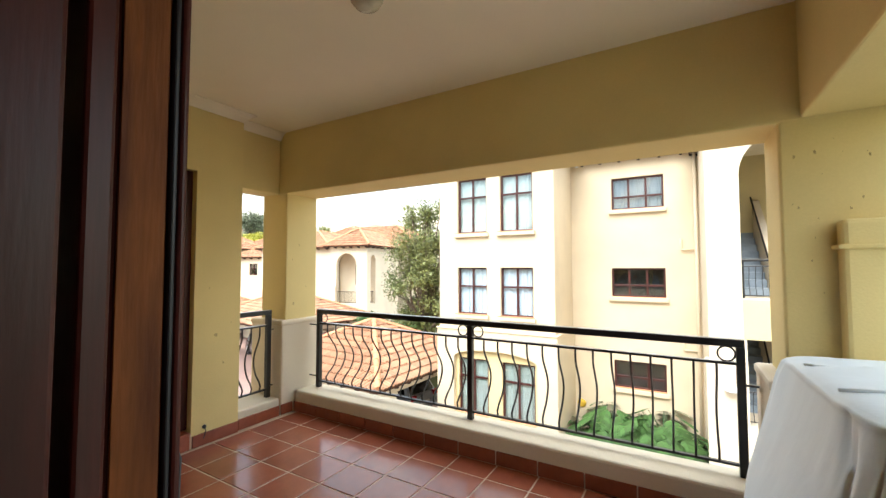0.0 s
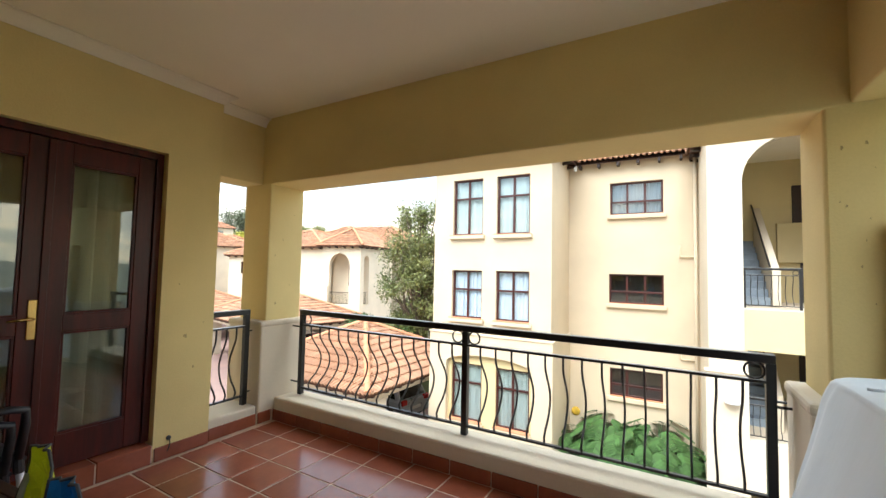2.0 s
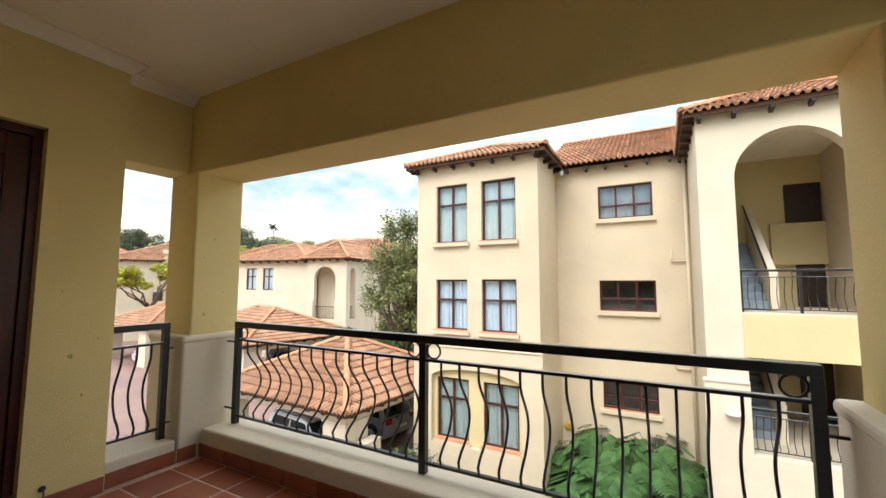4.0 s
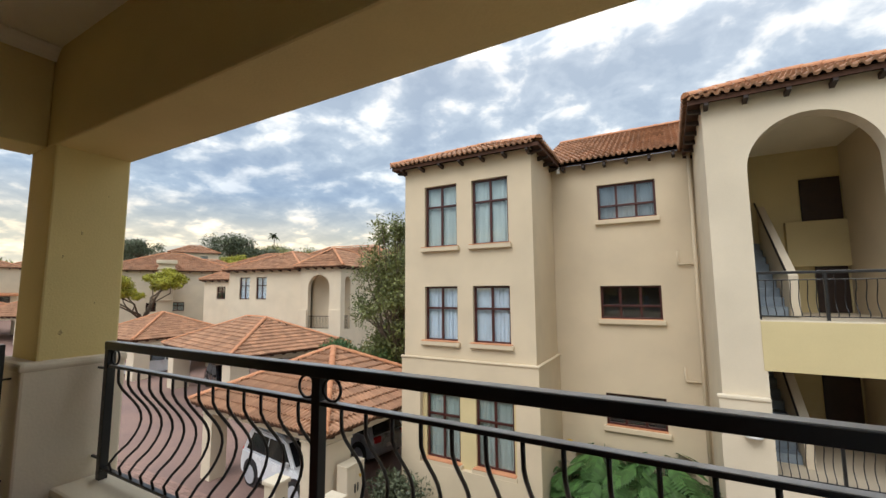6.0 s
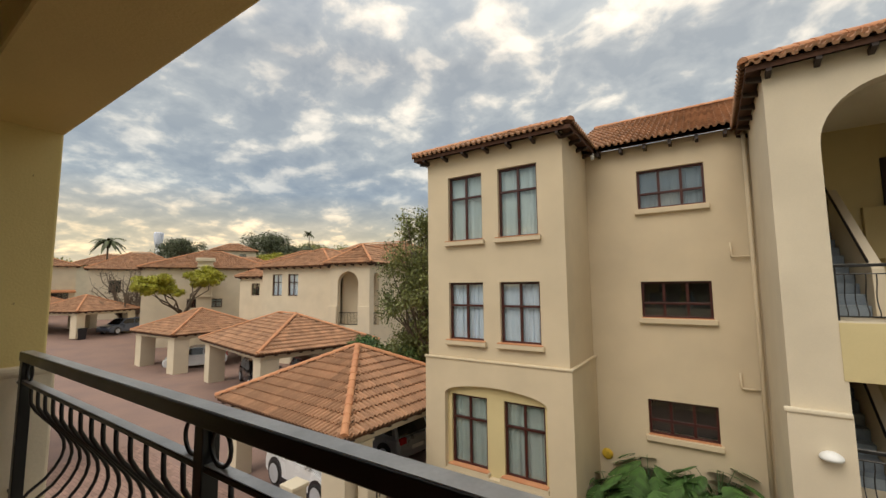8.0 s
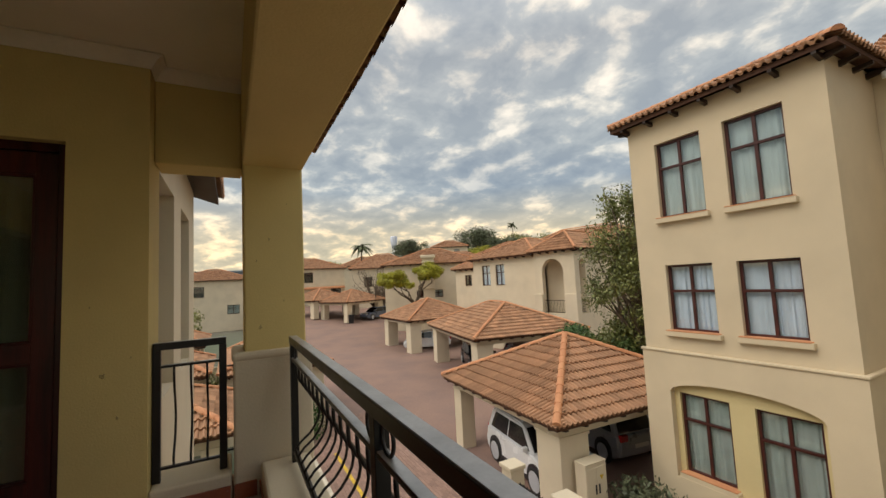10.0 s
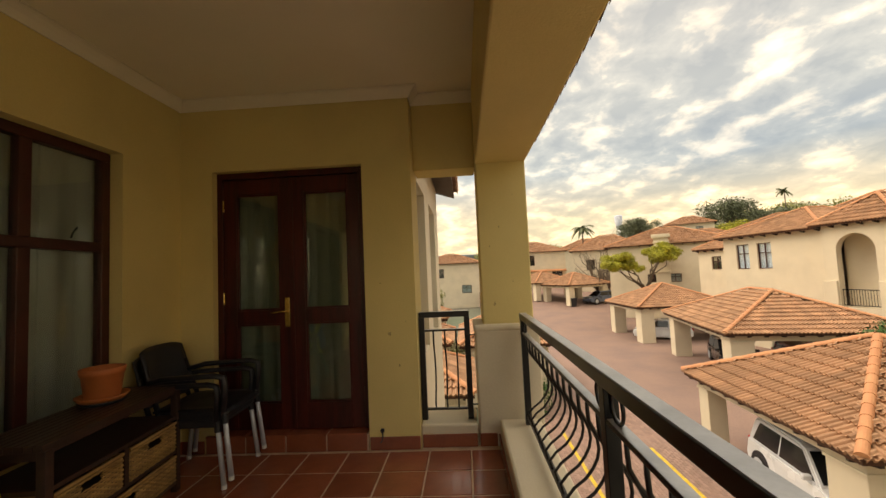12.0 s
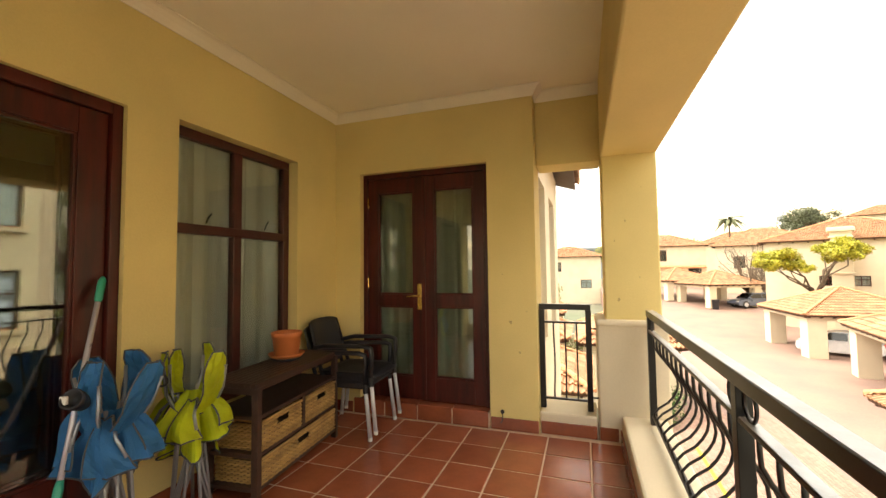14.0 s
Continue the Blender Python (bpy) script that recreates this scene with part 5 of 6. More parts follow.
car(-9.66, 10.53, -8, CARWHITE, 3.55, 1.70, 1.52, True, "white compact SUV with roof rails parked under a carport")
car(-10.05, 13.45, 172, CARSILVER, 3.6, 1.66, 1.46, False, "silver hatchback parked under a carport")
car(-23.0, 17.0, -20, CARDARK, 4.1, 1.75, 1.40, False, "dark car parked under a carport")
car(-20.6, 18.9, -20, CARRED, 4.1, 1.75, 1.40, False, "dark red car parked under a carport")
car(-31.9, 17.5, -118, CARWHITE, 4.0, 1.72, 1.50, False, "white hatchback parked under a carport")
car(-51.4, 19.4, -68, CARBLUE, 4.3, 1.75, 1.52, False, "slate-blue hatchback parked on the driveway", g=drive_height(-51.0))
binn = thing("wheelie_bin", pose(-49.4, 15.5, drive_height(-49.4)), "dark plastic wheelie bin on the driveway", "bin")
bm = box(-0.28, 0.28, -0.33, 0.33, 0, 0.95, 0.03)
for v in bm.verts:
    k = 0.82 + 0.18 * v.co.z / 0.95
    v.co.x *= k
    v.co.y *= k
part("body", bm, BLACKPLASTIC, binn)
part("lid", box(-0.31, 0.31, -0.36, 0.38, 0.955, 1.03, 0.02), BLACKPLASTIC, binn)


# ---- neighbouring houses ----
def house(cx, cy, turn, w, d, eave, rise, label, windows=(), g=G, name="house", mat=None, roof=True):
    """A plastered house; windows: (u, z, width, height, cols) on the front, local -y."""
    h = thing(name, pose(cx, cy, g, 0, 0, turn), label, "house")
    z = eave - g
    ops = [(u, u + ww, zz - g, zz - g + hh, 0) for u, zz, ww, hh, c in windows]
    part("wall", placed(wall_panel(w, -0.5, z, 0.3, ops), pose(-w / 2, -d / 2, 0)), mat or PALE, h)
    part("wall", box(w / 2 - 0.3, w / 2, -d / 2 + 0.302, d / 2, -0.5, z), mat or PALE, h)
    part("wall", box(-w / 2, -w / 2 + 0.3, -d / 2 + 0.302, d / 2, -0.5, z), mat or PALE, h)
    part("wall", box(-w / 2 + 0.302, w / 2 - 0.302, d / 2 - 0.3, d / 2, -0.5, z), mat or PALE, h)
    for i, (u, zz, ww, hh, c) in enumerate(windows):
        timber_window(h, pose(-w / 2 + u, -d / 2 + 0.09, zz - g), ww, hh, cols=c, split=0.62, cloth=CURTAIN_GREY if i % 2 else None, seed=i)
    if roof:
        hip_roof(h, w + 0.7, d + 0.7, rise, z, rafter_gap=0.9)
    return h


# house with the arched tower, seen beyond the carports
TX, TY, TT = -19.95, 22.30, 12
TO = 0.62
arch_house = thing("arched_house", pose(TX, TY, -3.85, 0, 0, TT), "two-storey cream house with an arched balcony tower", "house")
e = 3.02 + 3.85
part("tower_wall", placed(wall_panel(3.2, -0.5, e, 0.35, [(0.62, 2.32, 2.55, 6.30, 0.85)]), pose(-3.2 + TO, 0, 0)), PALE, arch_house)
part("tower_side_wall", placed(wall_panel(5.0, -0.5, e, 0.35, [(0.20, 0.95, 2.55, 6.20, 0.37)]), pose(TO, 0.352, 0, 0, 0, 90)), PALE, arch_house)
part("tower_base", box(-3.28 + TO, -2.62 + TO, -0.10, 0.0, -0.5, 3.9, 0.02), PALE, arch_house)
part("tower_base", box(-0.85 + TO, 0.08 + TO, -0.10, 0.0, -0.5, 3.9, 0.02), PALE, arch_house)
part("tower_back", box(-3.2 + TO, -0.36 + TO, 1.40, 1.60, -0.5, e), PALE, arch_house)
# pale soffit added to bounce light inside the arched opening
part("tower_soffit", box(-3.2 + TO, -0.36 + TO, 0.36, 1.40, e - 0.12, e - 0.02), PALE, arch_house)
part("balcony_floor", box(-3.2 + TO, -0.36 + TO, 0.36, 1.40, 2.35, 2.53), PALE, arch_house)
w = timber_window(arch_house, pose(-1.75 + TO, 1.36, 3.9), 0.9, 1.6, cols=2, split=0.6, cloth=None, sill=False)
for m in (pose(0, 0.18, 2.55),):
    rl = new("balcony_railing")
    rl.parent = arch_house
    for z in (0.08, 0.88):
        part("rail", box(-2.6 + TO, -0.85 + TO, 0.15, 0.19, 2.55 + z, 2.59 + z), IRON, rl)
    for k in range(15):
        part("bar", box(TO - 2.56 + k * 0.118, TO - 2.545 + k * 0.118, 0.16, 0.18, 2.63, 3.45), IRON, rl)
rl = new("side_railing")
rl.parent = arch_house
for z in (0.08, 0.88):
    part("rail", box(TO - 0.19, TO - 0.15, 0.57, 1.28, 2.55 + z, 2.59 + z), IRON, rl)
for k in range(6):
    part("bar", box(TO - 0.18, TO - 0.16, 0.60 + k * 0.118, 0.615 + k * 0.118, 2.63, 3.45), IRON, rl)
part("block_wall", placed(wall_panel(7.1, -0.5, e - 0.05, 0.3, [(1.0, 1.95, 4.6, 6.25, 0), (2.55, 3.5, 4.6, 6.25, 0), (0.9, 2.6, 0.6, 2.7, 0.3)]), pose(-9.7, 0.85, 0)), PALE, arch_house)
for u in (1.0, 2.55):
    timber_window(arch_house, pose(-9.7 + u, 0.94, 4.6), 0.95, 1.65, cols=2, split=0.62, cloth=CURTAIN_BLUE, seed=int(u * 3))
timber_window(arch_house, pose(-9.7 + 0.9, 1.0, 0.6), 1.7, 2.1, cols=3, split=0.7, cloth=None, sill=False)
part("block_side", box(-9.7, -9.4, 1.152, 6, -0.5, e - 0.05), PALE, arch_house)
part("low_wall", placed(wall_panel(4.0, -0.5, e - 0.7, 0.3, [(1.3, 2.2, 4.6, 5.6, 0)]), pose(-13.6, 2.2, 0)), PALE, arch_house)
timber_window(arch_house, pose(-13.6 + 1.3, 2.29, 4.6), 0.9, 1.0, cols=2, split=0.6, cloth=None)
part("low_side", box(-13.6, -13.3, 2.502, 8, -0.5, e - 0.7), PALE, arch_house)
hip_roof(arch_house, 3.2 + 0.7, 6.4, 1.35, e, at=(-1.6 + TO, 2.85), rafter_gap=0.7)
hip_roof(arch_house, 7.2, 8.6, 1.55, e - 0.05, at=(-6.45, 4.75), rafter_gap=0.8)
hip_roof(arch_house, 4.6, 7.0, 1.2, e - 0.7, at=(-11.6, 5.4), rafter_gap=0.8)
hip_roof(arch_house, 14, 9.0, 2.4, e + 0.15, at=(-4.5, 10.5), rafter_gap=1.0)
part("rear_wall", box(-9.4, 2.0, 6.6, 14, -0.5, e + 0.13), PALE, arch_house)

house(-43.9, 24.3, 62, 10.5, 9, 3.3, 1.9, "two-storey cream house with a terracotta hip roof", [(3.45, -0.40, 1.05, 0.8, 2), (5.3, -0.40, 1.05, 0.8, 2), (8.3, 0.9, 1.0, 1.2, 2)])
chim = thing("chimney", pose(-40.1, 21.82, G, 0, 0, 62), "cream plastered chimney stack on a house front", "chimney")
part("chimney_shaft", box(-0.62, 0.62, -0.40, 0.45, 0, 8.25, 0.03), PALE, chim)
for zb in (7.75, 4.9):
    part("string_course", box(-0.72, 0.72, -0.50, 0.55, zb, zb + 0.14, 0.03), PALE, chim)
part("cap", box(-0.8, 0.8, -0.58, 0.58, 8.25, 8.6, 0.05), PALE, chim)
h_mid = house(-73.5, 14.2, 86, 11.5, 9, 4.4, 2.0, "two-storey cream house with a terracotta roof", [(4.9, 2.1, 1.5, 1.7, 2), (1.0, 2.1, 1.4, 1.5, 2), (9.2, -0.6, 1.7, 1.6, 2)])
ledge = box(-5.75, 5.75, -5.1, -4.5, 5.55, 5.75, 0.03)
for v in ledge.verts:
    if v.co.y < -4.8:
        v.co.z -= 0.18
part("ledge_roof", ledge, RIDGE, h_mid, "narrow tiled ledge roof")
house(-64.5, 25.2, 70, 10, 8, 3.9, 2.4, "two-storey cream house with a terracotta roof", [(2.0, 1.0, 1.2, 1.5, 2)])
house(-71.0, 0.3, 90, 9.5, 8, 3.05, 1.7, "two-storey cream house with a terracotta roof", [(2.0, 0.7, 1.6, 1.5, 2), (6.5, -1.9, 1.6, 1.3, 2)])
house(-82.0, 47.6, 62, 8.0, 6.5, 8.9, 1.7, "cream hillside house with a terracotta roof", [(1.5, 7.2, 1.2, 1.1, 2), (5.0, 7.2, 1.2, 1.1, 2)])
house(-62.0, 37.0, 55, 14, 9, 4.3, 1.9, "cream house with a terracotta roof", [(4.0, 2.2, 1.4, 1.2, 2)])
house(-88.0, 30.0, 70, 12, 9, 5.4, 2.2, "cream house with a terracotta roof", [(4.0, 3.2, 1.4, 1.2, 2)])
house(-92.0, -6.0, 90, 12, 9, 3.6, 1.9, "cream house with a terracotta roof", [(4.0, 1.4, 1.4, 1.2, 2)])
house(-47.0, 41.0, 40, 14, 9, 4.4, 2.2, "cream house with a terracotta roof", [(4.0, 2.4, 1.4, 1.2, 2)])
structure("wall_garden", box(-24.0, -23.75, -8, 3.4, G, G + 1.9), PALE, "cream garden wall")

# ---- trees and planting ----
def leaf_cloud(name, blobs, count, size, mat, parent, seed, squash=1.0):
    """Many small leaves scattered in and near the surface of the given balls (x, y, z, r)."""
    rnd = np.random.RandomState(seed)
    vol = np.array([b[3] ** 2 for b in blobs])
    pick = rnd.choice(len(blobs), count, p=vol / vol.sum())
    b = np.array(blobs)[pick]
    d = rnd.normal(size=(count, 3))
    d /= np.linalg.norm(d, axis=1)[:, None]
    rad = b[:, 3] * (0.25 + 1.15 * rnd.rand(count) ** 0.8)
    c = b[:, :3] + d * rad[:, None] * np.array([1, 1, squash])
    a1 = rnd.normal(size=(count, 3))
    a1 /= np.linalg.norm(a1, axis=1)[:, None]
    a2 = np.cross(a1, d + 0.3 * rnd.normal(size=(count, 3)))
    a2 /= np.linalg.norm(a2, axis=1)[:, None] + 1e-6
    s = size * (0.6 + 0.8 * rnd.rand(count))[:, None]
    v = np.stack([c - a1 * s, c + a2 * s * 0.42, c + a1 * s, c - a2 * s * 0.42], axis=1).reshape(-1, 3)
    me = bpy.data.meshes.new(name)
    me.from_pydata(v.tolist(), [], [(4 * i, 4 * i + 1, 4 * i + 2, 4 * i + 3) for i in range(count)])
    me.materials.append(mat)
    o = new(name, me)
    o.parent = parent
    o["kind"] = "stuff"
    return o


def limbs(base, tips, r, rnd, wiggle=0.25):
    bm = bmesh.new()
    for tip in tips:
        base_v, tip_v = Vector(base), Vector(tip)
        pts, rad = [], []
        for k in range(6):
            s = k / 5
            p = base_v.lerp(tip_v, s) + Vector((rnd.uniform(-1, 1), rnd.uniform(-1, 1), rnd.uniform(-0.3, 0.6))) * wiggle * math.sin(math.pi * s)
            pts.append(p)
            rad.append(r * (1 - 0.82 * s))
        tube(pts, rad, 6, bm)
    return bm


def tree(x, y, g, blobs, trunk_h, r, mat, leaves, size, label, seed, name="tree", squash=1.0, arms=99, crook=0.25):
    rnd = random.Random(seed)
    t = thing(name, pose(x, y, g), label, "tree")
    part("trunk", tube([(0, 0, -0.2), (0.04, 0.02, trunk_h * 0.4), (-0.03, 0.05, trunk_h * 0.75), (0, 0, trunk_h)], [r * 1.3, r, r * 0.85, r * 0.7], 10), BARK, t, "", True)
    part("branch_work", limbs((0, 0, trunk_h * 0.92), [(b[0], b[1], b[2] + b[3] * 0.2) for b in blobs[:arms]], r * 0.6, rnd, crook), BARK, t, "", True)["kind"] = "stuff"
    if leaves:
        leaf_cloud("crown", blobs, leaves, size, mat, t, seed, squash)
    return t


rnd = random.Random(11)
blobs = []
for k in range(78):
    z = rnd.uniform(2.6, 8.6)
    wdt = 1.95 * math.sin(math.pi * min(1, max(0.08, (z - 1.6) / 8.4))) ** 0.7
    a = rnd.uniform(0, 2 * math.pi)
    q = rnd.uniform(0.2, 1.0) * wdt
    blobs.append((math.cos(a) * q, math.sin(a) * q, z, rnd.uniform(0.28, 0.55)))
tree(-10.35, 16.65, G, blobs, 2.6, 0.15, LEAF_GROVE, 23000, 0.07, "tall olive-green tree with a loose upright crown", 3)
blobs = []
for cy, cz, ry, rz, n in ((-2.3, 5.95, 1.5, 0.75, 26), (-0.7, 5.6, 0.6, 0.35, 5), (1.7, 6.75, 1.4, 0.70, 22)):
    for k in range(n):
        a, q = rnd.uniform(0, 2 * math.pi), rnd.uniform(0.15, 1.0) ** 0.6
        blobs.append((rnd.uniform(-1.1, 1.1), cy + math.cos(a) * q * ry, cz + math.sin(a) * q * rz, rnd.uniform(0.28, 0.48)))
rnd.shuffle(blobs)
tree(-38.3, 19.2, G, blobs, 3.7, 0.15, LEAF_LIME, 19000, 0.10, "spreading tree with sparse lime-yellow leaves", 5, squash=0.72, arms=12, crook=0.35)
for i, (x, y, s) in enumerate(((-52.6, 19.8, 1.0), (-60.0, 23.5, 1.1), (-86, 50, 1.2))):
    b = []
    rn = random.Random(30 + i)
    for k in range(22):
        a, q = rn.uniform(0, 6.28), rn.uniform(0.4, 3.4)
        b.append((math.cos(a) * q * s, math.sin(a) * q * s, (5.0 + rn.uniform(0, 4) - q * 0.5) * s, 0.4))
    t = tree(x, y, ground_height(x, y), b, 2.6 * s, 0.2, LEAF_TREE, 0, 0.1, "bare winter tree with fine grey branches", 50 + i)
    tw = bmesh.new()
    for q in b:
        for k in range(7):
            p = Vector(q[:3]) * rn.uniform(0.7, 1.0)
            d = Vector((rn.uniform(-1, 1), rn.uniform(-1, 1), rn.uniform(-0.2, 1.2)))
            tube([p, p + d * 0.5, p + d * 1.0 + Vector((rn.uniform(-0.3, 0.3), rn.uniform(-0.3, 0.3), 0.1))], [0.025, 0.018, 0.008], 4, tw)
    part("twigs", tw, BARK, t)["kind"] = "stuff"
# far umbrella trees, dark round trees and palms on the hill
far = [(-95, 64, 15.2, 6.6, LEAF_DARK), (-104, 75, 14.5, 5.5, LEAF_DARK), (-100, 45.9, 12.8, 4.6, LEAF_DARK), (-118, 100, 18.5, 9, LEAF_TREE), (-125, 90, 16.5, 8, LEAF_TREE), (-106, 36, 8.6, 5.0, LEAF_TREE), (-112, 52, 12, 6, LEAF_DARK),
       (-115, 24, 8.0, 6.0, LEAF_TREE), (-118, 12, 7.0, 6.5, LEAF_TREE), (-110, -4, 6.4, 5.0, LEAF_DARK), (-104, -12, 6.2, 5.5, LEAF_DARK), (-90, 72, 12, 7, LEAF_DARK),
       (-120, 80, 14, 8, LEAF_TREE), (-75, 80, 12, 8, LEAF_DARK), (-60, 90, 12, 8, LEAF_TREE), (-80, 56, 9.0, 4.0, LEAF_LIME), (-70, 27, 4.2, 3.2, LEAF_TREE), (-50, -7, 1.0, 4.0, LEAF_TREE), (-40, -3.0, -0.2, 3.2, LEAF_TREE)]
for i, (x, y, top, r, mt) in enumerate(far):
    g0 = ground_height(x, y)
    hh = top - g0
    rn = random.Random(70 + i)
    b = [(rn.uniform(-0.75, 0.75) * r, rn.uniform(-0.75, 0.75) * r, hh - r * 0.35 + rn.uniform(-0.28, 0.22) * r, r * rn.uniform(0.22, 0.38)) for k in range(15)]
    tree(x, y, g0, b, max(0.8, hh - r * 0.6), 0.25, mt, 5200, 0.03 * r + 0.07, "broad dark tree on the far hillside" if mt is LEAF_DARK else "leafy tree among the houses", 90 + i, squash=0.6)
def palm(x, y, top, seed, size=1.0):
    g0 = ground_height(x, y)
    hh = top - g0
    t = thing("palm_tree", pose(x, y, g0), "tall palm tree with drooping fronds", "palm tree")
    part("trunk", tube([(0, 0, 0), (0.1, 0, hh * 0.5), (0, 0, hh)], [0.2, 0.15, 0.12], 8), BARK, t, "", True)
    rn = random.Random(seed)
    bm = bmesh.new()
    for k in range(26):
        a, up = rn.uniform(0, 6.28), rn.uniform(-0.3, 0.9)
        pts = []
        for s in range(6):
            q = s / 5 * 2.4 * size
            pts.append(Vector((math.cos(a) * q, math.sin(a) * q, hh + up * q - 0.32 * q * q)))
        side = Vector((-math.sin(a), math.cos(a), 0))
        for p, q2, w1, w2 in zip(pts, pts[1:], [size * f for f in (0.1, 0.3, 0.34, 0.3, 0.2)], [size * f for f in (0.3, 0.34, 0.3, 0.2, 0.04)]):
            for sg in (-1, 1):
                bm.faces.new([bm.verts.new(v) for v in (p, p + side * w1 * sg - Vector((0, 0, 0.1)), q2 + side * w2 * sg - Vector((0, 0, 0.12)), q2)])
    part("crown", bm, LEAF_PALM, t)


palm(-80.0, 26.05, 9.2, 1, 0.95)
palm(-110, 88.05, 19.5, 2, 0.8)
wt = thing("water_tower", pose(-150, 59.9, 3.7), "white flared water tower on the far hill", "water tower")
part("stem", lathe([(0.9, -6), (0.8, 0), (0.7, 4), (0.75, 11)], 20), WHITEPLASTIC, wt, "", True)
part("tank", lathe([(0.75, 11), (1.2, 13.2), (1.45, 16), (1.3, 16.3)], 20), CURTAIN_BLUE, wt, "", True)
shed = thing("far_hall", pose(-150, 6, ground_height(-150, 6)), "long pale-blue hall on the horizon", "hall")
part("wall", box(-5, 5, -14, 22, -1, 9.5), BLUESTAIR, shed)
part("roof", box(-6, 6, -15, 23, 9.5, 10.2, 0.1), BLUESTAIR, shed)

# shrubs
def shrub(x, y, z, r, mat, count, size, label, seed, squash=0.8):
    s = thing("shrub", pose(x, y, z), label, "shrub")
    rn = random.Random(seed)
    b = [(rn.uniform(-0.5, 0.5) * r, rn.uniform(-0.5, 0.5) * r, r * 0.65 + rn.uniform(-0.3, 0.3) * r, r * rn.uniform(0.45, 0.6)) for k in range(7)]
    part("stems", limbs((0, 0, 0), [q[:3] for q in b], 0.03, rn, 0.05), BARK, s)["kind"] = "stuff"
    leaf_cloud("foliage", b, count, size, mat, s, seed, squash)
    return s


shrub(-14.0, 16.87, G + 2.2, 0.85, LEAF_FERN, 2600, 0.07, "round clipped bright green shrub", 1)
structure("planter_bank", box(-15.2, -9.6, 15.4, 18.0, G, G + 2.22), SOIL, "raised planted bank", "bank")
for i, (x, y) in enumerate(((-12.6, 15.9), (-11.8, 16.4), (-10.6, 15.8))):
    shrub(x, y, G + 2.2, 0.8, LEAF_TREE if i == 1 else LEAF, 1800, 0.08, "loose green shrub below the tree", 10 + i)
shrub(-6.2, 10.55, G, 0.75, LEAF_DARK, 2200, 0.06, "low dark green shrub beside the building", 20)
shrub(-16.5, 5.0, G, 1.0, LEAF_FERN, 2200, 0.07, "bright green shrub beside the driveway", 21)
shrub(-22.0, 1.5, G, 1.4, LEAF_TREE, 2600, 0.09, "loose green shrub among the roofs", 22)


def fern_plant(x, y, z, h, spread, seed, label="large ferny garden plant with deeply cut green leaves"):
    """A clump of arching stalks, each with a deeply cut leaf of many narrow lobes."""
    p = thing("garden_plant", pose(x, y, z), label, "plant", "plants in the bed")
    rn = random.Random(seed)
    stalks, bl = bmesh.new(), bmesh.new()
    for k in range(40):
        a, ln = rn.uniform(0, 6.28), rn.uniform(0.25, 1.0)
        out = spread * ln
        tip = Vector((math.cos(a) * out, math.sin(a) * out, h * rn.uniform(0.55, 1.0)))
        mid = Vector((tip.x * 0.35, tip.y * 0.35, tip.z * 0.8))
        tube([(0, 0, 0), mid, tip], [0.014, 0.010, 0.006], 5, stalks)
        d = Vector((math.cos(a), math.sin(a), -0.35)).normalized()
        side = Vector((-math.sin(a), math.cos(a), 0))
        L = rn.uniform(0.34, 0.56)
        for s in range(9):
            q = tip + d * L * s / 9 - Vector((0, 0, 0.12 * (s / 9) ** 2))
            wl2 = L * 0.62 * math.sin(math.pi * (0.18 + 0.75 * s / 9)) ** 0.8
            for sg in (-1, 1):
                e2 = q + side * sg * wl2 + d * wl2 * 0.45 - Vector((0, 0, 0.10 * wl2 / L))
                t = d * 0.028
                m2 = q.lerp(e2, 0.55) + Vector((0, 0, 0.015))
                bl.faces.new([bl.verts.new(v) for v in (q - t, m2 - t * 1.2, e2, m2 + t * 1.2, q + t)])
    part("stalks", stalks, LEAF_FERN, p)["kind"] = "stuff"
    part("leaves", bl, LEAF_FERN, p)["kind"] = "stuff"
    return p


for i, (x, y, h, s) in enumerate(((-2.0, 12.2, 1.2, 0.55), (-1.3, 12.1, 1.6, 0.75), (-0.6, 11.9, 1.75, 0.8), (0.1, 12.1, 1.5, 0.7), (-1.8, 11.5, 0.9, 0.55), (-0.9, 11.3, 1.2, 0.65), (0.2, 11.4, 1.1, 0.6), (-2.3, 12.6, 1.2, 0.45), (-0.2, 12.7, 1.8, 0.7), (-1.5, 12.8, 1.7, 0.6), (0.5, 12.6, 1.3, 0.5))):
    fern_plant(x, y, G + 0.03, h, s, 200 + i)

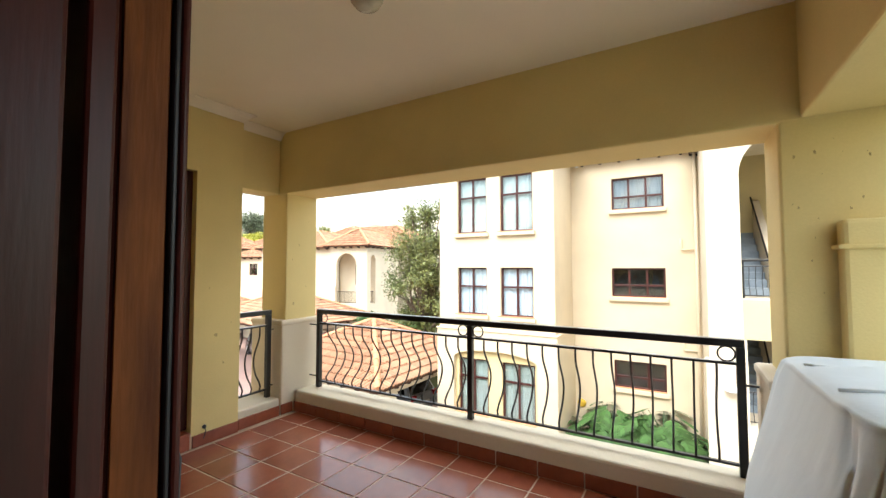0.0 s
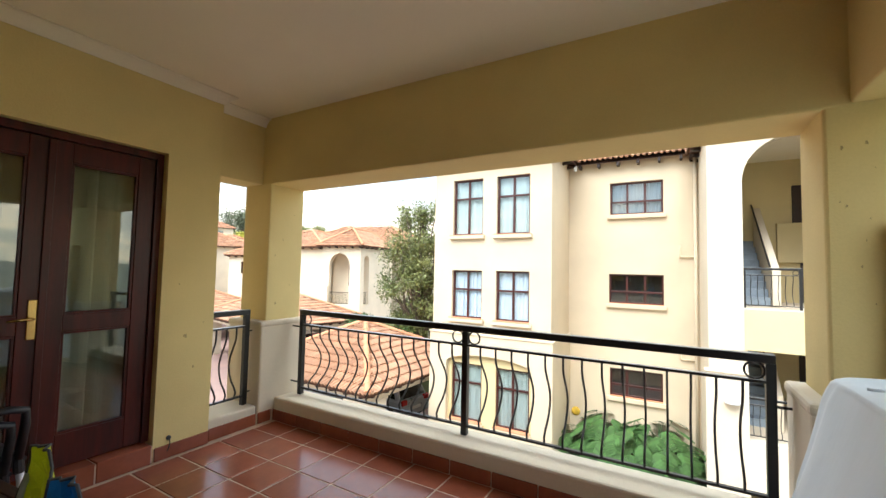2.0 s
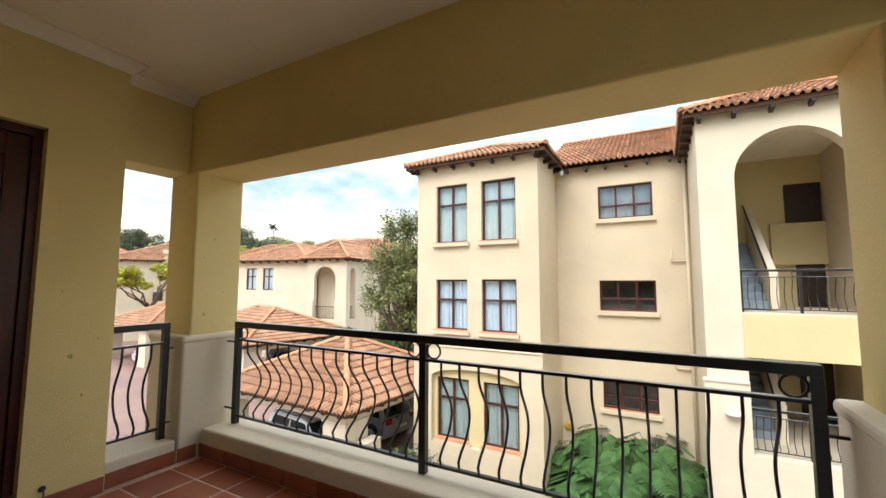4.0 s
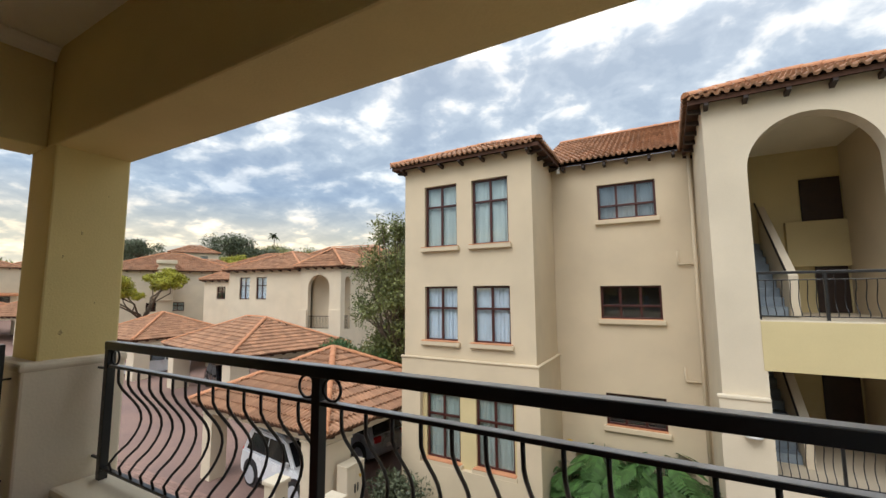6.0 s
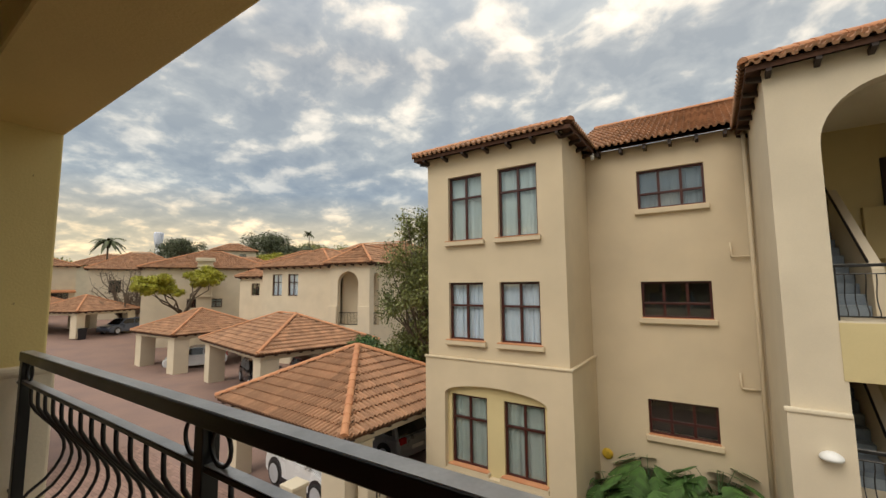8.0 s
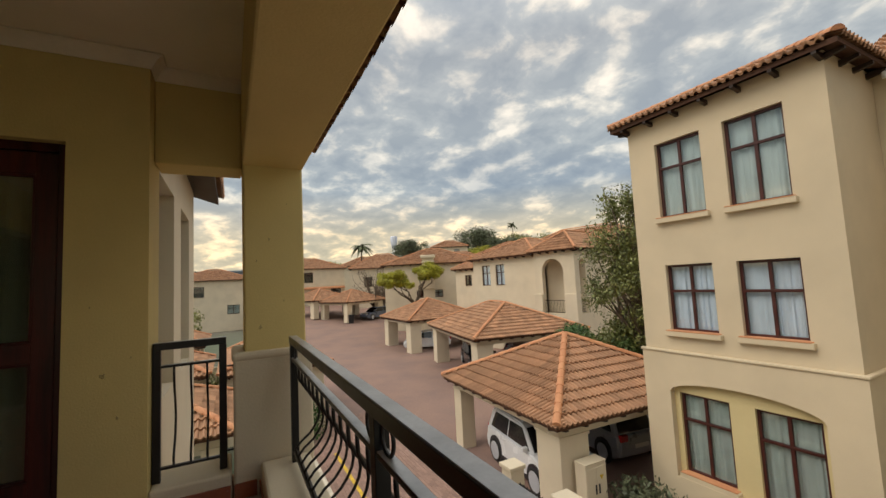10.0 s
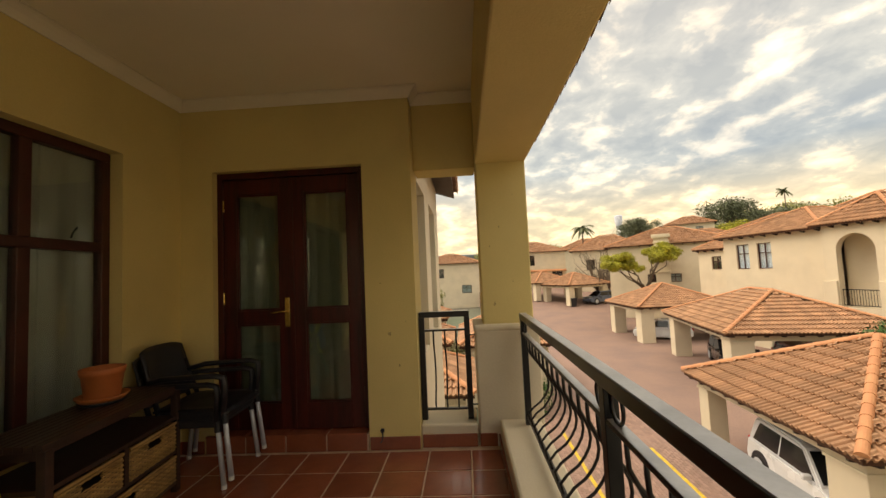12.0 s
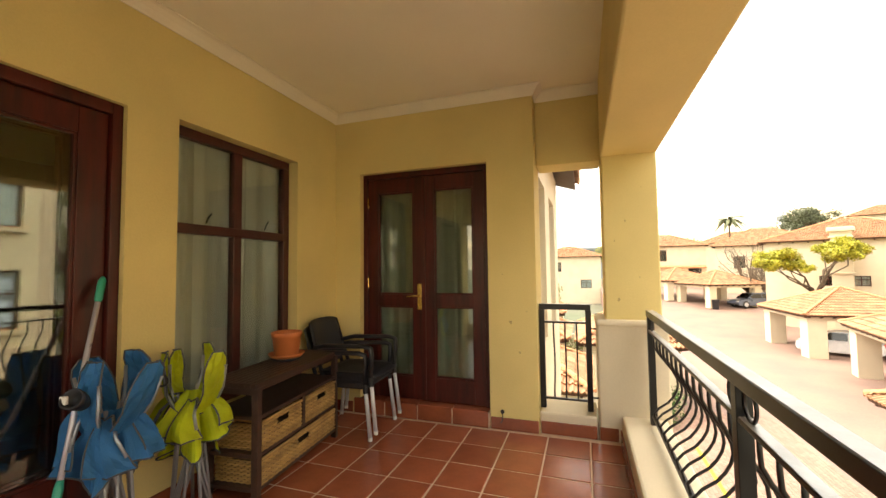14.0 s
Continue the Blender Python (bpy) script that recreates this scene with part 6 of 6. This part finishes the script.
# ---- things on the balcony ----
def basket(name, parent, m, w, d, h, seed):
    """A woven basket: rows of rope round a box, stakes, thick rim, a handle slot in the front."""
    b = new(name)
    b.parent = parent
    b.matrix_basis = m
    slot = (w * 0.5 - 0.055, w * 0.5 + 0.055, h - 0.062, h - 0.028)
    bm = bmesh.new()
    rows = int(h / 0.0125)
    for r in range(rows):
        z = 0.006 + r * (h - 0.012) / rows
        for side in range(4):
            ln = w if side in (0, 2) else d
            n = max(4, int(ln / 0.022))
            pts = []
            for i in range(n + 1):
                u = ln * i / n
                wob = 0.0045 * (1 if (i + r) % 2 else -1)
                if side == 0:
                    p = (u, wob, z)
                elif side == 1:
                    p = (w + wob, u, z)
                elif side == 2:
                    p = (u, d + wob, z)
                else:
                    p = (wob, u, z)
                pts.append(p)
            if side == 0 and slot[2] < z < slot[3]:
                left = [p for p in pts if p[0] < slot[0]]
                right = [p for p in pts if p[0] > slot[1]]
                for q in (left, right):
                    if len(q) > 1:
                        tube(q, 0.0062, 4, bm)
            else:
                tube(pts, 0.0062, 4, bm)
    part("weave", bm, WICKER, b, "", True)
    rim = bmesh.new()
    tube([(0, 0, h), (w, 0, h), (w, d, h), (0, d, h)], 0.011, 6, rim, closed=True)
    part("rim", rim, WICKER, b)
    part("lining", box(0.012, w - 0.012, 0.012, d - 0.012, 0.004, h - 0.07), RAFTER, b)
    return b


TZ = 0.66
TM = pose(-2.452, 0.335, 0, 0, 0, 6)
table = thing("console_table", TM, "dark-stained wooden console with wicker baskets on its shelves", "console table")
tw, td = 0.94, 0.36
for i in range(9):
    w = td / 9
    part("slat", box(-0.015, tw + 0.015, i * w + 0.001, (i + 1) * w - 0.002, TZ - 0.028, TZ, 0.003), TABLEWOOD, table)
part("apron", box(0.04, tw - 0.04, 0.012, 0.03, TZ - 0.075, TZ - 0.03), TABLEWOOD, table)
part("apron", box(0.04, tw - 0.04, td - 0.03, td - 0.012, TZ - 0.05, TZ - 0.03), TABLEWOOD, table)
for x in (0.0, tw - 0.04):
    for y in (0.0, td - 0.04):
        part("leg", box(x, x + 0.04, y, y + 0.04, 0, TZ - 0.029, 0.003), TABLEWOOD, table)
    part("side_rail", box(x + 0.008, x + 0.032, 0.04, td - 0.04, TZ - 0.07, TZ - 0.03), TABLEWOOD, table)
    for z in (0.235, 0.05):
        part("side_rail", box(x + 0.008, x + 0.032, 0.04, td - 0.04, z, z + 0.025), TABLEWOOD, table)
for z in (0.45, 0.24, 0.05):
    part("shelf", box(0.004, tw - 0.004, 0.006, td - 0.004, z, z + 0.022, 0.003), TABLEWOOD, table)
part("divider", box(tw / 2 - 0.016, tw / 2 + 0.016, td - 0.035, td - 0.003, 0.263, 0.449), TABLEWOOD, table)
hw = tw / 2 - 0.075
for nm, x, z, w, h, seed in (("basket", 0.046, 0.263, hw, 0.165, 1), ("basket", tw / 2 + 0.028, 0.263, hw, 0.165, 2), ("basket", 0.046, 0.074, tw - 0.092, 0.145, 3)):
    bk = basket(nm, None, TM @ pose(x + w, td - 0.006, z, 0, 0, 180), w, td - 0.05, h, seed)
    tagged(bk, "woven natural wicker basket on the console shelf", "basket", "baskets in the console")

saucer = thing("plant_saucer", pose(-2.13, 0.50, TZ), "shallow terracotta saucer under a pot", "saucer")
part("under_saucer", lathe([(0.09, 0), (0.10, 0.002), (0.112, 0.018), (0.108, 0.018)], 32), BLACKPLASTIC, saucer, "dark plastic saucer below", True)
part("rim", lathe([(0.09, 0.018), (0.105, 0.02), (0.125, 0.042), (0.125, 0.048), (0.117, 0.046), (0.10, 0.030), (0.02, 0.028)], 36), POT, saucer, "", True)
pot = thing("flower_pot", pose(-2.13, 0.50, TZ + 0.030), "empty orange plastic flower pot on a saucer", "flower pot")
part("body", lathe([(0.02, 0), (0.078, 0.0), (0.082, 0.006), (0.098, 0.13), (0.103, 0.132), (0.108, 0.165), (0.105, 0.168), (0.096, 0.164), (0.092, 0.13), (0.075, 0.02), (0.02, 0.018)], 36), POT, pot, "", True)


def stacking_chair(m, label):
    """A plastic armchair on four aluminium legs, facing local +y."""
    c = thing("armchair", m, label, "chair", "stacked armchairs")
    W, D = 0.47, 0.48

    def sheet(name, fn, nu, nv, t, mat):
        bm = bmesh.new()
        top = [[bm.verts.new(fn(i / nu, j / nv)) for j in range(nv + 1)] for i in range(nu + 1)]
        for i in range(nu):
            for j in range(nv):
                bm.faces.new((top[i][j], top[i + 1][j], top[i + 1][j + 1], top[i][j + 1]))
        bmesh.ops.recalc_face_normals(bm, faces=bm.faces)
        bmesh.ops.solidify(bm, geom=list(bm.faces), thickness=t)
        return part(name, bm, mat, c, "", True)

    sheet("seat", lambda u, v: ((u - 0.5) * W, (v - 0.5) * D, 0.445 - 0.022 * math.sin(math.pi * u) * math.sin(math.pi * v) - (0.03 * max(0, v - 0.85) / 0.15)), 10, 10, 0.014, BLACKPLASTIC)
    sheet("backrest", lambda u, v: ((u - 0.5) * (W - 0.02 - 0.03 * v), -D / 2 - 0.01 - 0.10 * v - 0.035 * math.sin(math.pi * u), 0.50 + 0.335 * v - 0.025 * (abs(u - 0.5) * 2) ** 4 * v), 10, 8, 0.012, BLACKPLASTIC)
    part("seat_skirt", box(-W / 2 + 0.01, W / 2 - 0.01, -D / 2 + 0.01, D / 2 - 0.02, 0.375, 0.43, 0.012), BLACKPLASTIC, c)
    for sg in (-1, 1):
        x = sg * W / 2
        part("arm", tube([(x * 0.86, -D / 2 - 0.05, 0.62), (x, -D / 2 + 0.06, 0.645), (x * 1.02, D / 2 - 0.08, 0.655), (x * 1.02, D / 2 - 0.02, 0.64), (x, D / 2 - 0.015, 0.58), (x * 0.98, D / 2 - 0.03, 0.42)], 0.026, 8, flat=0.7), BLACKPLASTIC, c, "", True)
        part("back_post", tube([(x * 0.9, -D / 2 + 0.02, 0.42), (x * 0.88, -D / 2 - 0.03, 0.56), (x * 0.84, -D / 2 - 0.07, 0.70)], 0.016, 8), BLACKPLASTIC, c, "", True)
        for y, ty in ((D / 2 - 0.03, D / 2 + 0.02), (-D / 2 + 0.03, -D / 2 - 0.02)):
            lg = part("leg", tube([(x * 0.94, y, 0.43), (x * 1.0, ty, 0.015)], 0.0155, 10), ALU, c, "brushed aluminium leg", True)
            part("foot", tube([(x * 0.9985, ty * 1.0, 0.026), (x * 1.0, ty, 0.0)], 0.0165, 10), WHITEPLASTIC, lg)
            part("socket", tube([(x * 0.935, y, 0.44), (x * 0.945, y + (ty - y) * 0.16, 0.35)], 0.021, 10), BLACKPLASTIC, c)
    return c


stacking_chair(pose(-2.70, 0.715, 0, 0, 0, 3), "black plastic armchair with aluminium legs")
stacking_chair(pose(-2.702, 0.762, 0.055, 0, 0, 3), "black plastic armchair stacked on another one")


def folded_chair(name, m, cloth, label, seed, flaps, size=1.0, skirt=0.15):
    """A folded camping chair: splayed grey tubes tied in the middle, cloth flaps standing up from them
    and the seat cloth hanging round them in deep folds. flaps: (angle, lean, base, tip, width)."""
    c = thing(name, m, label, "camping chair")
    rn = random.Random(seed)

    def strip(across, out, length_pts, widths, crease, title):
        """A cloth leaf along a spine, creased along its middle, with a piped rim."""
        bm = bmesh.new()
        nu = 6
        grid = []
        for p, w in zip(length_pts, widths):
            row = []
            for i in range(nu + 1):
                u = 2 * i / nu - 1
                q = p + across * u * w / 2 + out * (crease * (1 - abs(u)) + 0.008 * math.sin(7 * u + p.z * 31))
                row.append(bm.verts.new(q))
            grid.append(row)
        for ra, rb in zip(grid, grid[1:]):
            for i in range(nu):
                bm.faces.new((ra[i], ra[i + 1], rb[i + 1], rb[i]))
        rim = [v.co.copy() for v in grid[0]] + [row[-1].co.copy() for row in grid[1:]] + [v.co.copy() for v in grid[-1][-2::-1]] + [row[0].co.copy() for row in grid[-2:0:-1]]
        bmesh.ops.solidify(bm, geom=list(bm.faces), thickness=0.003)
        cl = part(title, bm, cloth, c)
        part("piping", tube(rim, 0.0042, 5, closed=True), PIPING, cl)

    # standing flaps, each tied to the top of a tube
    for ang, lean, z0, z1, width in flaps:
        a = math.radians(ang)
        d = Vector((math.cos(a), math.sin(a), 0))
        side = Vector((-math.sin(a), math.cos(a), 0))
        pts, ws = [], []
        for j in range(9):
            v = j / 8
            rad = (0.055 + lean * v ** 0.8 + 0.035 * math.sin(math.pi * v)) * size
            pts.append(d * rad + side * 0.02 * math.sin(3 * v + seed) + Vector((0, 0, z0 + (z1 - z0) * v)))
            hanging = z1 < z0
            ws.append(width * (0.30 + 0.95 * v) if hanging else width * (0.45 + 0.55 * math.sin(math.pi * min(1.0, v * 0.8 + 0.1)) ** 0.7) * (1.0 if v < 0.95 else 0.75))
        strip(side, d, pts, ws, 0.055 if hanging else 0.022, "cloth_flap")
        edge = [p + side * w * 0.46 + d * 0.004 for p, w in zip(pts, ws)]
        foot_a = a + rn.uniform(-0.5, 0.5) + math.pi * (1 if rn.random() < 0.5 else 0)
        low = Vector((math.cos(foot_a) * 0.10, math.sin(foot_a) * 0.10, 0.0))
        part("tube", tube([low, low.lerp(edge[0], 0.45) * 1.0, low.lerp(edge[0], 0.8), edge[0] + d * 0.01, edge[3], edge[6]], 0.0085, 8), STEEL, c, "", True)
        part("foot", tube([low, low + Vector((0, 0, 0.035))], 0.013, 8), BLACKPLASTIC, c)
    # crossing legs below the knot
    for k in range(7):
        a = 2 * math.pi * k / 7 + 0.3
        b = a + rn.choice((0.25, 2.6, 3.3))
        p0 = Vector((math.cos(a) * 0.115, math.sin(a) * 0.115, 0.0)) * size
        p1 = Vector((math.cos(b) * 0.045, math.sin(b) * 0.045, rn.uniform(0.60, 0.70)))
        part("tube", tube([p0, p0.lerp(p1, 0.5), p1], 0.0085, 8), STEEL, c, "", True)
        if k % 2:
            part("foot", tube([p0, p0 + Vector((0, 0, 0.035))], 0.013, 8), BLACKPLASTIC, c)
    for k in range(3):
        a = rn.uniform(0, 6.28)
        part("joint", placed(lathe([(0.012, -0.012), (0.016, 0), (0.012, 0.012)], 10), pose(math.cos(a) * 0.055, math.sin(a) * 0.055, 0.30 + 0.13 * k)), BLACKPLASTIC, c)
    # seat cloth: a fan gathered at the knot, its hem uneven and deeply folded
    for half in range(2):
        bm = bmesh.new()
        nu, nv = 44, 9
        grid = []
        start = math.pi * half + 0.4
        top, hem = (0.68, 0.43) if half else (0.66, 0.36)
        for i in range(nu + 1):
            s_ = i / nu
            a = start + s_ * math.pi * 1.08
            row = []
            for j in range(nv + 1):
                v = j / nv
                fold = 0.068 * (2 * abs((s_ * 3.3 + seed * 0.37) % 1.0 - 0.5) * 2 - 1) + 0.026 * math.sin(s_ * 37 + seed * 2 + v)
                rad = (0.035 + skirt * v ** 0.75 + fold * v) * size
                z = top + (hem - top) * v * (1 + 0.22 * math.sin(s_ * 7.5 + seed + half)) + 0.02 * math.sin(s_ * 15 + seed + 1.5) * v
                row.append(bm.verts.new((math.cos(a) * rad, math.sin(a) * rad, z)))
            grid.append(row)
        for ra, rb in zip(grid, grid[1:]):
            for j in range(nv):
                bm.faces.new((ra[j], ra[j + 1], rb[j + 1], rb[j]))
        rim = [row[-1].co.copy() for row in grid]
        bmesh.ops.solidify(bm, geom=list(bm.faces), thickness=0.003)
        cl = part("seat_cloth", bm, cloth, c)
        part("piping", tube(rim, 0.0042, 5), PIPING, cl)
    return c


blue = folded_chair("folded_chair", pose(-0.99, 0.505, 0, 0, 0, 109), BLUECLOTH, "folded blue canvas camping chair standing upright", 4,
                    [(-8, 0.15, 0.58, 0.89, 0.16), (-105, 0.05, 0.52, 0.91, 0.15), (165, 0.11, 0.60, 0.90, 0.17), (80, 0.06, 0.62, 0.92, 0.17), (-140, 0.10, 0.74, 0.48, 0.15), (-60, 0.09, 0.66, 0.44, 0.15), (20, 0.10, 0.66, 0.46, 0.14)], 0.88, 0.125)
part("cup_holder", placed(lathe([(0.02, -0.045), (0.034, -0.04), (0.042, 0.015), (0.044, 0.04), (0.036, 0.042), (0.03, 0.0)], 20), pose(-0.035, -0.15, 0.76, 60, 20, 0)), BLACKPLASTIC, blue, "black mesh cup holder", True)
part("buckle", box(-0.075, -0.045, -0.192, -0.178, 0.755, 0.79, 0.004), WHITEPLASTIC, blue)
lime = folded_chair("folded_chair", pose(-1.335, 0.575, 0, 0, 0, 109), LIMECLOTH, "folded lime-green canvas camping chair standing upright", 9,
                    [(-12, 0.10, 0.56, 0.88, 0.15), (-150, 0.07, 0.56, 0.88, 0.16), (95, 0.05, 0.62, 0.90, 0.07), (178, 0.05, 0.60, 0.88, 0.11), (-165, 0.13, 0.66, 0.46, 0.14), (-70, 0.08, 0.64, 0.46, 0.13), (15, 0.09, 0.63, 0.50, 0.12)], 0.95, 0.115)
part("cup_ring", tube([(-0.095 + 0.042 * math.cos(k * 0.524), -0.135 - 0.02 * math.sin(k * 0.524), 0.765 + 0.042 * math.sin(k * 0.524)) for k in range(12)], 0.006, 6, closed=True), BLACKPLASTIC, lime)

# broom pole leaning on the door
pole = thing("broom_pole", pose(-0.667, 0.60, 0), "thin lilac metal pole with teal grips leaning on the door", "pole")
a, b = Vector((0, 0, 0)), Vector((-0.383, -0.30, 1.28))
part("shaft", tube([a.lerp(b, 0.2), a.lerp(b, 0.92)], 0.0115, 12), POLE, pole, "shiny lilac-grey metal shaft", True)
part("lower_grip", tube([a, a.lerp(b, 0.02), a.lerp(b, 0.33), a.lerp(b, 0.35)], [0.012, 0.0165, 0.0165, 0.012], 12), TEAL, pole, "", True)
part("upper_grip", tube([a.lerp(b, 0.905), a.lerp(b, 0.915), a.lerp(b, 0.985), b], [0.012, 0.0165, 0.0165, 0.008], 12), TEAL, pole, "", True)

# covered barbecue
grill = thing("covered_barbecue", pose(1.0, 1.985, 0), "barbecue under a pale blue-grey fitted cloth cover", "barbecue")
bm = bmesh.new()
NU, NV = 110, 26
rows = []
base_prof = [(0.0, 1.02, 0.02), (0.55, 1.02, 0.02), (0.86, 1.015, 0.02), (0.96, 1.0, 0.015), (1.0, 0.96, 0.0), (1.10, 0.85, 0.0), (1.24, 0.7, 0.0), (1.44, 0.5, 0.0), (1.60, 0.3, 0.0), (1.68, 0.14, 0.0)]
prof = []
for (ka, za, sa_), (kb, zb, sb_) in zip(base_prof, base_prof[1:]):
    prof += [(ka + (kb - ka) * q / 3, za + (zb - za) * q / 3, 0) for q in range(3)]
prof.append(base_prof[-1])
for j, (k, z, s) in enumerate(prof):
    ring = []
    for i in range(NU):
        a = 2 * math.pi * i / NU
        ca, sa = math.cos(a), math.sin(a)
        p = 0.30
        x = math.copysign(abs(ca) ** p, ca) * 0.30 * (k if ca < 0 else min(k, 1.04))
        y = math.copysign(abs(sa) ** p, sa) * 0.555 * min(k, 1.04)
        n = noise.noise(Vector((x * 3, y * 3, z * 1.5)))
        n2 = noise.noise(Vector((x * 9 + 4, y * 9, z * 1.2)))
        crease = abs(noise.noise(Vector((a * 2.2, z * 1.1, 7.0))))
        out = 1 + (0.05 * n + 0.03 * n2 - 0.05 * math.exp(-(crease / 0.07) ** 2)) * (1 if j > 9 else 0.3)
        zz = z + 0.018 * noise.noise(Vector((x * 4, y * 4, 3))) + (0.035 if (j < 12 and y < 0.2) else 0.0) * (1 - abs(x) / 0.35)
        ring.append(bm.verts.new((x * out, y * out, zz)))
    rows.append(ring)
for a, b in zip(rows, rows[1:]):
    for i in range(NU):
        bm.faces.new((a[i], a[(i + 1) % NU], b[(i + 1) % NU], b[i]))
bmesh.ops.remove_doubles(bm, verts=bm.verts, dist=0.0005)
bmesh.ops.recalc_face_normals(bm, faces=bm.faces)
part("cover", bm, COVER, grill, "", True)
for y in (-0.20, 0.22):
    seam = [(0.30 * k, y + 0.01 * math.sin(9 * k), 1.052) for k in (-0.85, -0.4, 0.0, 0.4, 0.85)]
    seam = [(x, yy, z + 0.018 * noise.noise(Vector((x * 4, yy * 4, 3))) + (0.035 if yy < 0.2 else 0.0) * (1 - abs(x) / 0.35) - 0.028) for x, yy, z in seam]
    part("seam", tube(seam, 0.006, 6), COVER, grill, "", True)
for x in (-0.24, 0.24):
    for y in (-0.45, 0.45):
        part("foot", box(x - 0.025, x + 0.025, y - 0.025, y + 0.025, 0, 0.16), BLACKPLASTIC, grill)
